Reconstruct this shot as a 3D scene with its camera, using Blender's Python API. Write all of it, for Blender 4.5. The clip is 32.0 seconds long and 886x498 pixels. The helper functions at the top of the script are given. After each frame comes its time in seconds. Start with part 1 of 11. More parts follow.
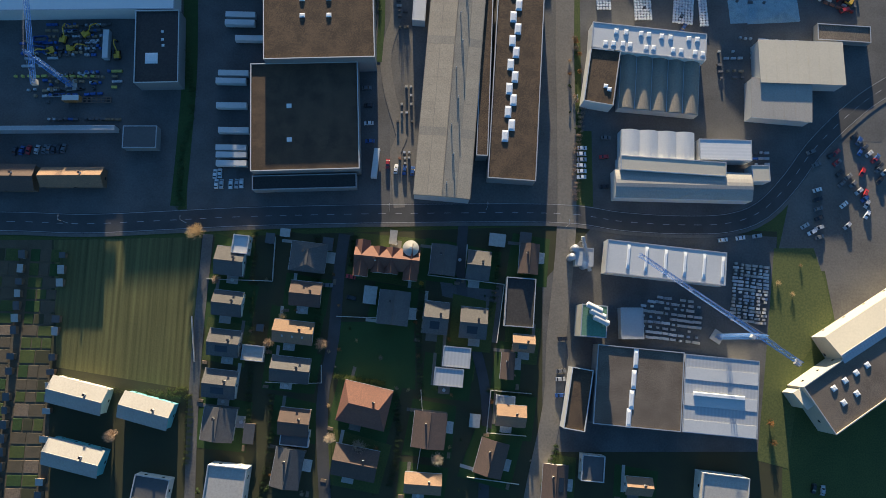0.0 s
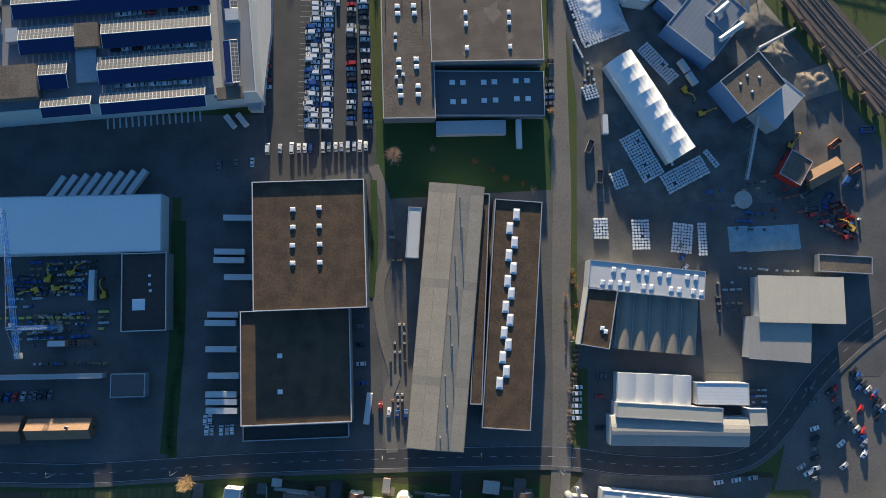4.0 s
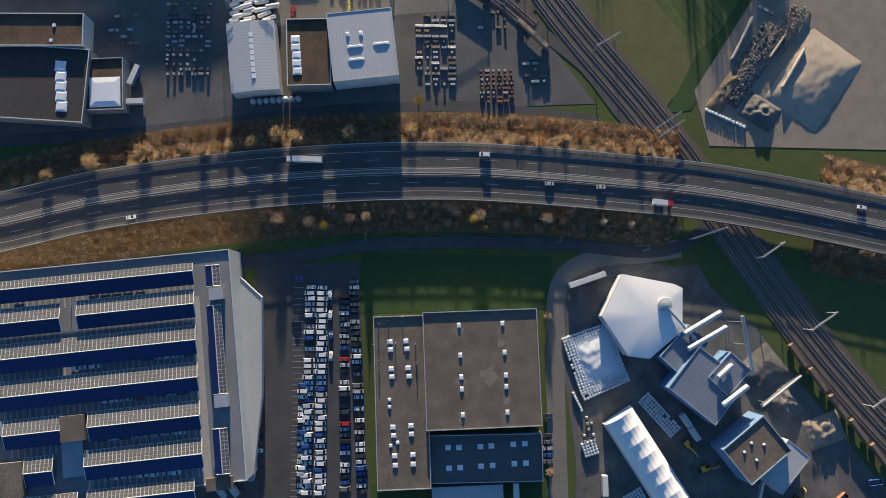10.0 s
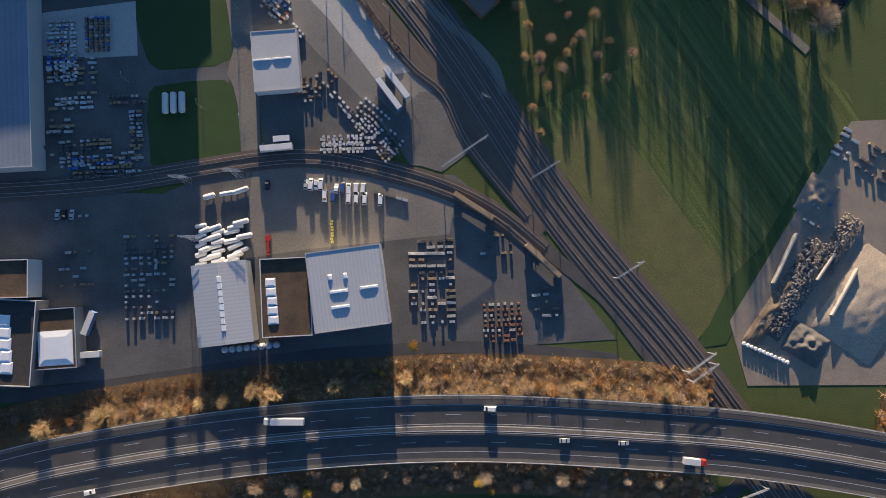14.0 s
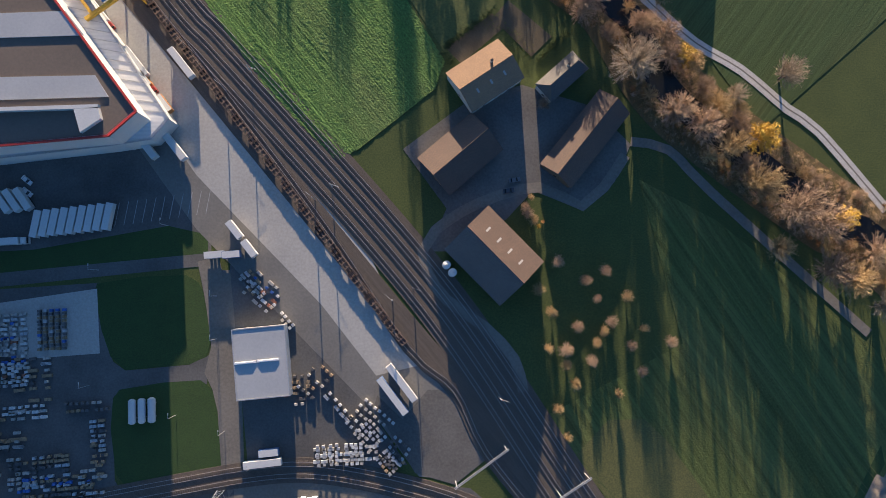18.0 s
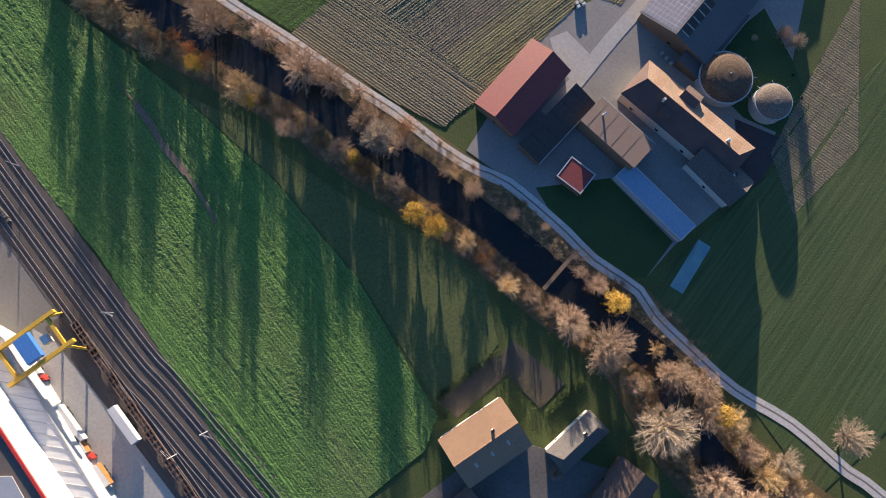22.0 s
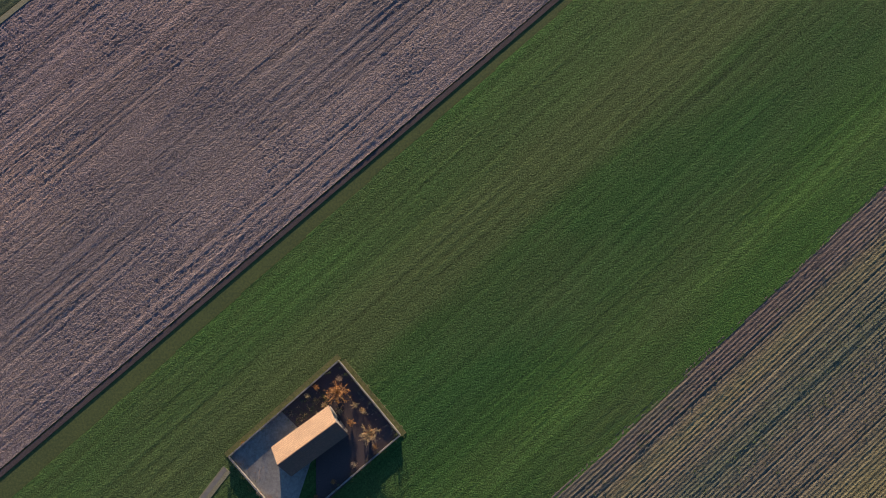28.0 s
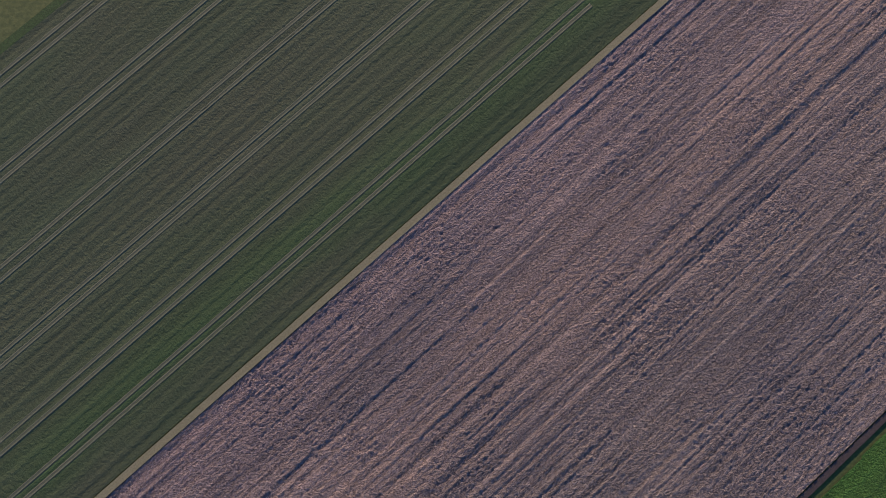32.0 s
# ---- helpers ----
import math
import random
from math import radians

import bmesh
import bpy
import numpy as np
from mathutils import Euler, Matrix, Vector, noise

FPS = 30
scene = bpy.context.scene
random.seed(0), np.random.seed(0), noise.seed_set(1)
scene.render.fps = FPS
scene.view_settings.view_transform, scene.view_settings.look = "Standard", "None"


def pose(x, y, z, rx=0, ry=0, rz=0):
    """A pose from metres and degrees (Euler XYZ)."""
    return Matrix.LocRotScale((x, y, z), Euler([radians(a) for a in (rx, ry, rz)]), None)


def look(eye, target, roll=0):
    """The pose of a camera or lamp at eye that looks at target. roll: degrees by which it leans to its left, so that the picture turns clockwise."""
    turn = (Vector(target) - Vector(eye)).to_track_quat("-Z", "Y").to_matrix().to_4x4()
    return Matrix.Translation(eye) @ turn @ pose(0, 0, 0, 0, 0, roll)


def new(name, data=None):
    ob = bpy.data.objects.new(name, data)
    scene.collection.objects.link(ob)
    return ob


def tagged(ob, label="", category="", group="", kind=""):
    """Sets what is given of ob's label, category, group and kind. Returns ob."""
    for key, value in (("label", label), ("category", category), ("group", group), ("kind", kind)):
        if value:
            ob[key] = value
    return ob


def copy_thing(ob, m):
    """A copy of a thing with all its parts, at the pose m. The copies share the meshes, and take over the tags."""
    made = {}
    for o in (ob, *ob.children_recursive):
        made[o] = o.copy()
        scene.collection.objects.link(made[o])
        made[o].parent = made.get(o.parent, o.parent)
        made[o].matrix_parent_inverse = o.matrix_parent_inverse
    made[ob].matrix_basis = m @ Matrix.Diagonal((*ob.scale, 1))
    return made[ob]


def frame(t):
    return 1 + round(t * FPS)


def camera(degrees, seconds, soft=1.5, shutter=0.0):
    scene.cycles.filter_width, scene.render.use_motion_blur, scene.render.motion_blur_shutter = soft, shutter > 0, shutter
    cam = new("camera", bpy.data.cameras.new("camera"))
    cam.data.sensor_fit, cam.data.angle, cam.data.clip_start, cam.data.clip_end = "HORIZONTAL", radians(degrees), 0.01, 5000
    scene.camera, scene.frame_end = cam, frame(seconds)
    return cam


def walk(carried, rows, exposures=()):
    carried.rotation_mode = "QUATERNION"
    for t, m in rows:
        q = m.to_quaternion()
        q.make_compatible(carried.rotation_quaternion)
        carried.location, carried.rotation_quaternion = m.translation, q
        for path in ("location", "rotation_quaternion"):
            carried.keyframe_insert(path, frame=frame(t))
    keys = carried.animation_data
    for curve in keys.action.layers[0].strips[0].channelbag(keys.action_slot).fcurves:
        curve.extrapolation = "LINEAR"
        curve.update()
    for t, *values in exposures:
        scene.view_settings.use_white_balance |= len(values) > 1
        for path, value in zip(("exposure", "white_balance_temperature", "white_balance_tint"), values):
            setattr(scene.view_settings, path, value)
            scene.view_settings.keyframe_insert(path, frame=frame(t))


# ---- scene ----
EXPOSURES = [(0, 1.68, 5850, 6), (6, 1.65, 5680, 5), (10, 1.53, 5820, 8), (13, 1.6, 6060, 13), (19, 1.74, 5900, 16), (24, 1.86, 5620, 17), (28, 1.52, 6150, 17), (32, 1.53, 6000, 20)]
cam = camera(67.3, 32.0, soft=0.5)
PATH = [
    (0, (0.96, 8.70, 291.76), (4.06, 22.40, 192.76), 14.20),
    (0.5, (0.91, 22.36, 292.81), (3.91, 36.41, 193.86), 14.10),
    (1, (1.07, 36.45, 294.28), (3.92, 50.40, 195.28), 14.10),
    (1.5, (1.26, 51.30, 296.13), (4.11, 64.80, 197.08), 14.40),
    (2, (0.98, 66.94, 297.63), (4.08, 79.40, 198.48), 16.00),
    (2.5, (0.31, 82.98, 298.66), (3.61, 94.48, 199.36), 18.20),
    (3, (-0.54, 98.71, 299.40), (3.06, 109.36, 200.06), 21.10),
    (3.5, (-1.02, 113.41, 300.15), (2.73, 123.46, 200.75), 22.40),
    (5.5, (1.00, 166.82, 305.10), (3.80, 176.82, 205.65), 16.80),
    (6, (1.13, 179.83, 306.23), (3.78, 190.08, 206.78), 15.80),
    (6.5, (0.46, 194.02, 306.86), (3.41, 204.37, 207.46), 16.90),
    (7, (-0.73, 208.97, 307.00), (2.56, 219.22, 207.60), 19.00),
    (7.5, (-1.76, 224.04, 307.32), (1.79, 233.84, 207.87), 21.10),
    (8, (-2.37, 239.00, 307.87), (1.38, 248.25, 208.37), 23.20),
    (8.5, (-2.52, 253.62, 308.66), (1.23, 262.62, 209.16), 23.40),
    (9, (-2.27, 267.88, 309.51), (1.33, 276.88, 209.96), 22.70),
    (9.5, (-1.68, 282.23, 309.79), (1.67, 291.03, 210.24), 21.60),
    (10, (-0.96, 296.14, 309.51), (2.13, 304.94, 209.96), 20.60),
    (10.5, (0.31, 310.41, 307.12), (3.06, 318.91, 207.52), 18.90),
    (11, (2.01, 325.11, 303.37), (4.26, 333.20, 203.72), 16.50),
    (11.5, (3.57, 340.52, 299.41), (5.37, 347.98, 199.71), 14.60),
    (12, (4.84, 356.48, 295.31), (6.29, 363.28, 195.56), 12.80),
    (12.5, (5.38, 372.52, 291.49), (6.78, 378.57, 191.64), 13.30),
    (13, (5.20, 388.07, 287.50), (6.55, 393.67, 187.70), 14.00),
    (13.5, (4.18, 403.04, 283.55), (5.73, 408.44, 183.69), 16.40),
    (15.5, (-2.72, 460.30, 265.41), (-0.07, 466.00, 165.61), 25.00),
    (16, (-3.41, 474.47, 261.67), (-0.66, 480.47, 161.87), 24.90),
    (16.5, (-4.08, 488.82, 258.13), (-1.18, 495.22, 158.38), 24.50),
    (17, (-4.78, 503.43, 254.59), (-1.73, 510.17, 154.84), 24.20),
    (17.5, (-5.43, 519.02, 251.50), (-2.09, 525.82, 151.80), 26.10),
    (18, (-5.82, 535.66, 248.32), (-2.17, 542.07, 148.57), 29.40),
    (18.5, (-5.38, 552.80, 244.68), (-1.78, 558.70, 144.93), 31.10),
    (19, (-4.32, 569.52, 240.64), (-1.07, 575.12, 140.84), 30.00),
    (19.5, (-2.96, 584.87, 236.41), (-0.16, 590.62, 136.61), 25.50),
    (20, (-1.52, 598.62, 232.04), (1.03, 605.37, 132.29), 20.30),
    (20.5, (0.01, 611.81, 228.17), (2.31, 619.86, 128.52), 15.60),
    (21, (1.02, 625.25, 224.36), (3.07, 634.45, 124.81), 12.10),
    (21.5, (0.95, 638.43, 220.95), (3.15, 648.83, 121.50), 11.60),
    (22, (0.75, 652.21, 218.14), (3.15, 663.51, 118.84), 12.20),
    (22.5, (0.76, 668.05, 214.31), (3.01, 679.85, 115.01), 10.80),
    (23, (1.87, 685.46, 209.38), (3.62, 697.21, 110.08), 8.30),
    (23.5, (3.30, 703.40, 204.50), (4.15, 714.75, 105.15), 4.30),
    (24, (4.57, 721.36, 200.00), (4.57, 732.21, 100.60), -0.20),
    (24.5, (5.34, 739.00, 196.06), (4.59, 749.35, 96.60), -4.30),
    (25, (5.16, 756.08, 192.00), (4.26, 766.18, 92.50), -5.70),
    (25.5, (4.66, 772.91, 188.15), (3.86, 782.79, 88.65), -5.55),
    (27.5, (2.97, 840.85, 173.07), (2.27, 851.06, 73.61), -5.86),
    (28, (2.28, 858.36, 169.31), (1.71, 868.66, 69.87), -5.09),
    (28.5, (1.36, 875.94, 165.74), (1.05, 886.58, 66.29), -3.69),
    (29, (0.74, 894.18, 162.74), (0.58, 904.27, 63.25), -2.66),
    (29.5, (0.49, 913.44, 159.39), (0.34, 923.14, 59.87), -2.60),
    (30, (0.65, 932.64, 155.73), (0.39, 942.33, 56.20), -2.97),
    (30.5, (0.82, 951.72, 151.47), (0.58, 961.87, 51.98), -2.89),
    (31, (1.18, 970.88, 147.59), (0.92, 981.41, 48.15), -3.16),
    (31.5, (1.78, 989.97, 143.41), (1.51, 1001.02, 44.02), -3.60),
    (32, (2.82, 1008.84, 138.43), (2.22, 1020.80, 39.15), -5.41),
]
walk(cam, [(t, look(eye, target, roll)) for t, eye, target, roll in PATH], EXPOSURES)

# ---------------------------------------------------------------- daylight
SUN_HEIGHT, SUN_SIDE = radians(7.0), radians(-3.0)
world = bpy.data.worlds.new("sky")
scene.world = world
world.use_nodes = True
sky = world.node_tree.nodes.new("ShaderNodeTexSky")
sky.sky_type, sky.sun_disc = "NISHITA", False
sky.ozone_density = 4.0
sky.sun_elevation, sky.sun_rotation = SUN_HEIGHT, SUN_SIDE
world.node_tree.links.new(sky.outputs["Color"], world.node_tree.nodes["Background"].inputs["Color"])
world.node_tree.nodes["Background"].inputs["Strength"].default_value = 0.085
sun = new("sun", bpy.data.lights.new("sun", "SUN"))
sun.data.energy, sun.data.angle, sun.data.color = 5.0, radians(0.5), (1.0, 0.76, 0.48)
to_sun = Vector((math.sin(SUN_SIDE) * math.cos(SUN_HEIGHT), math.cos(SUN_SIDE) * math.cos(SUN_HEIGHT), math.sin(SUN_HEIGHT)))
sun.matrix_basis = look((0, 0, 400), Vector((0, 0, 400)) - to_sun)
# ---------------------------------------------------------------- materials
MATS = {}


def surface(name, a, b=None, scale=1.0, rough=0.8, bump=0.15, metal=0.0, rows=None, stain=0.35, vary=0.0, coat=0.0, fine=6.0, grain=0.65, streak=None):
    """A weathered surface: colours a and b mixed by large and fine noise. rows: (pitch in m, degrees, strength). streak: degrees along which the noise is drawn out."""
    if name in MATS:
        return MATS[name]
    b = b or tuple(c * 0.65 for c in a)
    m = bpy.data.materials.new(name)
    m.use_nodes = True
    nt = m.node_tree
    n, ln = nt.nodes, nt.links
    p = n["Principled BSDF"]
    co = n.new("ShaderNodeTexCoord").outputs["Object"]
    big = n.new("ShaderNodeTexNoise")
    big.inputs["Scale"].default_value = scale * 0.12
    big.inputs["Detail"].default_value = 5
    small = n.new("ShaderNodeTexNoise")
    small.inputs["Scale"].default_value = scale * fine * 0.35
    small.inputs["Detail"].default_value = 7
    small.inputs["Roughness"].default_value = 0.64
    for x in (big, small):
        ln.new(co, x.inputs["Vector"])
    if streak is not None:
        for x, along, across in ((big, 0.25, 4.0), (small, 0.3, 2.2)):
            turn = n.new("ShaderNodeMapping")
            turn.vector_type = "TEXTURE"
            turn.inputs["Rotation"].default_value = (0, 0, radians(streak))
            turn.inputs["Scale"].default_value = (1 / along, 1 / across, 1)
            ln.new(co, turn.inputs["Vector"])
            ln.new(turn.outputs["Vector"], x.inputs["Vector"])
    mix1 = n.new("ShaderNodeMix")
    mix1.data_type = "RGBA"
    mix1.inputs["A"].default_value = (*a, 1)
    mix1.inputs["B"].default_value = (*b, 1)
    ramp = n.new("ShaderNodeValToRGB")
    ramp.color_ramp.elements[0].position, ramp.color_ramp.elements[1].position = 0.35, 0.68
    ln.new(big.outputs["Fac"], ramp.inputs["Fac"])
    add = n.new("ShaderNodeMath")
    add.operation = "MULTIPLY_ADD"
    add.inputs[1].default_value = stain
    sm = n.new("ShaderNodeMapRange")
    sm.inputs["From Min"].default_value, sm.inputs["From Max"].default_value = 0.34, 0.66
    sm.inputs["To Min"].default_value, sm.inputs["To Max"].default_value = 0.35 - grain, 0.35 + grain
    ln.new(small.outputs["Fac"], sm.inputs["Value"])
    ln.new(ramp.outputs["Color"], add.inputs[0])
    ln.new(sm.outputs["Result"], add.inputs[2])
    fac = add.outputs[0]
    height = small.outputs["Fac"]
    if rows:
        pitch, deg, force = rows[:3]
        mp = n.new("ShaderNodeMapping")
        mp.inputs["Rotation"].default_value = (0, 0, radians(-deg))
        ln.new(co, mp.inputs["Vector"])
        w = n.new("ShaderNodeTexWave")
        w.bands_direction = "Y"
        w.inputs["Scale"].default_value = 0.314 / pitch
        w.inputs["Distortion"].default_value = rows[3] if len(rows) > 3 else 0.6
        w.inputs["Detail"].default_value = 3
        w.inputs["Detail Scale"].default_value = 2.0
        ln.new(mp.outputs["Vector"], w.inputs["Vector"])
        mm = n.new("ShaderNodeMath")
        mm.operation = "MULTIPLY_ADD"
        mm.inputs[1].default_value = force
        ln.new(w.outputs["Fac"], mm.inputs[0])
        ln.new(fac, mm.inputs[2])
        fac = mm.outputs[0]
        hh = n.new("ShaderNodeMath")
        hh.operation = "MULTIPLY_ADD"
        hh.inputs[1].default_value = force * 1.2
        ln.new(w.outputs["Fac"], hh.inputs[0])
        ln.new(height, hh.inputs[2])
        height = hh.outputs[0]
    ln.new(fac, mix1.inputs["Factor"])
    col = mix1.outputs["Result"]
    if vary:
        oi = n.new("ShaderNodeObjectInfo")
        hsv = n.new("ShaderNodeHueSaturation")
        mr = n.new("ShaderNodeMapRange")
        mr.inputs["To Min"].default_value, mr.inputs["To Max"].default_value = 1 - vary, 1 + vary
        ln.new(oi.outputs["Random"], mr.inputs["Value"])
        ln.new(mr.outputs["Result"], hsv.inputs["Value"])
        ln.new(col, hsv.inputs["Color"])
        col = hsv.outputs["Color"]
    ln.new(col, p.inputs["Base Color"])
    p.inputs["Roughness"].default_value, p.inputs["Metallic"].default_value = rough, metal
    p.inputs["Coat Weight"].default_value = coat
    if bump:
        bp = n.new("ShaderNodeBump")
        bp.inputs["Strength"].default_value = min(1, bump * 2)
        bp.inputs["Distance"].default_value = bump
        ln.new(height, bp.inputs["Height"])
        ln.new(bp.outputs["Normal"], p.inputs["Normal"])
    MATS[name] = m
    return m


def field_mat(name, zones, angle, grain=0.3, clod=2.6, clod_h=0.05, streak=0.2, streak_h=0.02, pitch=1.0, rows=0.15, row_h=0.0, tint=None, wander=3.0, across=1.1):
    """A tilled field. zones: (metres across the rows, colour). angle: the rows' direction. Clods and rows give relief
    in metres, and their shade is also put into the colour.
    """
    m = bpy.data.materials.new(name)
    m.use_nodes = True
    n, ln = m.node_tree.nodes, m.node_tree.links
    p = n["Principled BSDF"]
    p.inputs["Roughness"].default_value = 0.95
    p.inputs["Specular IOR Level"].default_value = 0.2
    co = n.new("ShaderNodeTexCoord").outputs["Object"]
    turn = n.new("ShaderNodeMapping")
    turn.inputs["Rotation"].default_value = (0, 0, radians(-angle))
    ln.new(co, turn.inputs["Vector"])
    uv = turn.outputs["Vector"]
    split = n.new("ShaderNodeSeparateXYZ")
    ln.new(uv, split.inputs["Vector"])

    def calc(op, a, b=None, c=None):
        k = n.new("ShaderNodeMath")
        k.operation = op
        for i, q in enumerate((a, b, c)):
            if q is None:
                continue
            if isinstance(q, (int, float)):
                k.inputs[i].default_value = q
            else:
                ln.new(q, k.inputs[i])
        return k.outputs[0]

    def cloud(scale, detail=3.0, rough=0.6, stretch=(1, 1, 1)):
        mp = n.new("ShaderNodeMapping")
        mp.inputs["Scale"].default_value = stretch
        ln.new(uv, mp.inputs["Vector"])
        k = n.new("ShaderNodeTexNoise")
        k.inputs["Scale"].default_value, k.inputs["Detail"].default_value, k.inputs["Roughness"].default_value = scale, detail, rough
        ln.new(mp.outputs["Vector"], k.inputs["Vector"])
        return calc("SUBTRACT", k.outputs["Fac"], 0.5)

    drift = cloud(0.035, 4.0)
    v = split.outputs["Y"]
    lo, hi = zones[0][0], zones[-1][0]
    ramp = n.new("ShaderNodeValToRGB")
    e = ramp.color_ramp.elements
    while len(e) < len(zones):
        e.new(0.5)
    for k, (at, c) in enumerate(zones):
        e[k].position, e[k].color = (at - lo) / max(0.01, hi - lo), (*c, 1)
    where = calc("MULTIPLY_ADD", drift, wander * 3, v)
    ln.new(calc("DIVIDE", calc("SUBTRACT", where, lo), max(0.01, hi - lo)), ramp.inputs["Fac"])
    col = ramp.outputs["Color"]
    if tint:
        mix = n.new("ShaderNodeMix")
        mix.data_type = "RGBA"
        mix.inputs["B"].default_value = (*tint, 1)
        ln.new(col, mix.inputs["A"])
        k = n.new("ShaderNodeMapRange")
        k.inputs["From Min"].default_value, k.inputs["From Max"].default_value = -0.08, 0.2
        k.inputs["To Max"].default_value = 0.75
        ln.new(cloud(0.03, 5.0, 0.6, (0.6, 1.6, 1)), k.inputs["Value"])
        ln.new(k.outputs["Result"], mix.inputs["Factor"])
        col = mix.outputs["Result"]
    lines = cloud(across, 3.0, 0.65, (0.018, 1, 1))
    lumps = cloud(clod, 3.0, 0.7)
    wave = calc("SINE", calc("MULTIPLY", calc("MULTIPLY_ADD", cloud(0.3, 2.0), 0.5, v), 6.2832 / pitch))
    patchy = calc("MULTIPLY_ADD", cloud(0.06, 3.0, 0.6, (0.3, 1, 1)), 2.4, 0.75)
    # tone streaks, plus light and shade of rows and clods put into the colour
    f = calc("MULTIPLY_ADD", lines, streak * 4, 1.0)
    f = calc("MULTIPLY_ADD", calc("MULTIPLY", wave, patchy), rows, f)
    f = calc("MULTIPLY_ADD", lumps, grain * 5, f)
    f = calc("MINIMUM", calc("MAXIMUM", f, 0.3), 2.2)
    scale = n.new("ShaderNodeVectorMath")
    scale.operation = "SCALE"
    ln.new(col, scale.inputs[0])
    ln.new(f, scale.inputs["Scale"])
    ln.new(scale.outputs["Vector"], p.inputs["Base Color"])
    h = calc("MULTIPLY", lumps, clod_h * 4)
    h = calc("MULTIPLY_ADD", lines, streak_h * 4, h)
    h = calc("MULTIPLY_ADD", wave, row_h, h)
    bp = n.new("ShaderNodeBump")
    bp.inputs["Strength"].default_value, bp.inputs["Distance"].default_value = 1.0, 1.0
    ln.new(h, bp.inputs["Height"])
    ln.new(bp.outputs["Normal"], p.inputs["Normal"])
    return m


ASPHALT = surface("asphalt", (0.135, 0.132, 0.126), (0.065, 0.063, 0.06), 0.6, 0.9, 0.008, stain=0.5, grain=0.22)
ASPHALT_OLD = surface("worn_asphalt", (0.165, 0.155, 0.14), (0.085, 0.08, 0.073), 0.5, 0.9, 0.008, stain=0.5, grain=0.25)
TARMAC_ROAD = surface("road_asphalt", (0.075, 0.074, 0.073), (0.045, 0.045, 0.045), 1, 0.85, 0.006, stain=0.6, grain=0.2)
TRACKWAY = surface("dusty_road", (0.21, 0.19, 0.16), (0.125, 0.115, 0.098), 0.5, 0.95, 0.012, grain=0.28)
CONCRETE = surface("concrete", (0.43, 0.41, 0.37), (0.3, 0.29, 0.265), 0.5, 0.85, 0.008, grain=0.3)
GRAVEL_PATH = surface("gravel", (0.55, 0.53, 0.49), (0.38, 0.36, 0.33), 1, 0.95, 0.05)
PAINT_WHITE = surface("road_paint", (0.42, 0.42, 0.41), (0.25, 0.25, 0.25), 2, 0.7, 0.005)
BALLAST = surface("ballast", (0.135, 0.11, 0.088), (0.062, 0.051, 0.042), 2.0, 0.95, 0.12, grain=0.5, streak=-51)
EARTH = surface("earth", (0.2, 0.15, 0.1), (0.11, 0.085, 0.06), 0.8, 0.95, 0.1)
SAND = surface("sand", (0.42, 0.35, 0.26), (0.27, 0.22, 0.17), 0.8, 0.95, 0.1)
GRASS = surface("grass", (0.075, 0.095, 0.022), (0.04, 0.06, 0.015), 0.8, 0.95, 0.15)
LAWN = surface("lawn", (0.036, 0.076, 0.017), (0.022, 0.047, 0.011), 1.2, 0.95, 0.16, grain=0.8)
MEADOW = surface("meadow", (0.1, 0.115, 0.034), (0.06, 0.08, 0.023), 0.5, 0.95, 0.15)
WATER = surface("river_water", (0.012, 0.014, 0.016), (0.02, 0.022, 0.02), 1, 0.08, 0.01)
WATER.node_tree.nodes["Principled BSDF"].inputs["IOR"].default_value = 1.33
WHITE_SHEET = surface("white_sheet", (0.58, 0.58, 0.56), (0.46, 0.465, 0.46), 0.8, 0.45, 0.02, grain=0.25)
GREY_SHEET = surface("grey_sheet", (0.42, 0.43, 0.43), (0.33, 0.34, 0.35), 0.6, 0.5, 0.02, grain=0.25)
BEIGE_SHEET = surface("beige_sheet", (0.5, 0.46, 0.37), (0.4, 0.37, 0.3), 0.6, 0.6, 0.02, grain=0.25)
GRAVEL_ROOF = surface("gravel_roof", (0.19, 0.155, 0.12), (0.09, 0.072, 0.056), 1.0, 0.95, 0.08, stain=0.55)
PALE_GRAVEL = surface("pale_roof_gravel", (0.24, 0.2, 0.155), (0.13, 0.105, 0.08), 1.4, 0.95, 0.08, stain=0.6)
MOSS_ROOF = surface("moss_roof", (0.125, 0.082, 0.048), (0.05, 0.034, 0.022), 1.2, 0.95, 0.1, stain=0.6)
BLACK_ROOF = surface("bitumen_roof", (0.05, 0.045, 0.042), (0.032, 0.03, 0.028), 0.6, 0.9, 0.03)
TILE_RED = surface("red_tiles", (0.21, 0.095, 0.06), (0.13, 0.06, 0.042), 1, 0.85, 0.05, rows=(0.4, 0, 0.4), vary=0.12)
TILE_BROWN = surface("brown_tiles", (0.135, 0.088, 0.065), (0.08, 0.056, 0.045), 1, 0.85, 0.05, rows=(0.4, 0, 0.4), vary=0.15)
TILE_GREY = surface("grey_tiles", (0.13, 0.12, 0.112), (0.075, 0.07, 0.066), 1, 0.85, 0.05, rows=(0.4, 0, 0.4), vary=0.15)
TILE_OCHRE = surface("ochre_tiles", (0.3, 0.185, 0.105), (0.19, 0.12, 0.075), 1, 0.85, 0.05, rows=(0.4, 0, 0.4), vary=0.1)
RENDER_WALL = surface("rendered_wall", (0.6, 0.57, 0.5), (0.48, 0.45, 0.4), 0.8, 0.9, 0.02, vary=0.12)
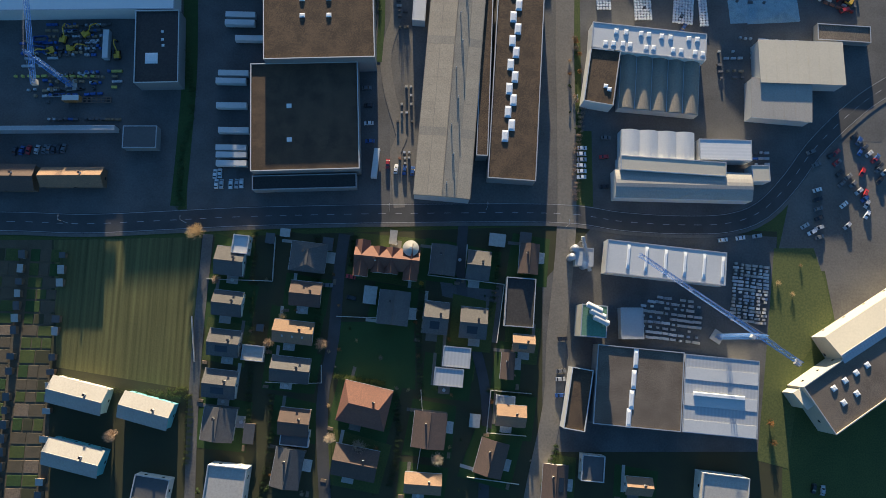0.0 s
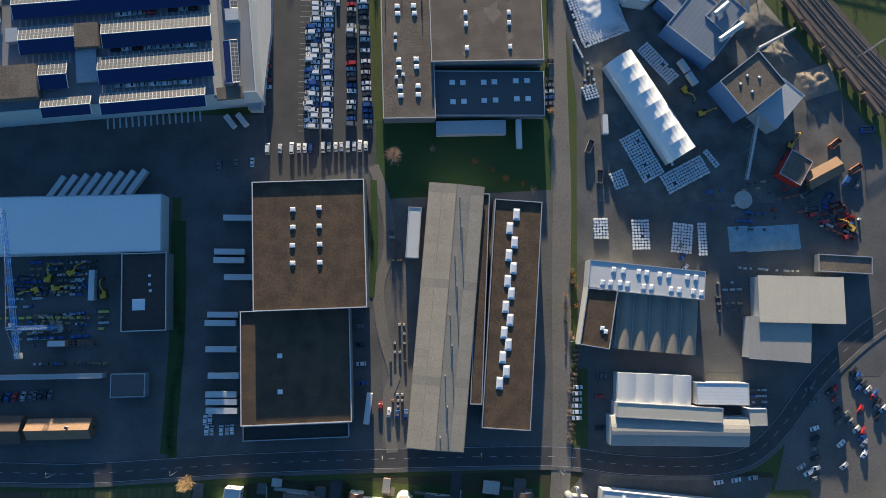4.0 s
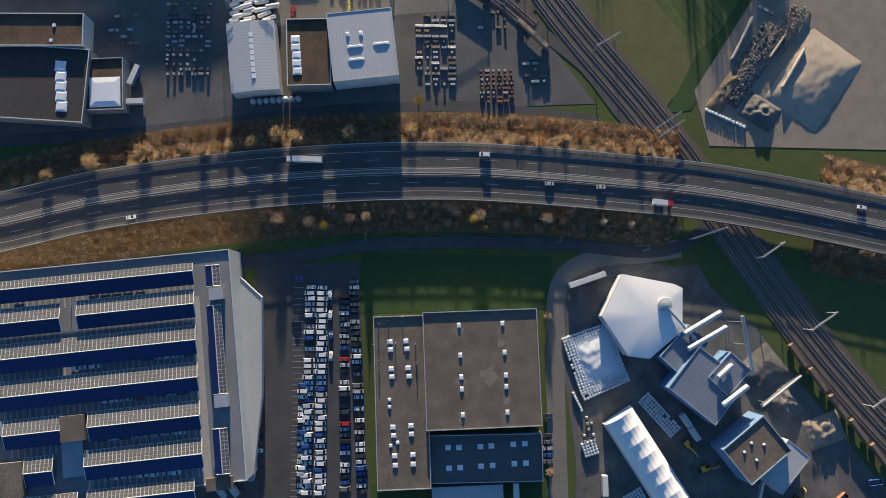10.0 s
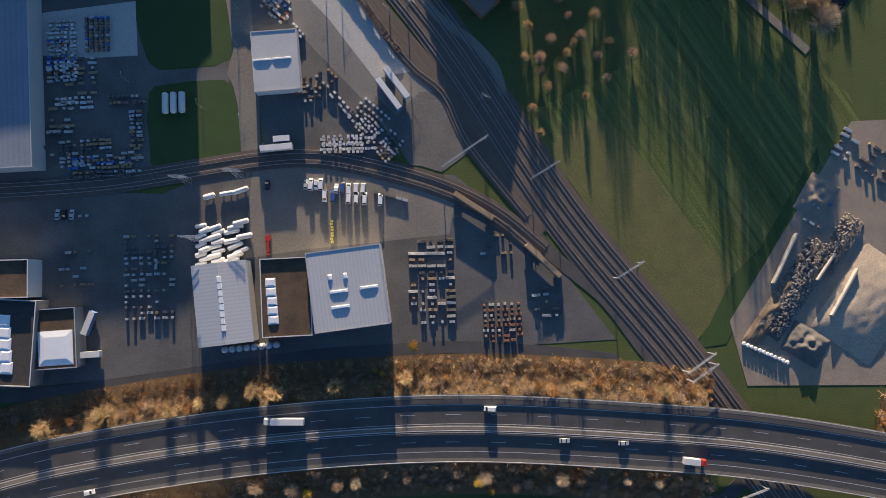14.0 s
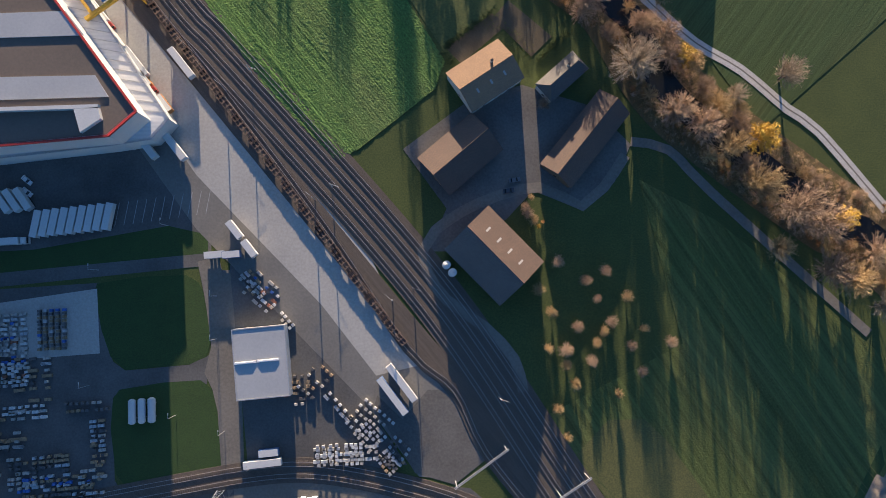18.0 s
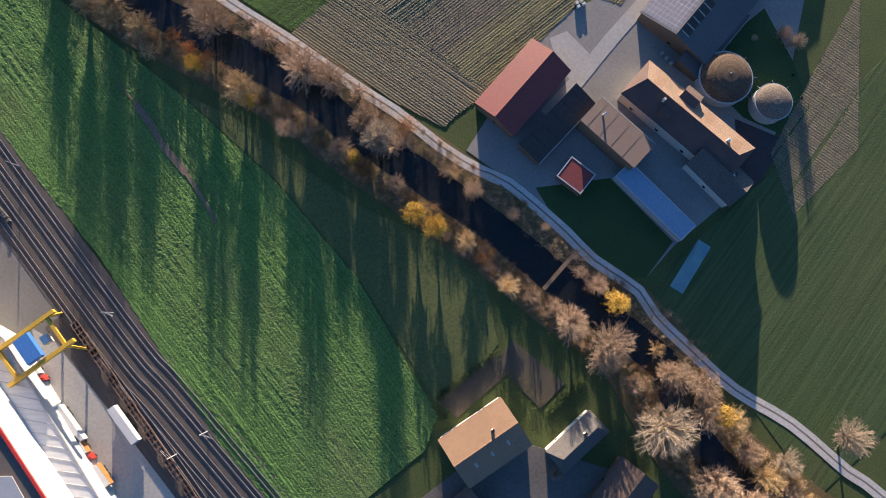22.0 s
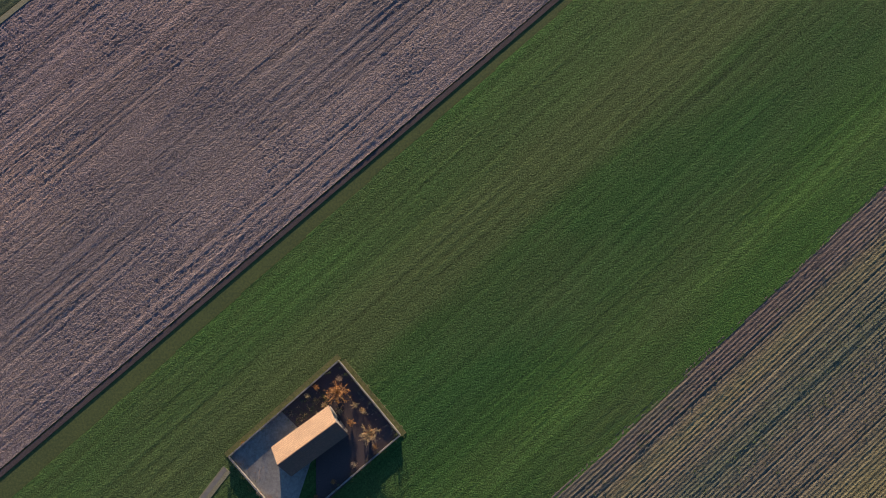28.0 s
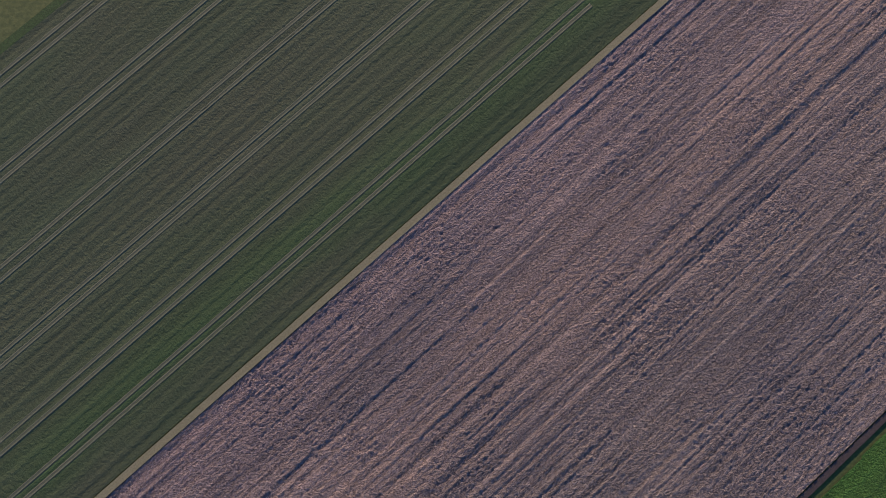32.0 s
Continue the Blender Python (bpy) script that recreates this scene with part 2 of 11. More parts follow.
WOOD_WALL = surface("timber_wall", (0.2, 0.13, 0.08), (0.12, 0.08, 0.05), 1, 0.85, 0.04, rows=(0.25, 90, 0.3))
DARK_METAL = surface("dark_metal", (0.06, 0.06, 0.065), None, 1, 0.5, 0.01, 0.6)
STEEL = surface("steel", (0.45, 0.45, 0.46), (0.3, 0.3, 0.31), 1, 0.45, 0.01, 0.7)
ZINC = surface("galvanised_steel", (0.5, 0.51, 0.52), (0.38, 0.39, 0.4), 1, 0.5, 0.01, 0.5)
GLASS_DARK = surface("dark_glass", (0.02, 0.024, 0.03), (0.03, 0.035, 0.04), 1, 0.08, 0)
PALE_PANE = surface("pale_roof_pane", (0.36, 0.34, 0.32), (0.28, 0.27, 0.26), 2, 0.4, 0.0)
SKYLIGHT = surface("skylight_dome", (0.75, 0.76, 0.76), (0.62, 0.64, 0.65), 2, 0.3, 0.0)
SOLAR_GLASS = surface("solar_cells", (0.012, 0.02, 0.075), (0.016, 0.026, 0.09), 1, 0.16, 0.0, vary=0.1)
BLUE_STEEL = surface("blue_crane_paint", (0.06, 0.2, 0.5), (0.05, 0.15, 0.4), 1, 0.5, 0.01)
YELLOW_STEEL = surface("yellow_crane_paint", (0.65, 0.4, 0.04), (0.5, 0.3, 0.03), 1, 0.5, 0.01)
RED_PAINT = surface("red_paint", (0.42, 0.035, 0.025), None, 1, 0.4, 0.0, vary=0.2, coat=0.3)
RUBBER = surface("tyre_rubber", (0.02, 0.02, 0.02), None, 1, 0.8, 0)
HULK = surface("brown_crust", (0.17, 0.12, 0.09), None, 1, 0.9, 0.05)


# ---------------------------------------------------------------- mesh helpers
class Shape:
    def __init__(self):
        self.v, self.f = [], []

    def put(self, vs, fs):
        o = len(self.v)
        self.v += [tuple(p) for p in vs]
        self.f += [tuple(i + o for i in f) for f in fs]
        return self

    def box(self, x0, x1, y0, y1, z0, z1, tx=0.0, ty=0.0):
        """A box; tx and ty draw the top in."""
        return self.put([(x0, y0, z0), (x1, y0, z0), (x1, y1, z0), (x0, y1, z0), (x0 + tx, y0 + ty, z1), (x1 - tx, y0 + ty, z1),
                         (x1 - tx, y1 - ty, z1), (x0 + tx, y1 - ty, z1)],
                        [(3, 2, 1, 0), (4, 5, 6, 7), (0, 1, 5, 4), (1, 2, 6, 5), (2, 3, 7, 6), (3, 0, 4, 7)])

    def prism(self, poly, z0, z1):
        a = sum(p[0] * q[1] - q[0] * p[1] for p, q in zip(poly, list(poly[1:]) + [poly[0]]))
        poly = list(poly) if a > 0 else list(poly)[::-1]
        n = len(poly)
        return self.put([(x, y, z0) for x, y in poly] + [(x, y, z1) for x, y in poly],
                        [tuple(range(n))[::-1], tuple(range(n, 2 * n))] + [(i, (i + 1) % n, n + (i + 1) % n, n + i) for i in range(n)])

    def tube(self, x, y, z0, z1, r0, r1=None, n=12):
        r1 = r0 if r1 is None else r1
        c = [(math.cos(6.2832 * i / n), math.sin(6.2832 * i / n)) for i in range(n)]
        return self.put([(x + r0 * a, y + r0 * b, z0) for a, b in c] + [(x + r1 * a, y + r1 * b, z1) for a, b in c],
                        [tuple(range(n))[::-1], tuple(range(n, 2 * n))] + [(i, (i + 1) % n, n + (i + 1) % n, n + i) for i in range(n)])

    def rod(self, p, q, r, n=6, r1=None):
        """A round bar from p to q."""
        p, q = Vector(p), Vector(q)
        r1 = r if r1 is None else r1
        d = (q - p).normalized()
        u = d.orthogonal().normalized()
        w = d.cross(u)
        c = [u * math.cos(6.2832 * i / n) + w * math.sin(6.2832 * i / n) for i in range(n)]
        return self.put([p + r * k for k in c] + [q + r1 * k for k in c],
                        [tuple(range(n))[::-1], tuple(range(n, 2 * n))] + [(i, (i + 1) % n, n + (i + 1) % n, n + i) for i in range(n)])

    def slab(self, a, b, c, d, t):
        """A plate with the top a, b, c, d and thickness t below it."""
        vs = [Vector(p) for p in (a, b, c, d)]
        nn = (vs[1] - vs[0]).cross(vs[2] - vs[0]).normalized() * t
        return self.put(vs + [p - nn for p in vs], [(0, 1, 2, 3), (7, 6, 5, 4), (0, 4, 5, 1), (1, 5, 6, 2), (2, 6, 7, 3), (3, 7, 4, 0)])

    def data(self, name, material, smooth=False):
        me = bpy.data.meshes.new(name)
        me.from_pydata(self.v, [], self.f)
        me.materials.append(material)
        if smooth:
            me.polygons.foreach_set("use_smooth", [True] * len(me.polygons))
        me.update()
        return me


def part(name, shape, material, parent=None, label="", smooth=False):
    ob = new(name, shape.data(name, material, smooth))
    ob.parent = parent
    return tagged(ob, label)


def root(name, x, y, z=0.0, rot=0.0, label="", category="", group="", kind=""):
    ob = new(name)
    ob.matrix_basis = pose(x, y, z, 0, 0, rot)
    return tagged(ob, label, category, group, kind)


def again(ob, x, y, z=0.0, rot=0.0, parent=None):
    """Another object on the same mesh."""
    o = ob.copy()
    scene.collection.objects.link(o)
    o.parent = parent or ob.parent
    o.matrix_basis = pose(x, y, z, 0, 0, rot)
    return o


# ---------------------------------------------------------------- ground
GROUND = []


def floor_at(x, y):
    """The height of the ground sheets at a place."""
    best = 0.0
    for pts, z, (x0, x1, y0, y1) in GROUND:
        if z > best and x0 <= x <= x1 and y0 <= y <= y1:
            hit = False
            for (a, b), (c, d) in zip(pts, pts[1:] + pts[:1]):
                if (b > y) != (d > y) and x < (c - a) * (y - b) / (d - b) + a:
                    hit = not hit
            if hit:
                best = z
    return best


def ground_sheet(pts, z):
    pts = [tuple(p) for p in pts]
    GROUND.append((pts, z, (min(p[0] for p in pts), max(p[0] for p in pts), min(p[1] for p in pts), max(p[1] for p in pts))))


def patch(name, pts, z, material, label="", kind="structure", thick=0.3):
    ground_sheet(pts, z)
    ob = part(name, Shape().prism(pts, z - thick, z), material, None, label)
    return tagged(ob, kind=kind, category=name.replace("_", " "))


def curve(pts, step=6.0):
    """Points along a smooth line through pts."""
    p = [Vector((x, y)) for x, y in pts]
    p = [2 * p[0] - p[1]] + p + [2 * p[-1] - p[-2]]
    out = []
    for i in range(1, len(p) - 2):
        n = max(1, int((p[i + 1] - p[i]).length / step))
        for k in range(n):
            t = k / n
            out.append(0.5 * (2 * p[i] + (p[i + 1] - p[i - 1]) * t + (2 * p[i - 1] - 5 * p[i] + 4 * p[i + 1] - p[i + 2]) * t * t
                              + (3 * p[i] - p[i - 1] - 3 * p[i + 1] + p[i + 2]) * t ** 3))
    return out + [p[-2]]


def sides(line):
    """The line with its left-hand normals."""
    out = []
    for i, c in enumerate(line):
        d = (line[min(i + 1, len(line) - 1)] - line[max(i - 1, 0)]).normalized()
        out.append((c, Vector((-d.y, d.x))))
    return out


def ribbon_shape(pts, profile, step=6.0, shape=None, gap=None):
    """A strip along pts. profile: offsets to the left and heights, from right to left, closed below."""
    s = shape or Shape()
    ln = sides(curve(pts, step))
    n = len(profile)
    vs = [(c.x + k.x * o, c.y + k.y * o, z) for c, k in ln for o, z in profile]
    fs = []
    for i in range(len(ln) - 1):
        for j in range(n):
            a, b = i * n + j, i * n + (j + 1) % n
            fs.append((b, a, a + n, b + n))
    fs += [tuple(range(n)), tuple(range((len(ln) - 1) * n, len(ln) * n))[::-1]]
    return s.put(vs, fs)


def flat_profile(width, z, shift=0.0, thick=0.25):
    return [(shift + width / 2, z), (shift + width / 2, z - thick), (shift - width / 2, z - thick), (shift - width / 2, z)]


def road(name, pts, width, z, material, label="", step=6.0, kind="structure"):
    ln = sides(curve(pts, step))
    ground_sheet([c + n * width / 2 for c, n in ln] + [c - n * width / 2 for c, n in ln[::-1]], z)
    ob = part(name, ribbon_shape(pts, flat_profile(width, z), step), material, None, label)
    return tagged(ob, kind=kind, category="road")


def dashes(parent, pts, shift, z, length=3.0, gap=6.0, width=0.22, material=None, name="lane_mark"):
    """Broken line marks beside the line pts, joined."""
    s = Shape()
    ln = sides(curve(pts, 1.0))
    k, per = 0, int(length + gap)
    while k + int(length) < len(ln):
        a, b = ln[k], ln[k + int(length)]
        o = [a[0] + a[1] * (shift - width / 2), b[0] + b[1] * (shift - width / 2), b[0] + b[1] * (shift + width / 2), a[0] + a[1] * (shift + width / 2)]
        s.slab(*[(p.x, p.y, z) for p in o], 0.02)
        k += per
    ob = part(name, s, material or PAINT_WHITE, parent)
    return tagged(ob, kind="stuff")


def edge_line(parent, pts, shift, z, width=0.25, material=None, name="edge_line", thick=0.03):
    return part(name, ribbon_shape(pts, flat_profile(width, z, shift, thick), 5.0), material or PAINT_WHITE, parent)


# ---------------------------------------------------------------- buildings
def windows_on(o, w, d, z0, z1, nx, ny, mat=None, ww=1.2):
    """Framed windows on the four sides of a body of w by d."""
    mat = mat or GLASS_DARK
    nx, ny = max(1, nx * 2 // 3), max(1, ny * 2 // 3)
    for sx, sy, n, half, span in ((0, -1, nx, d / 2, w), (0, 1, nx, d / 2, w), (-1, 0, ny, w / 2, d), (1, 0, ny, w / 2, d)):
        for i in range(n):
            u = (i + 0.5) / n * span - span / 2
            s = Shape()
            fr = Shape()
            if sy:
                y0, y1 = sorted((sy * (half - 0.02), sy * (half + 0.05)))
                s.box(u - ww / 2, u + ww / 2, y0, y1, z0, z1)
                fr.box(u - ww / 2 - 0.1, u + ww / 2 + 0.1, sy * half - 0.1, sy * half + 0.1, z0 - 0.12, z0 - 0.004)
            else:
                x0, x1 = sorted((sx * (half - 0.02), sx * (half + 0.05)))
                s.box(x0, x1, u - ww / 2, u + ww / 2, z0, z1)
                fr.box(sx * half - 0.1, sx * half + 0.1, u - ww / 2 - 0.1, u + ww / 2 + 0.1, z0 - 0.12, z0 - 0.004)
            part("window", s, mat, o)


def flat_hall(name, x, y, w, d, rot, h, wall, roof, label, rim=0.5, category="building", sky=(), wins=0, band=True, rimmat=None, base=0.0):
    """A flat-roofed block: four walls, a roof behind a parapet, roof lights at sky: (u, v, a, b) from its centre."""
    o = root(name, x, y, base, rot, label, category)
    t = 0.3
    hx, hy = w / 2, d / 2
    for sx0, sx1, sy0, sy1 in ((-hx, hx, -hy, -hy + t), (-hx, hx, hy - t, hy), (-hx, -hx + t, -hy + t, hy - t), (hx - t, hx, -hy + t, hy - t)):
        part("wall", Shape().box(sx0, sx1, sy0, sy1, 0, h), wall, o)
    part("roof", Shape().box(-hx + t, hx - t, -hy + t, hy - t, h - rim - 0.3, h - rim), roof, o)
    for sx0, sx1, sy0, sy1 in ((-hx - 0.06, hx + 0.06, -hy - 0.06, -hy + t + 0.05), (-hx - 0.06, hx + 0.06, hy - t - 0.05, hy + 0.06),
                               (-hx - 0.06, -hx + t + 0.05, -hy + t + 0.05, hy - t - 0.05), (hx - t - 0.05, hx + 0.06, -hy + t + 0.05, hy - t - 0.05)):
        part("coping", Shape().box(sx0, sx1, sy0, sy1, h, h + 0.08), rimmat or ZINC, o)
    for q in sky:
        roof_light(o, q[0], q[1], q[2], q[3], h - rim)
    if wins:
        windows_on(o, w, d, h * 0.45, h * 0.45 + 1.4, wins, max(2, int(wins * d / w)))
    return o


def roof_light(o, u, v, a, b, z, hh=0.5):
    k = part("roof_light", Shape().box(u - a / 2, u + a / 2, v - b / 2, v + b / 2, z, z + 0.2), ZINC, o)
    part("dome", Shape().box(u - a / 2 + 0.08, u + a / 2 - 0.08, v - b / 2 + 0.08, v + b / 2 - 0.08, z + 0.2, z + hh, a * 0.18, b * 0.18), SKYLIGHT, k)
    return k


def gable_roof(o, w, d, z0, z1, roof, over=0.5, t=0.25, hip=0.0, two=None):
    """Two roof slopes over a body of w by d, ridge along x."""
    hx, hy = w / 2 + over, d / 2 + over
    drop = (z1 - z0) * over / (d / 2)
    e = z0 - drop
    rx = hx - hip
    a = part("roof_slope", Shape().slab((-hx, -hy, e), (hx, -hy, e), (rx, 0, z1), (-rx, 0, z1), t), roof, o)
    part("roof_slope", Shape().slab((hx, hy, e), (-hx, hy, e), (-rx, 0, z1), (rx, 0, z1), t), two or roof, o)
    if hip:
        part("roof_hip", Shape().put([(hx, -hy, e), (hx, hy, e), (rx, 0, z1), (hx, -hy, e - t), (hx, hy, e - t), (rx, 0, z1 - t)],
                                     [(0, 1, 2), (5, 4, 3), (0, 3, 4, 1), (1, 4, 5, 2), (2, 5, 3, 0)]), roof, o)
        part("roof_hip", Shape().put([(-hx, hy, e), (-hx, -hy, e), (-rx, 0, z1), (-hx, hy, e - t), (-hx, -hy, e - t), (-rx, 0, z1 - t)],
                                     [(0, 1, 2), (5, 4, 3), (0, 3, 4, 1), (1, 4, 5, 2), (2, 5, 3, 0)]), roof, o)
    part("ridge_cap", Shape().rod((-rx, 0, z1 + 0.02), (rx, 0, z1 + 0.02), 0.16, 6), roof, o)
    return a


def lean_hall(name, x, y, w, d, rot, low, high, wall, roof, label):
    """A hall under one roof slope that falls towards its +y side."""
    o = root(name, x, y, 0, rot, label, "building")
    a, b = w / 2, d / 2
    part("wall", Shape().put([(-a, -b, 0), (a, -b, 0), (a, b, 0), (-a, b, 0), (-a, -b, high - 0.2), (a, -b, high - 0.2), (a, b, low - 0.2), (-a, b, low - 0.2)],
                             [(3, 2, 1, 0), (4, 5, 6, 7), (0, 1, 5, 4), (1, 2, 6, 5), (2, 3, 7, 6), (3, 0, 4, 7)]), wall, o)
    part("roof", Shape().slab((-a - 0.3, -b - 0.3, high), (a + 0.3, -b - 0.3, high), (a + 0.3, b + 0.3, low), (-a - 0.3, b + 0.3, low), 0.18), roof, o)
    for k in range(int(w / 5)):
        u = -a + 2.5 + k * 5
        part("seam", Shape().rod((u, -b, high + 0.02), (u, b, low + 0.02), 0.07, 4), roof, o)
    part("gutter", Shape().rod((-a - 0.3, b + 0.4, low - 0.1), (a + 0.3, b + 0.4, low - 0.1), 0.12, 6), ZINC, o)
    return o


def gable_house(name, x, y, w, d, rot, eaves, ridge, wall, roof, label, over=0.6, category="house", wins=2, chimney=True, hip=0.0,
                dormer=None, lights=0, two=None):
    o = root(name, x, y, 0, rot, label, category)
    hx, hy = w / 2, d / 2
    s = Shape()
    zr = ridge - 0.28
    if hip:
        s.box(-hx, hx, -hy, hy, 0, eaves - 0.3)
    else:
        s.put([(-hx, -hy, 0), (-hx, hy, 0), (-hx, hy, eaves - 0.28), (-hx, 0, zr), (-hx, -hy, eaves - 0.28),
               (hx, -hy, 0), (hx, hy, 0), (hx, hy, eaves - 0.28), (hx, 0, zr), (hx, -hy, eaves - 0.28)],
              [(0, 4, 3, 2, 1), (5, 6, 7, 8, 9), (0, 1, 6, 5), (0, 5, 9, 4), (1, 2, 7, 6), (2, 3, 8, 7), (3, 4, 9, 8)])
    part("wall", s, wall, o)
    if category == "house" and wins < 6 and name == "house":
        fall = (ridge - eaves) / hy * (hy + over)
        # added white strip that paints the bright sunlit wall edge under the eaves
        part("fascia", Shape().box(-hx - over, hx + over, hy + over, hy + over + 0.16, ridge - fall - 0.42, ridge - fall + 0.04), PAINT_WHITE, o, "white strip added at the eaves for the sunlit wall edge")
        if round(abs(x) * 7 + abs(y)) % 3 == 0 and not hip:
            k = (ridge - eaves) / hy
            q = [(-hx * 0.5, -hy * 0.75), (hx * 0.35, -hy * 0.75), (hx * 0.35, -hy * 0.25), (-hx * 0.5, -hy * 0.25)]
            part("solar_module", Shape().slab(*[(u, v, ridge + k * v + 0.12) for u, v in q], 0.1), GLASS_DARK, o, "dark solar modules on the roof")
    gable_roof(o, w, d, eaves, ridge, roof, over, hip=hip, two=two)
    if wins:
        windows_on(o, w, d, 1.0, 2.2, wins, 2)
    if chimney:
        u, v = w * 0.18, d * 0.14
        c = part("chimney", Shape().box(u - 0.4, u + 0.4, v - 0.35, v + 0.35, ridge - d * 0.2, ridge + 0.9), RENDER_WALL, o)
        part("cap", Shape().box(u - 0.5, u + 0.5, v - 0.45, v + 0.45, ridge + 0.9, ridge + 1.0), DARK_METAL, c)
    slope = (ridge - eaves) / hy
    if dormer:
        for u in dormer:
            yy = -hy * 0.62
            zb = eaves + slope * hy * 0.38
            q = part("dormer", Shape().box(u - 1.1, u + 1.1, yy, yy + hy * 0.45, zb - 0.3, zb + 1.4), wall, o)
            part("dormer_roof", Shape().box(u - 1.35, u + 1.35, yy - 0.25, yy + hy * 0.5, zb + 1.4, zb + 1.55), roof, q)
            part("pane", Shape().box(u - 0.7, u + 0.7, yy - 0.05, yy + 0.02, zb + 0.35, zb + 1.2), GLASS_DARK, q)
    for k in range(lights):
        u = (k + 0.5) / lights * w * 0.8 - w * 0.4
        v0, v1 = -hy * 0.55, -hy * 0.35
        za, zb = ridge + slope * v0 + 0.05, ridge + slope * v1 + 0.05
        part("roof_window", Shape().slab((u - 0.4, v0, za), (u + 0.4, v0, za), (u + 0.4, v1, zb), (u - 0.4, v1, zb), 0.06), PALE_PANE, o)
    return o
ROWS_AT = 40.0
DRY_GRASS = surface("dry_grass", (0.25, 0.22, 0.13), (0.17, 0.155, 0.085), 1.5, 0.95, 0.1)
TRAM_SOIL = surface("tramline_soil", (0.105, 0.11, 0.07), (0.075, 0.085, 0.052), 1.5, 0.95, 0.03)
DARK_SOIL = surface("dark_soil", (0.07, 0.05, 0.05), (0.04, 0.03, 0.03), 1.5, 0.95, 0.1)
BANK_LITTER = surface("bank_litter", (0.15, 0.1, 0.045), (0.07, 0.065, 0.025), 1.2, 0.95, 0.25)
DRY_LITTER = surface("leaf_litter", (0.17, 0.105, 0.045), (0.08, 0.055, 0.026), 1.8, 0.95, 0.3, grain=0.6)
TOWN_EARTH = surface("garden_ground", (0.05, 0.052, 0.02), (0.035, 0.034, 0.018), 1.5, 0.95, 0.1)
FIELD_STUBBLE = field_mat("stubble", [(0, (0.1, 0.1, 0.042)), (1, (0.1, 0.1, 0.042))], 90, 0.14, 1.6, 0.02, 0.35, 0.02, 2.6, 0.12, 0.012, (0.13, 0.125, 0.05), across=0.5)
ALLOTMENT = surface("allotment_soil", (0.12, 0.095, 0.06), (0.06, 0.05, 0.03), 2, 0.95, 0.1)
TERMINAL = surface("terminal_asphalt", (0.2, 0.19, 0.17), (0.13, 0.125, 0.115), 0.5, 0.9, 0.008, grain=0.25)
DUST = surface("dusty_concrete", (0.27, 0.26, 0.235), (0.12, 0.115, 0.105), 0.7, 0.9, 0.015, stain=0.6, grain=0.3)
TEAL_WALL = surface("teal_render", (0.16, 0.42, 0.44), (0.12, 0.33, 0.35), 0.8, 0.9, 0.01)
CROP = field_mat("leafy_crop", [(0, (0.1, 0.19, 0.048)), (1, (0.1, 0.19, 0.048))], -51.2, 0.42, 1.9, 0.16, 0.2, 0.06, 1.1, 0.05, 0.015, (0.118, 0.162, 0.058))
FIELD_DARK = field_mat("winter_field", [(0, (0.085, 0.108, 0.034)), (1, (0.085, 0.108, 0.034))], -57, 0.2, 1.3, 0.04, 0.45, 0.02, 3.4, 0.03, 0.004, (0.12, 0.128, 0.045), across=0.4)
WORKS_GROUND = surface("works_ground", (0.175, 0.165, 0.15), (0.07, 0.068, 0.063), 0.9, 0.9, 0.015, stain=0.7, grain=0.4)
STEEL_ROOF = surface("blue_grey_roof", (0.2, 0.23, 0.27), (0.14, 0.165, 0.2), 0.8, 0.5, 0.03, rows=(2.2, 90, 0.25, 0.0), grain=0.3)
ROUGH_MEADOW = surface("rough_meadow", (0.13, 0.125, 0.04), (0.07, 0.08, 0.026), 0.9, 0.95, 0.16, grain=0.7)
EARTHWORK = surface("depot_earth", (0.3, 0.245, 0.185), (0.17, 0.142, 0.112), 1.2, 0.95, 0.15, grain=0.5)
FIELD_GREEN = field_mat("winter_wheat", [(614, (0.042, 0.1, 0.019)), (622, (0.038, 0.092, 0.018)), (627, (0.06, 0.125, 0.025)), (633, (0.038, 0.092, 0.018)), (645, (0.029, 0.08, 0.018)), (665, (0.033, 0.083, 0.018)), (669, (0.062, 0.094, 0.028)),
                                      (680, (0.067, 0.098, 0.03)), (690, (0.05, 0.1, 0.024)), (706, (0.042, 0.108, 0.02))], 39.3, 0.46, 2.6, 0.1, 0.26, 0.03, 2.9, 0.1, 0.02, (0.056, 0.085, 0.027), 1.2, 0.9)
FIELD_ROWS = field_mat("harvested_rows", [(540, (0.126, 0.104, 0.079)), (552, (0.155, 0.137, 0.074)), (566, (0.164, 0.146, 0.074)), (574, (0.131, 0.113, 0.079)), (586, (0.126, 0.111, 0.079)), (591, (0.097, 0.106, 0.070)), (598, (0.131, 0.113, 0.079)),
                                       (603, (0.164, 0.142, 0.074)), (608, (0.120, 0.094, 0.079)), (616, (0.116, 0.092, 0.079))], 39.3, 0.3, 2.4, 0.06, 0.22, 0.03, 0.95, 0.22, 0.035, (0.1, 0.102, 0.065), 0.7, 0.8)
HEADLAND = field_mat("headland_rows", [(0, (0.14, 0.124, 0.08)), (1, (0.14, 0.124, 0.08))], -35.3, 0.3, 2.4, 0.06, 0.22, 0.03, 0.95, 0.16, 0.03, (0.115, 0.112, 0.066))
FARM_ASPHALT = surface("farm_asphalt", (0.27, 0.255, 0.23), (0.18, 0.17, 0.155), 0.6, 0.9, 0.008, grain=0.3)
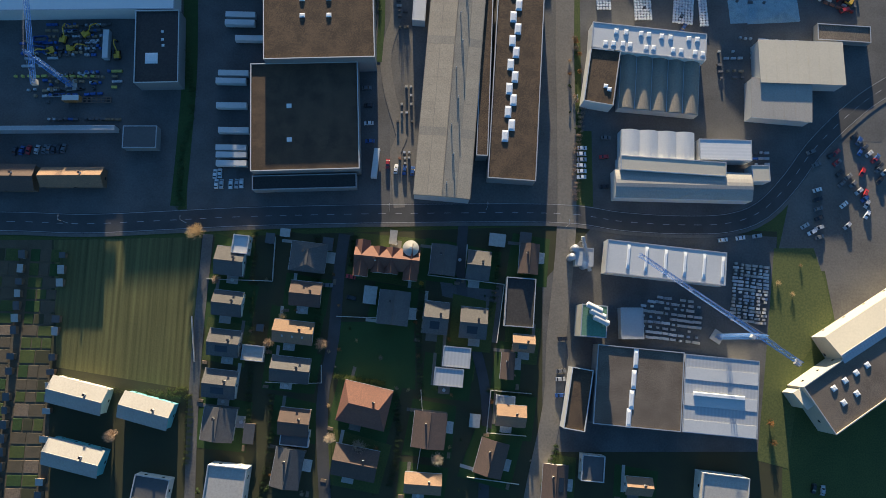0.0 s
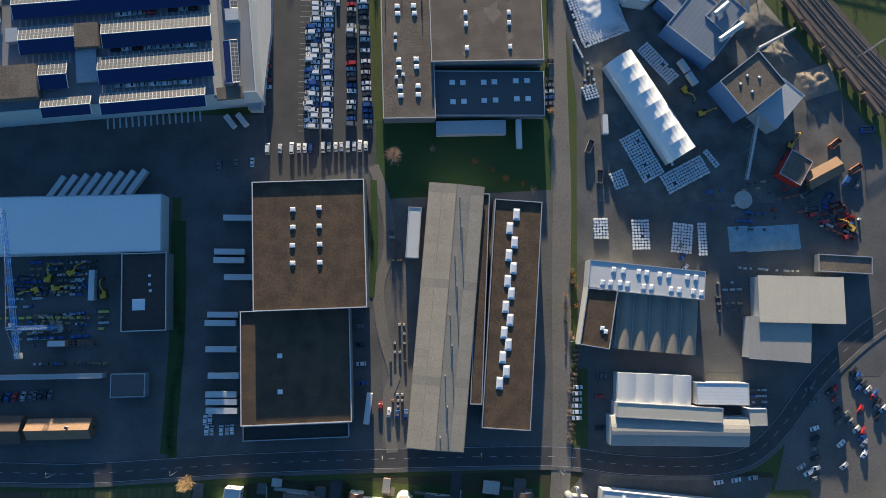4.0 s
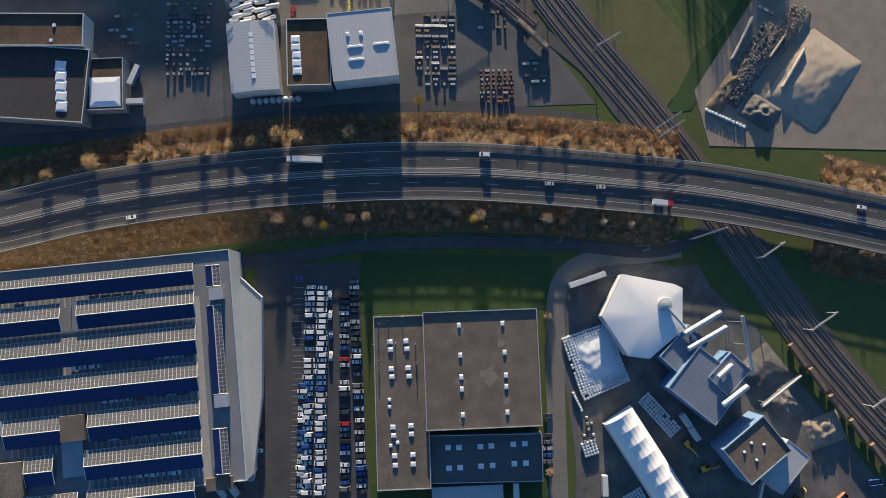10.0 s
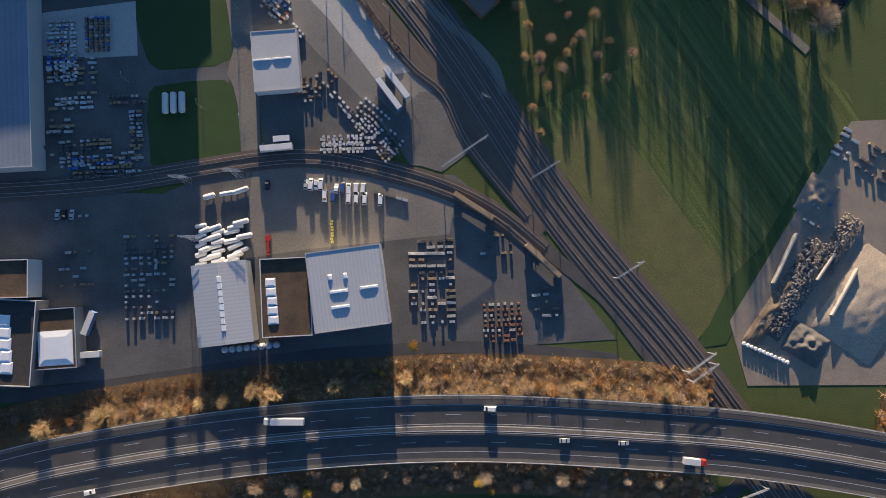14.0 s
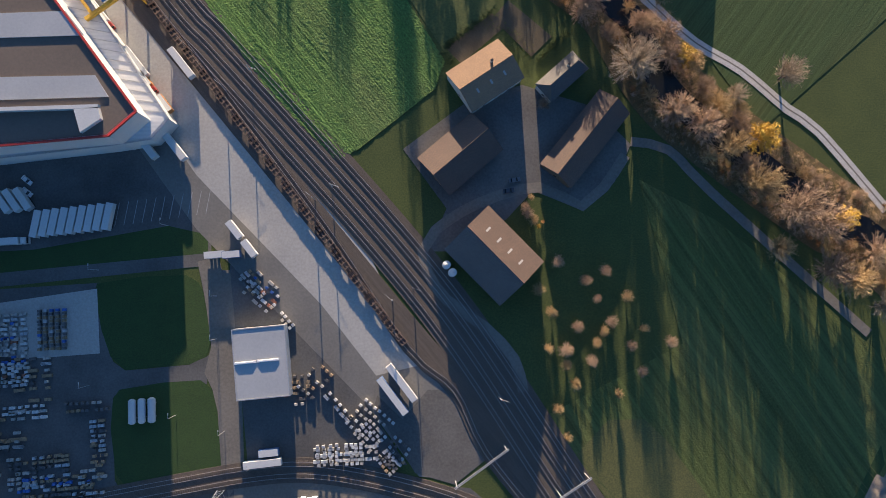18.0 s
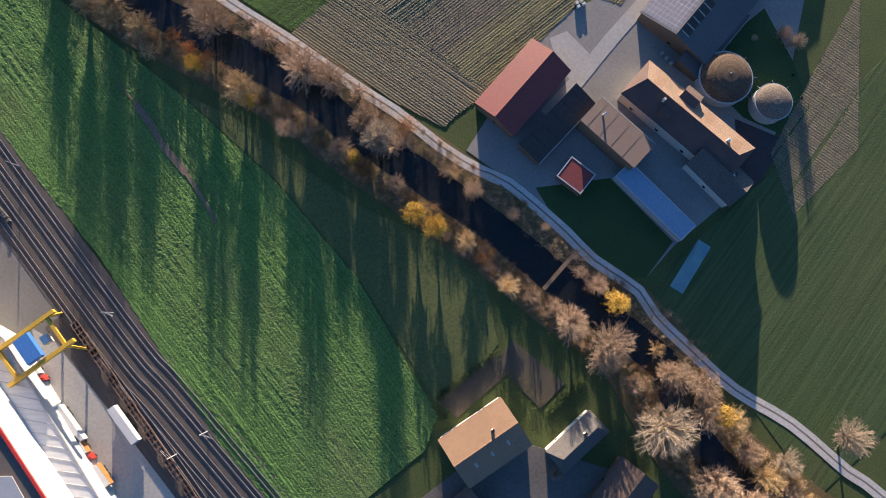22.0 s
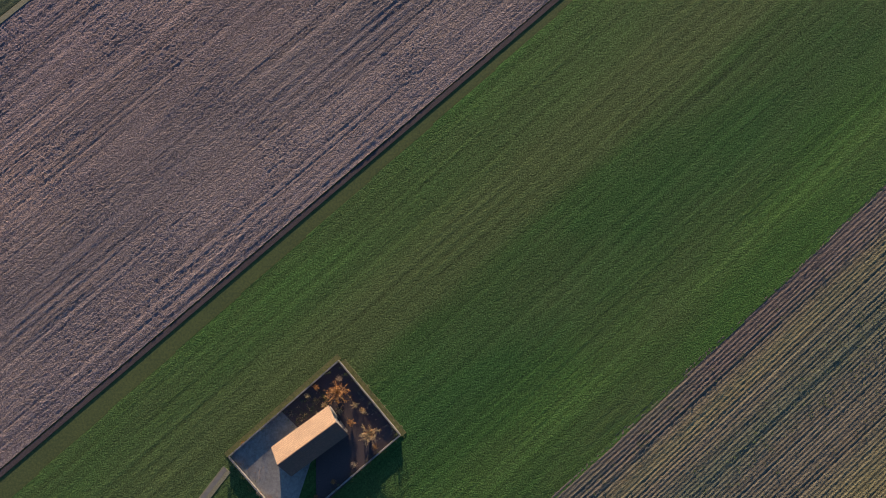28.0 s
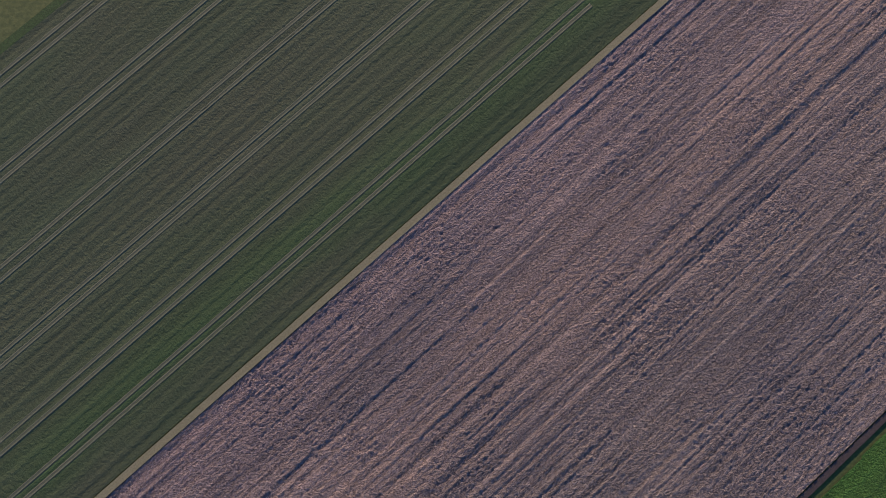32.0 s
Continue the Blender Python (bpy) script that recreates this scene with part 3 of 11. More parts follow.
FIELD_STRIPES = field_mat("drilled_field", [(0, (0.06, 0.09, 0.034)), (1, (0.06, 0.09, 0.034))], 53, 0.16, 1.8, 0.03, 0.3, 0.02, 2.9, 0.05, 0.008, (0.085, 0.1, 0.04))
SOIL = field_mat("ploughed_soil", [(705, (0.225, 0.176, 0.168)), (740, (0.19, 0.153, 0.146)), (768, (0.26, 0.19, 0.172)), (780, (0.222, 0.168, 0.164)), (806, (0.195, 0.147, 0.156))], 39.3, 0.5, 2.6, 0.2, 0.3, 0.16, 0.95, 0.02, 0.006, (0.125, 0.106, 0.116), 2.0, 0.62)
FIELD_BLUE = field_mat("sown_field", [(805, (0.05, 0.07, 0.036)), (812, (0.05, 0.085, 0.033)), (822, (0.062, 0.08, 0.042)), (840, (0.066, 0.082, 0.046)), (862, (0.058, 0.075, 0.042)), (882, (0.06, 0.078, 0.042))], 39.3, 0.12, 1.6, 0.025, 0.14, 0.02, 2.4, 0.05, 0.012, (0.075, 0.078, 0.05), 1.0, 0.35)
PANEL_DARK = surface("grey_panels", (0.22, 0.22, 0.22), (0.17, 0.17, 0.17), 0.6, 0.6, 0.02, grain=0.25)
FIBRE_ROOF = surface("fibre_cement", (0.3, 0.26, 0.2), (0.2, 0.175, 0.14), 0.7, 0.9, 0.05, rows=(0.6, 90, 0.15), grain=0.35)
BLUE_DECK = surface("roof_membrane", (0.21, 0.22, 0.235), (0.15, 0.158, 0.17), 0.8, 0.7, 0.02, grain=0.3)
# dark flat roofs, and farm slopes whose shade is put into the colour
SHADE_ROOF = surface("dark_and_shaded_roof", (0.1, 0.1, 0.1), (0.07, 0.07, 0.07), 0.5, 0.8, 0.02, grain=0.25)
GREY_RIB = surface("ribbed_sheet", (0.45, 0.46, 0.47), (0.36, 0.37, 0.38), 0.5, 0.5, 0.04, rows=(1.5, 90, 0.5, 0.0), grain=0.2)
TERMINAL_ROOF = surface("terminal_roof", (0.16, 0.125, 0.1), (0.11, 0.09, 0.075), 0.5, 0.9, 0.04, grain=0.25)
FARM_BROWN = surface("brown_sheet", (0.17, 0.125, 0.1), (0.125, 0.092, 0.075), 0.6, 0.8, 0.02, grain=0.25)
# old patched roofs: sun and shade put into the tile colour, slope by slope
TILE_OLD_LIT = surface("patched_sunlit_tiles", (0.34, 0.235, 0.15), (0.2, 0.135, 0.09), 1.6, 0.85, 0.05, rows=(0.4, 0, 0.4), stain=0.6)
TILE_OLD_SHADED = surface("shaded_red_tiles", (0.13, 0.075, 0.06), (0.075, 0.048, 0.042), 1.6, 0.85, 0.05, rows=(0.4, 0, 0.4), stain=0.6)
SHEET_RED = surface("red_corrugated", (0.22, 0.04, 0.034), (0.14, 0.03, 0.027), 0.8, 0.55, 0.06, vary=0.05, rows=(0.8, 90, 0.6, 0.0))
WHITE_RIB = surface("white_ribbed_sheet", (0.66, 0.66, 0.65), (0.54, 0.55, 0.55), 0.5, 0.5, 0.04, rows=(1.5, 0, 0.5, 0.0), grain=0.2)
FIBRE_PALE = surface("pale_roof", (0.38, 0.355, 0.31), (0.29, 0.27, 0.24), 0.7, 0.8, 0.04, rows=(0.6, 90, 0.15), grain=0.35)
GREEN_SHEET = surface("green_sheet", (0.12, 0.24, 0.16), (0.09, 0.18, 0.12), 0.7, 0.6, 0.02)
BLUE_SHEET = surface("blue_sheet", (0.14, 0.24, 0.4), (0.11, 0.19, 0.32), 0.7, 0.5, 0.02)
GLASS_ROOF = surface("glazed_roof", (0.25, 0.32, 0.42), (0.2, 0.27, 0.36), 1, 0.2, 0.01, rows=(1.2, 90, 0.3))
MEMBRANE = surface("white_membrane", (0.74, 0.73, 0.7), (0.66, 0.66, 0.65), 0.4, 0.5, 0.03, grain=0.25)


def dome_store(pts, x, y, z0, z1):
    """A pale store under a low, softly domed membrane roof with a round cowl."""
    o = root("membrane_store", 0, 0, 0, 0, "large white membrane store with a low domed roof", "building")
    part("wall", Shape().prism(pts, 0, z0), WHITE_SHEET, o)
    cx, cy = sum(p[0] for p in pts) / len(pts), sum(p[1] for p in pts) / len(pts)
    a = sum(p[0] * q[1] - q[0] * p[1] for p, q in zip(pts, pts[1:] + pts[:1]))
    ring = pts if a > 0 else pts[::-1]
    rim = []
    for p, q in zip(ring, ring[1:] + ring[:1]):
        rim += [(p[0] + (q[0] - p[0]) * t / 6, p[1] + (q[1] - p[1]) * t / 6) for t in range(6)]
    n, m = len(rim), 8
    vs = [(cx + (u - cx) * (1 - k / m), cy + (v - cy) * (1 - k / m), z0 + 0.01 + (z1 - z0) * (1 - (1 - k / m) ** 2)) for k in range(m) for u, v in rim] + [(cx, cy, z1 + 0.01)]
    fs = [(k * n + i, k * n + (i + 1) % n, (k + 1) * n + (i + 1) % n, (k + 1) * n + i) for k in range(m - 1) for i in range(n)]
    fs += [((m - 1) * n + i, (m - 1) * n + (i + 1) % n, m * n) for i in range(n)]
    part("roof", Shape().put(vs, fs), MEMBRANE, o, smooth=True)
    part("edge_trim", Shape().prism([(cx + (u - cx) * 1.012, cy + (v - cy) * 1.012) for u, v in ring], z0 - 0.5, z0 - 0.05), GREY_SHEET, o)
    cowl = part("cowl", Shape().tube(x, y, z0, z1 + 0.9, 3.3, 3.1, 24), GREY_SHEET, o, "grey round cowl")
    part("cowl_cap", Shape().tube(x, y, z1 + 0.9, z1 + 1.3, 3.1, 0.8, 24), GREY_RIB, cowl)
    part("duct", Shape().rod((x, y, z1 + 0.5), (x + 17, y - 19, z1 + 0.4), 0.7, 8), ZINC, o, "grey steel duct")
    return o


def membrane_hall(x, y, w, d, rot, z0, z1):
    """A long tent hall with scalloped ribs."""
    o = root("tent_hall", x, y, 0, rot, "long white membrane tent hall with ribbed sides", "building")
    for s in (-1, 1):
        part("side_wall", Shape().box(-w / 2, w / 2, s * d / 2 - 0.15, s * d / 2 + 0.15, 0, z0), WHITE_SHEET, o)
    n, k = 8, 10
    for i in range(n):
        sh = Shape()
        for j in range(6):
            u0, u1 = -w / 2 + w * (i + j / 6) / n, -w / 2 + w * (i + (j + 1) / 6) / n
            e0, e1 = 1 - 0.06 * math.sin(math.pi * j / 6), 1 - 0.06 * math.sin(math.pi * (j + 1) / 6)
            for m in range(k):
                a0, a1 = math.pi * m / k, math.pi * (m + 1) / k
                f = lambda u, a, e: (u, -math.cos(a) * d / 2 * (1 if 0 < a < 3.14 else 1), z0 + (z1 - z0) * math.sin(a) * e)
                sh.put([f(u0, a0, e0), f(u1, a0, e1), f(u1, a1, e1), f(u0, a1, e0)], [(0, 1, 2, 3)])
        part("membrane_bay", sh, MEMBRANE, o, smooth=True)
    for e in (-1, 1):
        vs = [(e * w / 2, -math.cos(math.pi * m / k) * d / 2, z0 + (z1 - z0) * math.sin(math.pi * m / k)) for m in range(k + 1)]
        part("gable", Shape().put([(e * w / 2, -d / 2, 0), (e * w / 2, d / 2, 0)] + vs[::-1], [tuple(range(k + 3))]), MEMBRANE, o)
    return o


def barn_panels(o, w, d, eaves, ridge):
    """Solar modules over the sunny slope, and openings below the ridge on the other."""
    slope = (ridge - eaves) / (d / 2)
    nx, ny = 16, 9
    y0, y1 = 0.6, d / 2 + 0.2
    for i in range(nx):
        for j in range(ny):
            u0, u1 = -w / 2 + w * i / nx + 0.09, -w / 2 + w * (i + 1) / nx - 0.09
            v0, v1 = y0 + (y1 - y0) * j / ny + 0.07, y0 + (y1 - y0) * (j + 1) / ny - 0.07
            z = lambda v: ridge - slope * v + 0.1
            part("solar_panel", Shape().slab((u0, v0, z(v0)), (u0, v1, z(v1)), (u1, v1, z(v1)), (u1, v0, z(v0)), -0.05), PV_GREY, o)
    zz = lambda v: ridge - slope * v + 0.06
    part("panel_backing", Shape().slab((-w / 2, y0, zz(y0)), (-w / 2, y1, zz(y1)), (w / 2, y1, zz(y1)), (w / 2, y0, zz(y0)), -0.07), WHITE_SHEET, o, "pale metal sheet under the panels")
    for k in range(5):
        u = -w / 2 + 2 + k * 3.1
        z = lambda v: ridge + slope * v + 0.08
        part("roof_opening", Shape().slab((u, -3.8, z(-3.8)), (u + 2.5, -3.8, z(-3.8)), (u + 2.5, -0.5, z(-0.5)), (u, -0.5, z(-0.5)), 0.06), BLACK_ROOF, o)
        part("opening_rim", Shape().slab((u - 0.35, -3.8, z(-3.8) + 0.1), (u, -3.8, z(-3.8) + 0.1), (u, -0.5, z(-0.5) + 0.1), (u - 0.35, -0.5, z(-0.5) + 0.1), 0.1), FIBRE_PALE, o)


PV_GREY = surface("barn_solar_cells", (0.17, 0.165, 0.19), (0.14, 0.135, 0.16), 1, 0.25, 0.0, vary=0.08)


def garden_shed(x, y, w, d, rot):
    o = root("garden_shed", x, y, 0, rot, "small timber garden shed with felt roof", "shed", "garden sheds")
    part("wall", Shape().box(-w / 2, w / 2, -d / 2, d / 2, 0, 2.2), WOOD_WALL, o)
    part("roof", Shape().slab((-w / 2 - 0.2, -d / 2 - 0.2, 2.25), (w / 2 + 0.2, -d / 2 - 0.2, 2.25), (w / 2 + 0.2, d / 2 + 0.2, 2.7), (-w / 2 - 0.2, d / 2 + 0.2, 2.7), -0.1), CONCRETE if CHANCE.random() < 0.4 else SHADE_ROOF, o)
    part("door", Shape().box(-0.4, 0.4, -d / 2 - 0.05, -d / 2 + 0.02, 0.05, 1.95), RENDER_WALL, o)
    return o


RUBBLE = surface("rubble", (0.16, 0.14, 0.12), (0.08, 0.07, 0.065), 2, 0.95, 0.3)
GLASS_TARP = surface("blue_green_tarpaulin", (0.16, 0.3, 0.33), (0.1, 0.2, 0.23), 1.5, 0.5, 0.1)
GLASS_HEAP = surface("broken_glass", (0.3, 0.42, 0.46), (0.14, 0.22, 0.26), 2, 0.4, 0.2)


def skip(x, y, rot, colour, label):
    """An open roll-off container with ribs."""
    o = root("skip_container", x, y, floor_at(x, y), rot, label, "container", "open containers")
    for a, b, c, d in ((-3, 3, -1.25, -1.17), (-3, 3, 1.17, 1.25), (-3, -2.92, -1.17, 1.17), (2.92, 3, -1.17, 1.17)):
        part("side", Shape().box(a, b, c, d, 0.2, 2.2), colour, o)
    part("floor_plate", Shape().box(-2.92, 2.92, -1.17, 1.17, 0.2, 0.35), DARK_METAL, o)
    part("load", Shape().box(-2.8, 2.8, -1.1, 1.1, 0.35, 1.5, 0.5, 0.4), RUBBLE, o)
    for k in range(5):
        for e in (-1, 1):
            part("rib", Shape().box(-2.6 + k * 1.3, -2.5 + k * 1.3, e * 1.25 - 0.06, e * 1.25 + 0.06, 0.25, 2.15), colour, o)
    for e in (-0.6, 0.6):
        part("skid", Shape().box(-3, 3, e - 0.1, e + 0.1, 0, 0.2), DARK_METAL, o)
    return o


def digger(x, y, rot, label):
    """A tracked excavator."""
    o = root("excavator", x, y, floor_at(x, y), rot, label, "excavator", "excavators")
    for e in (-1.1, 1.1):
        part("track", Shape().box(-2.0, 2.0, e - 0.3, e + 0.3, 0, 0.9, 0.3, 0.0), RUBBER, o)
    part("body", Shape().box(-2.2, 1.2, -1.3, 1.3, 1.0, 2.1, 0.1, 0.1), YELLOW_STEEL, o)
    part("counterweight", Shape().box(-2.8, -2.2, -1.2, 1.2, 1.0, 2.0, 0.1, 0.1), DARK_METAL, o)
    part("cab", Shape().box(-0.2, 1.5, 0.2, 1.25, 2.1, 3.1, 0.1, 0.1), GLASS_DARK, o)
    part("boom", Shape().rod((1.0, -0.3, 1.8), (3.6, -0.3, 4.6), 0.28, 6).rod((3.6, -0.3, 4.6), (6.0, -0.3, 3.6), 0.24, 6), YELLOW_STEEL, o)
    part("stick", Shape().rod((6.0, -0.3, 3.6), (6.6, -0.3, 1.0), 0.2, 6), YELLOW_STEEL, o)
    part("bucket", Shape().box(6.1, 7.2, -0.8, 0.2, 0.1, 1.0, 0.2, 0.1), DARK_METAL, o)
    return o


def lattice_mast(x, y, h):
    o = root("lattice_mast", x, y, floor_at(x, y), 0, "grey steel lattice power mast", "power mast", "power masts")
    s = Shape()
    for i in range(6):
        a, b = 1.3 * (1 - i / 8), 1.3 * (1 - (i + 1) / 8)
        z0, z1 = h * i / 6, h * (i + 1) / 6
        c0, c1 = [(a, a), (-a, a), (-a, -a), (a, -a)], [(b, b), (-b, b), (-b, -b), (b, -b)]
        for j in range(4):
            s.rod((*c0[j], z0), (*c1[j], z1), 0.09, 4)
            s.rod((*c0[j], z0), (*c1[(j + 1) % 4], z1), 0.05, 3)
    part("tower", s, ZINC, o)
    for k in (0.75, 0.95):
        part("cross_arm", lattice(Shape(), (-3.2, 0, h * k), (3.2, 0, h * k), 0.5, 6, 0.05), ZINC, o)
    return o


FIBRE_SHEETS = [surface("fibre_sheet_pale", (0.37, 0.32, 0.24), (0.27, 0.235, 0.18), 0.8, 0.9, 0.03, vary=0.05), surface("fibre_sheet_grey", (0.29, 0.26, 0.205), (0.21, 0.19, 0.155), 0.8, 0.9, 0.03, vary=0.05),
                surface("fibre_sheet_new", (0.42, 0.37, 0.28), (0.34, 0.3, 0.23), 0.8, 0.9, 0.05, vary=0.1)]


# ---------------------------------------------------------------- plants
def leaf_mat(name, a, b):
    m = surface(name, a, b, 2, 0.9, 0, vary=0.25)
    return m


TWIG = leaf_mat("bare_twigs", (0.4, 0.29, 0.19), (0.28, 0.2, 0.135))
TWIG_GREY = leaf_mat("grey_twigs", (0.42, 0.34, 0.24), (0.3, 0.24, 0.17))
LEAF_RUST = leaf_mat("rust_leaves", (0.33, 0.16, 0.05), (0.2, 0.1, 0.035))
LEAF_GOLD = leaf_mat("golden_leaves", (0.42, 0.27, 0.035), (0.34, 0.22, 0.03))
LEAF_STRAW = leaf_mat("straw_leaves", (0.46, 0.33, 0.16), (0.33, 0.235, 0.115))
LEAF_GREEN = leaf_mat("dark_green_leaves", (0.045, 0.075, 0.02), (0.03, 0.05, 0.015))
LEAF_HEDGE = leaf_mat("hedge_leaves", (0.12, 0.14, 0.03), (0.07, 0.085, 0.02))
BARK = surface("bark", (0.13, 0.1, 0.075), (0.08, 0.06, 0.05), 3, 0.95, 0.05)


def crown_shape(rnd, radius, height, base, leaves, size, limbs=40, lumps=9, spread=0.85):
    """Twigs and small leaves in lumps of uneven size round the limbs."""
    s = Shape()
    cs = []
    for k in range(lumps):
        a, rr = rnd.uniform(0, 6.283), radius * math.sqrt(rnd.random()) * 0.72
        c = Vector((rr * math.cos(a), rr * math.sin(a), base + height * rnd.uniform(0.3, 0.8) * (1 - 0.35 * rr / radius)))
        cs.append((c, radius * rnd.uniform(0.24, 0.48)))
    for k in range(limbs):
        c, r = rnd.choice(cs)
        q = c + Vector((rnd.gauss(0, 1), rnd.gauss(0, 1), rnd.gauss(0.3, 0.7))).normalized() * r * rnd.uniform(0.6, 1.25)
        p = Vector((0, 0, base + height * rnd.uniform(0, 0.25)))
        m = p.lerp(q, 0.5) + Vector((rnd.gauss(0, 0.1), rnd.gauss(0, 0.1), rnd.gauss(0, 0.1))) * radius
        s.rod(p, m, 0.05 * radius / 3, 3, 0.03 * radius / 3)
        s.rod(m, q, 0.03 * radius / 3, 3, 0.008)
    for k in range(leaves):
        c, r = cs[k % lumps]
        d = Vector((rnd.gauss(0, 1), rnd.gauss(0, 1), rnd.gauss(0, 0.8)))
        d = d.normalized() * r * rnd.uniform(0.35, 1.0) ** 0.6 * spread
        p = c + d
        u = Vector((rnd.gauss(0, 1), rnd.gauss(0, 1), rnd.gauss(0, 1))).normalized() * size * rnd.uniform(0.6, 1.4)
        w = u.orthogonal().normalized() * size * rnd.uniform(0.3, 0.8)
        s.put([p - u, p + w, p + u, p - w], [(0, 1, 2, 3)])
    return s


def twig_crown(rnd, radius, height, base, limbs, twigs, width, leaves=0, size=0.15):
    """A leafless crown: limbs that fan out to an uneven outline, with fine twigs along them."""
    s = Shape()
    lobes = [(rnd.uniform(0, 6.283), rnd.uniform(-0.25, 0.2)) for k in range(7)]
    tips = []
    for k in range(limbs):
        a, lift = k * 2.39996 + rnd.uniform(-0.2, 0.2), rnd.uniform(0.02, 1.0)
        reach = radius * (0.92 + sum(g * max(0.0, math.cos(a - b)) ** 3 for b, g in lobes)) * rnd.uniform(0.72, 1.08)
        out = reach * math.sqrt(1 - lift * lift * 0.92)
        p = Vector((0, 0, base + height * rnd.uniform(0.02, 0.3)))
        q = Vector((out * math.cos(a), out * math.sin(a), base + height * (0.22 + 0.78 * lift) * rnd.uniform(0.85, 1.05)))
        m = p.lerp(q, 0.5) + Vector((rnd.gauss(0, 0.06), rnd.gauss(0, 0.06), 0.1)) * radius
        s.rod(p, m, 0.018 * radius, 3, 0.009 * radius)
        s.rod(m, q, 0.009 * radius, 3, 0.006)
        for j in range(twigs):
            t = rnd.uniform(0.3, 1.0)
            b = p.lerp(m, t * 2) if t < 0.5 else m.lerp(q, t * 2 - 1)
            d = ((q - m).normalized() + Vector((rnd.gauss(0, 0.85), rnd.gauss(0, 0.85), rnd.gauss(0.25, 0.6)))).normalized()
            e = b + d * radius * rnd.uniform(0.07, 0.24)
            w = d.orthogonal().normalized()
            w = (w * math.cos(j) + d.cross(w) * math.sin(j)) * width * rnd.uniform(0.6, 1.4)
            s.put([b - w, b + w, e + w * 0.3, e - w * 0.3], [(0, 1, 2, 3)])
            tips.append(e)
    for k in range(leaves):
        p = rnd.choice(tips) + Vector((rnd.gauss(0, 0.1), rnd.gauss(0, 0.1), rnd.gauss(0, 0.1)))
        u = Vector((rnd.gauss(0, 1), rnd.gauss(0, 1), rnd.gauss(0, 1))).normalized() * size * rnd.uniform(0.6, 1.4)
        w = u.orthogonal().normalized() * size * rnd.uniform(0.3, 0.7)
        s.put([p - u, p + w, p + u, p - w], [(0, 1, 2, 3)])
    return s


def make_tree(name, seed, mat, radius, height, base, leaves, size, label, group, limbs=40, lumps=9, twigs=0, width=0.04):
    rnd = random.Random(seed)
    t = root(name, 0, -1500, 0, 0, label, "tree", group)
    tr = Shape().rod((0, 0, -0.1), (0.1, 0.05, base + height * 0.3), 0.055 * radius + 0.04, 7, 0.03 * radius)
    for k in range(5):
        a = k * 1.3 + rnd.random()
        tr.rod((0.05, 0.03, base), (math.cos(a) * radius * 0.5, math.sin(a) * radius * 0.5, base + height * 0.55), 0.03 * radius, 5, 0.012 * radius)
    part("trunk", tr, BARK, t)
    part("crown", twig_crown(rnd, radius, height, base, limbs, twigs, width, leaves, size) if twigs else crown_shape(rnd, radius, height, base, leaves, size, limbs, lumps), mat, t)
    return t


TREES = {}


def tree_kind(key, *args, **kw):
    TREES[key] = [make_tree(args[0], 11 * k + len(TREES) * 101, *args[1:], **kw) for k in range(3)]


tree_kind("bare", "bare_tree", TWIG, 3.6, 6.5, 0.8, 0, 0.12, "bare brown deciduous tree with fine twigs", "trees along the brook", limbs=110, twigs=30, width=0.027)
tree_kind("grey", "bare_tree", TWIG_GREY, 3.8, 7.5, 1.0, 0, 0.12, "pale grey brown leafless tree with dense twigs", "trees along the brook", limbs=130, twigs=30, width=0.022)
tree_kind("gold", "golden_tree", LEAF_GOLD, 2.8, 6.0, 1.0, 1500, 0.16, "small tree in bright golden autumn leaf", "golden trees", limbs=50, twigs=16, width=0.03)
tree_kind("straw", "autumn_tree", LEAF_STRAW, 3.4, 6.5, 0.8, 260, 0.12, "tree with thin straw coloured autumn leaves", "trees along the brook", limbs=110, twigs=26, width=0.027)
tree_kind("rust", "autumn_shrub", LEAF_RUST, 2.3, 2.6, 0.2, 260, 0.15, "rust brown autumn shrub", "shrubs on the embankment", limbs=36, twigs=14, width=0.03)
tree_kind("twig", "bare_shrub", TWIG, 2.4, 3.0, 0.1, 0, 0.12, "bare brown shrub with many thin stems", "shrubs on the embankment", limbs=60, twigs=18, width=0.026)
tree_kind("dry", "dry_shrub", LEAF_STRAW, 2.2, 2.4, 0.1, 150, 0.13, "straw coloured dry shrub", "shrubs on the embankment", limbs=36, twigs=14, width=0.026)
tree_kind("green", "evergreen_shrub", LEAF_GREEN, 1.6, 2.6, 0.2, 450, 0.18, "dark evergreen garden shrub", "garden shrubs", limbs=20, lumps=6)
FREE = {id(t): True for ts in TREES.values() for t in ts}
CHANCE = random.Random(5)


def tree(key, x, y, size=1.0, z=0.0):
    t = CHANCE.choice(TREES[key])
    m = pose(x, y, z or floor_at(x, y), 0, 0, CHANCE.uniform(0, 360))
    if FREE.pop(id(t), False):
        t.matrix_basis = m @ Matrix.Diagonal((size, size, size, 1))
        return t
    t.scale = (1, 1, 1)
    o = copy_thing(t, m)
    o.scale = (size, size, size * CHANCE.uniform(0.9, 1.1))
    return o


def grove(keys, pts, half, step, lo=0.7, hi=1.3, z=0.0, shift=0.0, keep=1.0):
    """Plants scattered in a band along the line pts, half m to either side."""
    for c, n in sides(curve(pts, step)):
        if CHANCE.random() < keep:
            o = shift + CHANCE.uniform(-half, half)
            j = CHANCE.uniform(-step, step) * 0.4
            tree(CHANCE.choice(keys), c.x + n.x * o + n.y * j, c.y + n.y * o - n.x * j, CHANCE.uniform(lo, hi), z if not callable(z) else z(o))


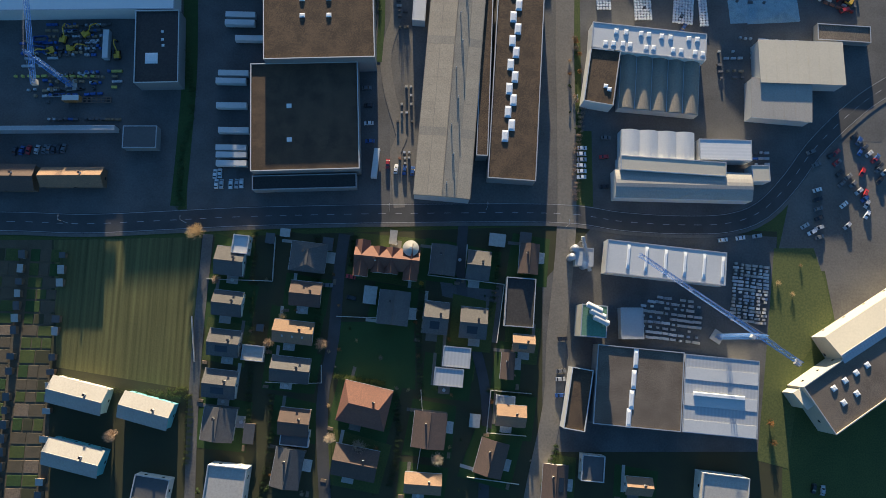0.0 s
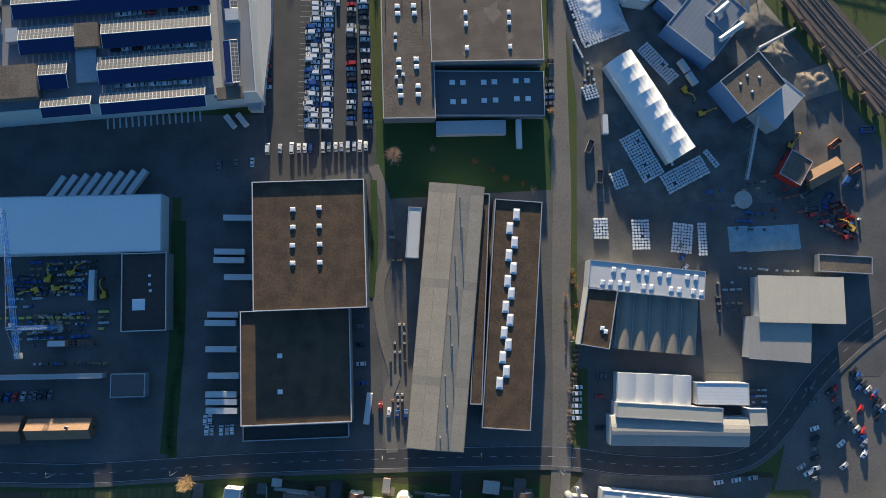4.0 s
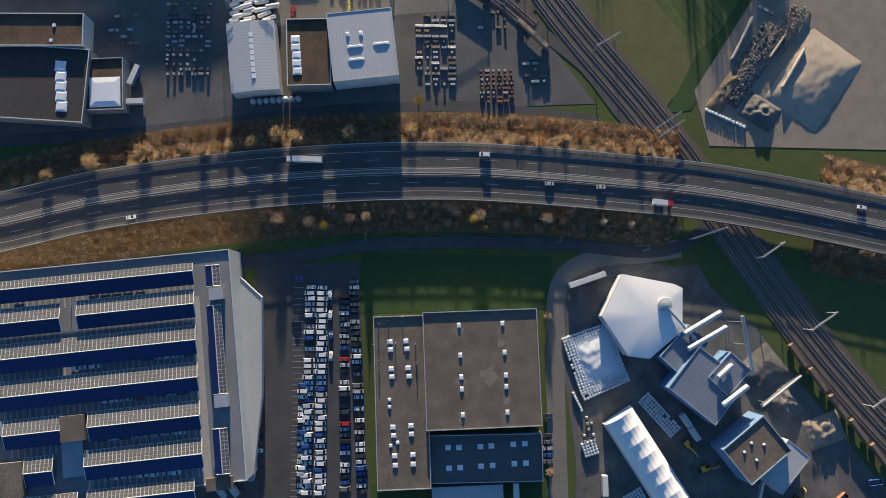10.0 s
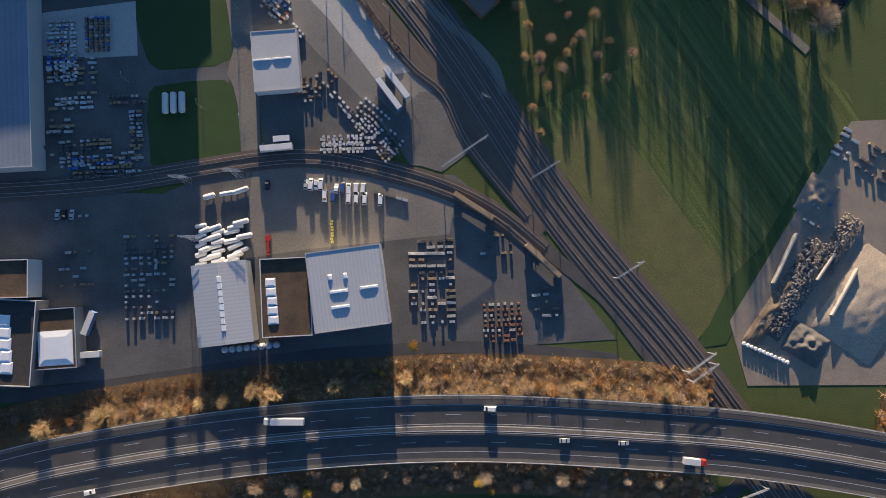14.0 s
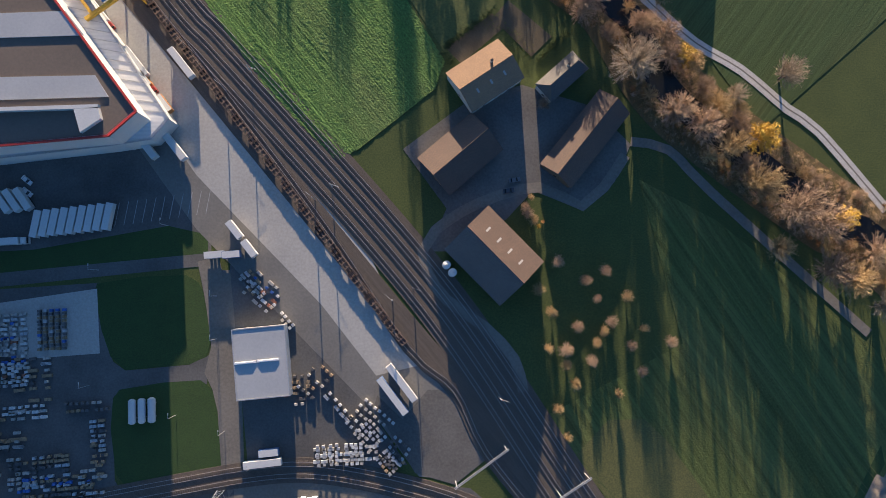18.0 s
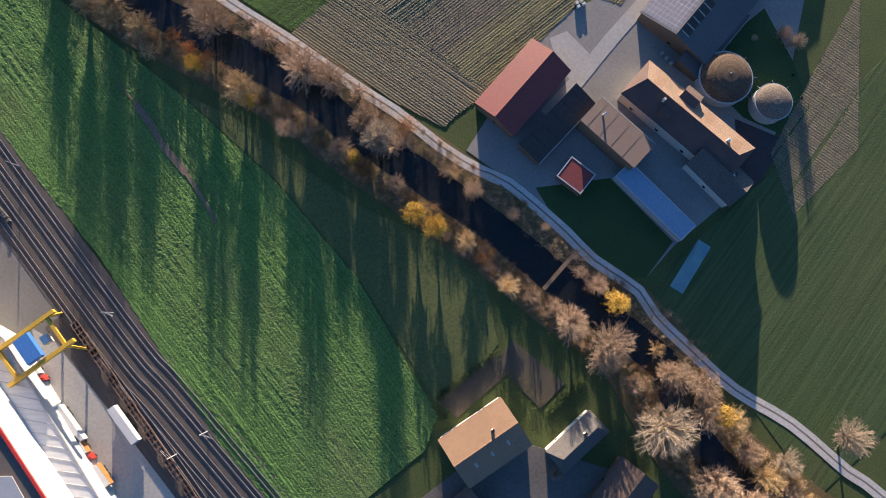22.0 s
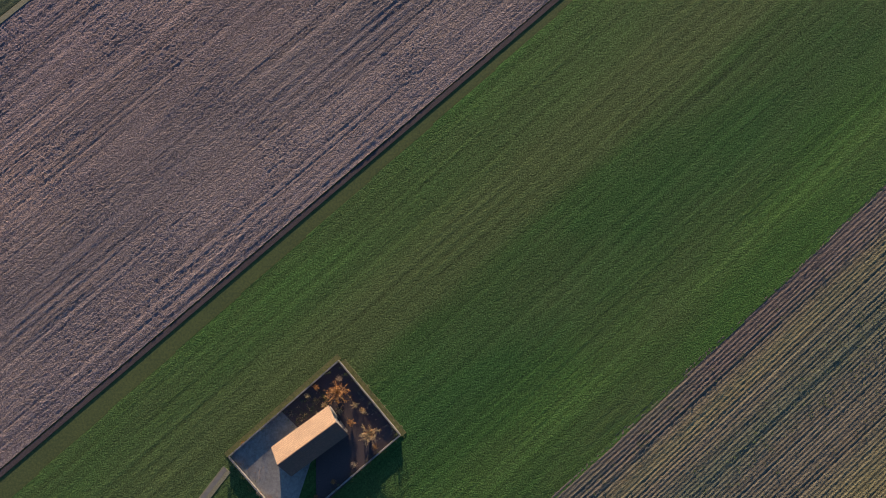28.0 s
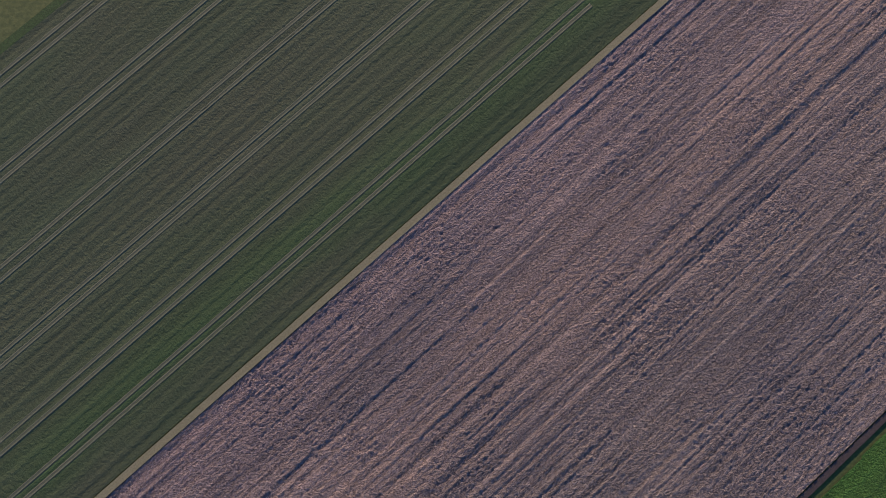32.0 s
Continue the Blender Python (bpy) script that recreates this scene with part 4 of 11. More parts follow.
# ---------------------------------------------------------------- vehicles
def car_paint(name, c):
    return surface("car_paint_" + name, c, tuple(v * 0.92 for v in c), 1, 0.3, 0, coat=0.6)


PAINTS = {"white": (0.7, 0.7, 0.7), "silver": (0.4, 0.41, 0.42), "black": (0.02, 0.02, 0.022), "grey": (0.13, 0.135, 0.14), "red": (0.38, 0.03, 0.03),
          "blue": (0.03, 0.08, 0.25), "yellow": (0.6, 0.42, 0.03), "dark": (0.045, 0.05, 0.06)}


def car_shape(l, w, h, van):
    hood = 0.12 if van else 0.26
    tail = 0.02 if van else 0.14
    s = Shape()
    x0, x1 = -l / 2, l / 2
    zb, zm = 0.28, h * (0.6 if not van else 0.55)
    pr = [(x0, zb), (x0 + 0.05, zm), (x0 + l * tail, zm + 0.04), (x0 + l * (tail + 0.1), h), (x1 - l * (hood + 0.17), h), (x1 - l * hood, zm + 0.02),
          (x1 - 0.12, zm - 0.12), (x1, zm - 0.3), (x1 - 0.02, zb)]
    n = len(pr)
    hw = w / 2
    ins = [0, 0.02, 0.06, 0.16, 0.16, 0.06, 0.06, 0.05, 0]
    s.put([(x, -hw + i, z) for (x, z), i in zip(pr, ins)] + [(x, hw - i, z) for (x, z), i in zip(pr, ins)],
          [tuple(range(n)), tuple(range(n, 2 * n))[::-1]] + [(i + n, (i + 1) % n + n, (i + 1) % n, i) for i in range(n)])
    return s, pr, hw


def make_car(colour, van=False):
    l, w, h = (5.2, 1.95, 2.3) if van else (4.3, 1.78, 1.45)
    s, pr, hw = car_shape(l, w, h, van)
    nm = "van" if van else "car"
    o = part(nm, s, car_paint(colour, PAINTS[colour]))
    o.location = (0, -1500, 0)
    tagged(o, f"parked {colour} {'delivery van' if van else 'passenger car'} with dark windows", nm, "parked cars")
    (xa, za), (xb, zb) = pr[4], pr[5]
    e = 0.02
    part("windscreen", Shape().slab((xb - 0.03, -hw + 0.16, zb + 0.03), (xb - 0.03, hw - 0.16, zb + 0.03), (xa + 0.06, hw - 0.24, za - 0.02), (xa + 0.06, -hw + 0.24, za - 0.02), -0.03), GLASS_DARK, o)
    (xa, za), (xb, zb) = pr[3], pr[2]
    part("rear_window", Shape().slab((xb + 0.02, hw - 0.16, zb + 0.02), (xb + 0.02, -hw + 0.16, zb + 0.02), (xa - 0.05, -hw + 0.24, za - 0.03), (xa - 0.05, hw - 0.24, za - 0.03), -0.03), GLASS_DARK, o)
    ax = Shape()
    for x in (-l * 0.31, l * 0.31):
        for y in (-1, 1):
            ax.rod((x, y * (hw - 0.2), 0.31), (x, y * (hw + 0.01), 0.31), 0.31, 10)
        ax.rod((x, -hw + 0.2, 0.31), (x, hw - 0.2, 0.31), 0.06, 5)
    ax.rod((-l * 0.31, 0, 0.31), (l * 0.31, 0, 0.31), 0.07, 5)
    part("running_gear", ax, RUBBER, o)
    return o


CARS = {}


def car(x, y, rot, colour=None, van=False, z=0.0):
    colour = colour or CHANCE.choice(["white", "silver", "black", "grey", "dark", "grey", "red", "blue", "black", "silver"])
    z = z + 0.12 if z > 1 else floor_at(x, y)
    key = (colour, van)
    if key not in CARS:
        CARS[key] = make_car(colour, van)
        CARS[key].matrix_basis = pose(x, y, z, 0, 0, rot)
        return CARS[key]
    return copy_thing(CARS[key], pose(x, y, z, 0, 0, rot))


def car_row(x, y, dx, dy, n, rot, fill=0.9, colours=None, van=0.0, z=0.0):
    """n bays from (x, y), dx and dy apart, filled by chance."""
    for k in range(n):
        if CHANCE.random() < fill:
            flip = 180 if CHANCE.random() < 0.4 else 0
            car(x + dx * k + CHANCE.uniform(-0.25, 0.25), y + dy * k, rot + flip + CHANCE.uniform(-2, 2), CHANCE.choice(colours) if colours else None, CHANCE.random() < van, z)


def make_trailer(box, cab, length=13.4):
    """A box semi-trailer; cab: the tractor's paint, or None."""
    o = root("semi_trailer" if not cab else "articulated_lorry", 0, -1500, 0, 0, "white box semi-trailer parked at the dock" if not cab else "articulated lorry with white box trailer", "lorry", "lorries and trailers")
    part("box", Shape().box(-length / 2, length / 2, -1.27, 1.27, 1.15, 3.95), box, o)
    part("roof_skin", Shape().box(-length / 2 + 0.1, length / 2 - 0.1, -1.2, 1.2, 3.95, 3.99), WHITE_SHEET, o)
    part("chassis", Shape().box(-length / 2 + 0.1, length / 2 - 0.2, -0.5, 0.5, 0.85, 1.14), DARK_METAL, o)
    bg = Shape()
    for k in range(3):
        x = -length / 2 + 1.6 + k * 1.35
        bg.rod((x, -1.25, 0.5), (x, -0.85, 0.5), 0.5, 10).rod((x, 0.85, 0.5), (x, 1.25, 0.5), 0.5, 10).rod((x, -0.85, 0.5), (x, 0.85, 0.5), 0.1, 5)
    part("bogie", bg, RUBBER, o)
    if cab:
        x0 = length / 2 + 0.5
        c = part("cab", Shape().box(x0, x0 + 2.2, -1.24, 1.24, 0.7, 3.4, 0.12, 0.06), cab, o)
        part("windscreen", Shape().slab((x0 + 2.17, -1.1, 2.0), (x0 + 2.17, 1.1, 2.0), (x0 + 2.1, 1.1, 3.1), (x0 + 2.1, -1.1, 3.1), -0.03), GLASS_DARK, c)
        part("deflector", Shape().box(x0 + 0.1, x0 + 1.4, -1.1, 1.1, 3.4, 3.85, 0.3, 0.1), cab, c)
        part("tractor_frame", Shape().box(x0 - 3.2, x0, -0.45, 0.45, 0.7, 1.0), DARK_METAL, o)
        for x in (x0 + 1.3, x0 - 2.2):
            part("axle", Shape().rod((x, -1.25, 0.5), (x, -0.85, 0.5), 0.5, 10).rod((x, 0.85, 0.5), (x, 1.25, 0.5), 0.5, 10).rod((x, -0.85, 0.5), (x, 0.85, 0.5), 0.1, 5), RUBBER, o)
    else:
        part("landing_leg", Shape().box(length / 2 - 3, length / 2 - 2.8, -0.8, 0.8, 0, 0.85), DARK_METAL, o)
    return o


TRUCKS = {}


def lorry(x, y, rot, cab=None, box="white", length=13.4, z=0.12):
    key = (cab, box, length)
    boxes = {"white": WHITE_SHEET, "orange": surface("orange_tarp", (0.45, 0.2, 0.06), None, 1, 0.6, 0.02), "grey": GREY_SHEET, "blue": surface("blue_tarp", (0.1, 0.18, 0.35), None, 1, 0.6, 0.02)}
    m = pose(x, y, z if z > 1 else floor_at(x, y), 0, 0, rot)
    if key not in TRUCKS:
        TRUCKS[key] = make_trailer(boxes[box], RED_PAINT if cab == "red" else WHITE_SHEET if cab else None, length)
        TRUCKS[key].matrix_basis = m
        if box == "orange":
            tagged(TRUCKS[key], "lorry body with an orange brown tarpaulin")
        if cab == "red":
            tagged(TRUCKS[key], "articulated lorry with red cab and white box")
        return TRUCKS[key]
    return copy_thing(TRUCKS[key], m)


# ---------------------------------------------------------------- yard goods
GOODS = {}


def goods_mat(kind):
    return {"white": WHITE_SHEET, "grey": CONCRETE, "wood": surface("sawn_wood", (0.32, 0.23, 0.14), (0.22, 0.16, 0.1), 2, 0.85, 0.03, vary=0.2),
            "dark": surface("dark_goods", (0.07, 0.07, 0.075), (0.12, 0.115, 0.11), 2, 0.7, 0.02, vary=0.3), "red": RED_PAINT, "blue": surface("blue_goods", (0.05, 0.13, 0.4), None, 2, 0.5, 0.02, vary=0.2),
            "steel": ZINC, "brick": surface("brick_goods", (0.3, 0.13, 0.08), None, 2, 0.85, 0.02, vary=0.15), "yellow": surface("yellow_goods", (0.55, 0.5, 0.12), None, 2, 0.6, 0.02)}[kind]


GOODS_TEXT = {"white": "foil wrapped white goods on a pallet", "grey": "stack of grey concrete blocks", "wood": "stack of sawn timber on bearers", "dark": "stack of dark steel goods",
              "red": "stack of red painted formwork panels", "blue": "stack of blue plastic crates", "steel": "stack of galvanised steel tubes", "brick": "pallet of red clay bricks",
              "yellow": "stack of pale yellow insulation packs"}


def goods(kind, x, y, rot=0.0, size=(1.2, 1.0, 1.2), z=0.1):
    key = (kind, size)
    z = floor_at(x, y)
    if key not in GOODS:
        l, w, h = size
        o = root("goods_stack", x, y, z, rot, GOODS_TEXT[kind] + " in the yard", "goods stack", "stacked goods")
        s = Shape()
        for k in (-1, 0, 1):
            s.box(-l / 2, l / 2, k * w * 0.4 - 0.05, k * w * 0.4 + 0.05, 0, 0.12)
        part("pallet", s, goods_mat("wood"), o)
        rnd = random.Random(len(GOODS))
        if kind in ("wood", "steel", "dark") and l > 2.5:
            s = Shape()
            n = max(2, int(w / 0.32))
            for j in range(max(1, int(h / 0.32))):
                for i in range(n):
                    e = rnd.uniform(-0.15, 0.15)
                    yy, zz = -w / 2 + (i + 0.5) * w / n, 0.13 + (j + 0.5) * 0.3
                    if kind == "wood":
                        s.box(-l / 2 + e, l / 2 + e, yy - w / n * 0.44, yy + w / n * 0.44, zz - 0.13, zz + 0.13)
                    else:
                        s.rod((-l / 2 + e, yy, zz), (l / 2 + e, yy, zz), min(0.14, w / n * 0.46), 6)
            part("load", s, goods_mat(kind), o)
        else:
            n = 3 if h > 0.8 else 2
            nx = max(1, int(l / 1.1))
            for i in range(nx):
                s = Shape()
                for j in range(n):
                    e = rnd.uniform(0, 0.04)
                    s.box(-l / 2 + i * l / nx + 0.03 + e, -l / 2 + (i + 1) * l / nx - 0.03, -w / 2 + e, w / 2 - 0.02, 0.13 + j * h / n, 0.13 + (j + 1) * h / n - 0.02, 0.02, 0.02)
                part("pack", s, goods_mat(kind), o)
        GOODS[key] = o
        return o
    return copy_thing(GOODS[key], pose(x, y, z, 0, 0, rot))


SIZES = [(1.2, 1.0, 1.2), (2.4, 1.1, 0.9), (3.6, 1.2, 1.0), (6.0, 1.3, 0.9)]


LOOSE = {}


def joined_goods(kind, p, rot, size):
    """Adds a stack to the joined rest of its field."""
    base = GOODS[(kind, size)]
    m = pose(p.x, p.y, floor_at(p.x, p.y), 0, 0, rot)
    for ob in base.children:
        mat = ob.data.materials[0]
        s = LOOSE.setdefault(mat.name, (mat, Shape()))[1]
        s.put([m @ v.co for v in ob.data.vertices], [tuple(f.vertices) for f in ob.data.polygons])


def lay_loose():
    for mat, s in LOOSE.values():
        tagged(part("stacked_goods", s, mat, None, "many stacks of goods lying close together in the yard"), kind="stuff", category="goods")
    LOOSE.clear()


def goods_field(x, y, w, d, rot, nx, ny, kinds, fill=0.75, turn=0.0, z=0.12):
    """Rows of goods on a yard of w by d round (x, y)."""
    m = pose(x, y, 0, 0, 0, rot)
    px, py = w / nx, d / ny
    sizes = [q for q in SIZES if q[0] < px * 1.05 or turn] or SIZES[:1]
    for j in range(ny):
        kind = CHANCE.choice(kinds)
        for i in range(nx):
            if CHANCE.random() < fill:
                if CHANCE.random() < 0.3:
                    kind = CHANCE.choice(kinds)
                p = m @ Vector(((i + 0.5) * px - w / 2 + CHANCE.uniform(-0.2, 0.2), (j + 0.5) * py - d / 2 + CHANCE.uniform(-0.15, 0.15), 0))
                size, r = CHANCE.choice(sizes), rot + turn + CHANCE.uniform(-3, 3)
                if (kind, size) in GOODS and CHANCE.random() < 0.95:
                    joined_goods(kind, p, r, size)
                else:
                    goods(kind, p.x, p.y, r, size, z)
    lay_loose()


def bale_heap(x, y, w, d, rot, label, rise=1.0, gap=1.5, z=0.1):
    """Rows of foil-wrapped bales, too many to count, on a rectangle."""
    z = floor_at(x, y)
    rnd = random.Random(int(x * 7 + y))
    s = Shape()
    for j in range(max(1, int(d / gap))):
        for i in range(max(1, int(w / gap))):
            if rnd.random() < 0.985:
                u, v = (i + 0.5) * gap - w / 2 + rnd.uniform(-0.1, 0.1), (j + 0.5) * gap - d / 2 + rnd.uniform(-0.1, 0.1)
                for k in range(1 + int(rise > 1 and rnd.random() < 0.6)):
                    s.tube(u, v, k * 1.15, k * 1.15 + 0.55, gap * 0.4, gap * 0.52, 8)
                    s.tube(u, v, k * 1.15 + 0.55, k * 1.15 + 1.15, gap * 0.52, gap * 0.34, 8)
    ob = part("bale_stack", s, BALE_FOIL, None, label)
    ob.matrix_basis = pose(x, y, z, 0, 0, rot)
    return tagged(ob, kind="stuff", category="bales")


BALE_FOIL = surface("bale_foil", (0.66, 0.68, 0.7), (0.52, 0.55, 0.58), 3, 0.4, 0.03)


def pole(x, y, h=9.0, arm=1.6, rot=0.0, z=0.0):
    z = floor_at(x, y)
    o = root("street_lamp", x, y, z, rot, "slim galvanised steel lamp post with one arm", "street lamp", "lamp posts")
    part("post", Shape().rod((0, 0, 0), (0, 0, h), 0.1, 6, 0.06), ZINC, o)
    part("arm", Shape().rod((0, 0, h), (arm, 0, h + 0.2), 0.05, 6), ZINC, o)
    part("lamp_head", Shape().box(arm - 0.1, arm + 0.7, -0.15, 0.15, h + 0.1, h + 0.25, 0.05, 0.04), GREY_SHEET, o)
    return o


def tank(x, y, r, h, mat, label, rot=0.0, lying=False, length=6.0, z=0.1, cone=0.6, top=None):
    z = z if z > 1 else floor_at(x, y)
    o = root("silo" if not lying else "tank", x, y, z, rot, label, "tank")
    if lying:
        s = Shape().rod((-length / 2, 0, r + 0.4), (length / 2, 0, r + 0.4), r, 16)
        part("shell", s, mat, o, smooth=False)
        for e in (-1, 1):
            part("end_cap", Shape().rod((e * length / 2, 0, r + 0.4), (e * (length / 2 + 0.35 * r), 0, r + 0.4), r * 0.98, 16, r * 0.5), mat, o)
        for e in (-0.6, 0.6):
            part("saddle", Shape().box(e * length / 2 - 0.15, e * length / 2 + 0.15, -r * 0.8, r * 0.8, 0, r * 0.6), CONCRETE, o)
    else:
        part("shell", Shape().tube(0, 0, 0, h, r, r, 24), mat, o)
        if cone > 2.0 and top:
            cap = Shape()
            for k in range(6):
                a0, a1 = k * 0.25, (k + 1) * 0.25
                cap.tube(0, 0, h + cone * math.sin(a0) + 0.01, h + cone * math.sin(a1), r * math.cos(a0) * 0.98, max(0.1, r * math.cos(a1) * 0.98), 32)
            part("cover", cap, top, o, smooth=False)
            part("rim", Shape().tube(0, 0, h - 0.05, h + 0.25, r * 1.03, r * 1.03, 32), ZINC, o)
            for k in range(4):
                a = k * 0.785
                part("cable", Shape().rod((-r * 1.2 * math.cos(a), -r * 1.2 * math.sin(a), h + 0.1), (0, 0, h + cone + 0.1), 0.05, 4).rod((0, 0, h + cone + 0.1), (r * 1.2 * math.cos(a), r * 1.2 * math.sin(a), h + 0.1), 0.05, 4), STEEL, o)
            return o
        part("top", Shape().tube(0, 0, h, h + cone, r * 1.02, r * 0.15, 24), top or mat, o)
        part("hatch", Shape().tube(0, 0, h + cone, h + cone + 0.3, r * 0.18, r * 0.18, 10), ZINC, o)
    return o


def lattice(s, p, q, w, n, r=0.07):
    """A square lattice beam from p to q."""
    p, q = Vector(p), Vector(q)
    d = (q - p).normalized()
    u = d.cross(Vector((0, 0, 1)))
    u = (u if u.length > 0.1 else Vector((1, 0, 0))).normalized() * w / 2
    v = d.cross(u).normalized() * w / 2
    cs = [u + v, u - v, -u - v, -u + v]
    for c in cs:
        s.rod(p + c, q + c, r * 1.5, 4)
    for i in range(n):
        a, b = p.lerp(q, i / n), p.lerp(q, (i + 1) / n)
        for j in range(4):
            k = (j + 1) % 4
            s.rod(a + cs[j], b + cs[k], r, 3)
            s.rod(a + cs[j], a + cs[k], r, 3)
    return s


def tower_crane(x, y, h, rot, jib, back, label, base=0.1):
    o = root("tower_crane", x, y, base, rot, label, "tower crane")
    part("foot", Shape().box(-2.5, 2.5, -2.5, 2.5, 0, 0.6), CONCRETE, o)
    part("mast", lattice(Shape(), (0, 0, 0.6), (0, 0, h), 1.6, int(h / 1.8)), BLUE_STEEL, o)
    part("jib", lattice(Shape(), (0.8, 0, h + 0.6), (jib, 0, h + 1.0), 1.4, int(jib / 1.8)), BLUE_STEEL, o)
    part("counter_jib", lattice(Shape(), (-0.8, 0, h + 0.6), (-back, 0, h + 0.6), 1.5, int(back / 1.8)), BLUE_STEEL, o)
    part("apex", lattice(Shape(), (0, 0, h + 1.2), (0, 0, h + 6), 0.9, 3), BLUE_STEEL, o)
    part("tie_bar", Shape().rod((0, 0, h + 6), (jib * 0.7, 0, h + 1.7), 0.08, 4), STEEL, o)
    part("tie_bar", Shape().rod((0, 0, h + 6), (-back * 0.9, 0, h + 1.4), 0.08, 4), STEEL, o)
    part("counterweight", Shape().box(-back, -back + 2.2, -1.2, 1.2, h - 1.2, h + 0.2), CONCRETE, o)
    part("cabin", Shape().box(0.9, 2.4, 0.9, 2.2, h - 1.6, h + 0.4), WHITE_SHEET, o)
    part("trolley", Shape().box(jib * 0.55, jib * 0.55 + 1.4, -0.7, 0.7, h - 0.4, h - 0.1), STEEL, o)
    return o


def catenary(x, y, rot, span, z=0.1, portal=False):
    """A railway mast with its arms across the tracks."""
    z = floor_at(x, y)
    o = root("catenary_mast", x, y, z, rot, "grey steel overhead line mast with brackets", "catenary mast", "overhead line masts")
    part("mast", Shape().box(-0.15, 0.15, -0.15, 0.15, 0, 8.2), ZINC, o)
    if portal:
        part("mast", Shape().box(span - 0.15, span + 0.15, -0.15, 0.15, 0, 8.2), ZINC, o)
        part("cross_beam", lattice(Shape(), (-0.8, 0, 8.0), (span + 0.8, 0, 8.0), 0.55, int(span / 1.1), 0.05), ZINC, o)
        for k in (0.3, 0.7):
            part("dropper", Shape().rod((span * k, 0, 7.7), (span * k + 1.2, 0, 5.9), 0.05, 4), ZINC, o)
    else:
        part("bracket", Shape().rod((0, 0, 7.4), (span, 0, 6.9), 0.06, 5), ZINC, o)
        part("bracket", Shape().rod((0, 0, 5.6), (span, 0, 6.2), 0.05, 5), ZINC, o)
        part("insulator", Shape().rod((0.4, 0, 7.35), (0.9, 0, 7.3), 0.12, 6), HULK, o)
    return o


def poly_hall(name, pts, h, wall, roof, label, rim=0.0, rimmat=None, base=0.0, category="building"):
    """A flat block over any outline."""
    o = root(name, 0, 0, base, 0, label, category)
    part("wall", Shape().prism(pts, 0, h), wall, o)
    k = 0.985
    cx, cy = sum(p[0] for p in pts) / len(pts), sum(p[1] for p in pts) / len(pts)
    part("roof", Shape().prism([(cx + (x - cx) * k, cy + (y - cy) * k) for x, y in pts], h, h + 0.12), roof, o)
    if rim:
        for p, q in zip(pts, pts[1:] + pts[:1]):
            part("coping", Shape().rod((*p, h + rim / 2), (*q, h + rim / 2), rim, 4), rimmat or ZINC, o)
    return o


def shells(name, x, y, w, d, rot, h, n, wall, roof, label, rise=1.6, across=False):
    """A hall under n parallel barrel shells."""
    o = root(name, x, y, 0, rot, label, "building")
    part("wall", Shape().box(-w / 2, w / 2, -d / 2, d / 2, 0, h), wall, o)
    step = w / n
    for i in range(n):
        s = Shape()
        k = 8
        xs = [-w / 2 + i * step + 0.15 + (step - 0.3) * j / k for j in range(k + 1)]
        zs = [h + 0.004 + rise * math.sin(math.pi * j / k) for j in range(k + 1)]
        n = k + 1
        vs = [(x, y, z) for z0 in (0, -0.1) for y in (-d / 2, d / 2) for x, z in zip(xs, [q + z0 for q in zs])]
        fs = [(a, a + 1, n + a + 1, n + a) for a in range(k)] + [(2 * n + a, 3 * n + a, 3 * n + a + 1, 2 * n + a + 1) for a in range(k)]
        fs += [(a, 2 * n + a, 2 * n + a + 1, a + 1) for a in range(k)] + [(n + a, n + a + 1, 3 * n + a + 1, 3 * n + a) for a in range(k)]
        s.put(vs, fs)
        part("shell", s, roof, o)
    return o


# same cells, base colour lightened to paint in the low sun's glare
SOLAR_LIT = surface("glare_solar_cells", (0.1, 0.098, 0.095), (0.08, 0.078, 0.075), 1, 0.45, 0.0, vary=0.1)
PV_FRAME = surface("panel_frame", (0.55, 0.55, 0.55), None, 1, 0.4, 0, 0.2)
# the frames again, coloured dark blue for the slope in shade
PV_FRAME_SHADED = surface("shaded_panel_frame", (0.1, 0.135, 0.27), None, 1, 0.4, 0)


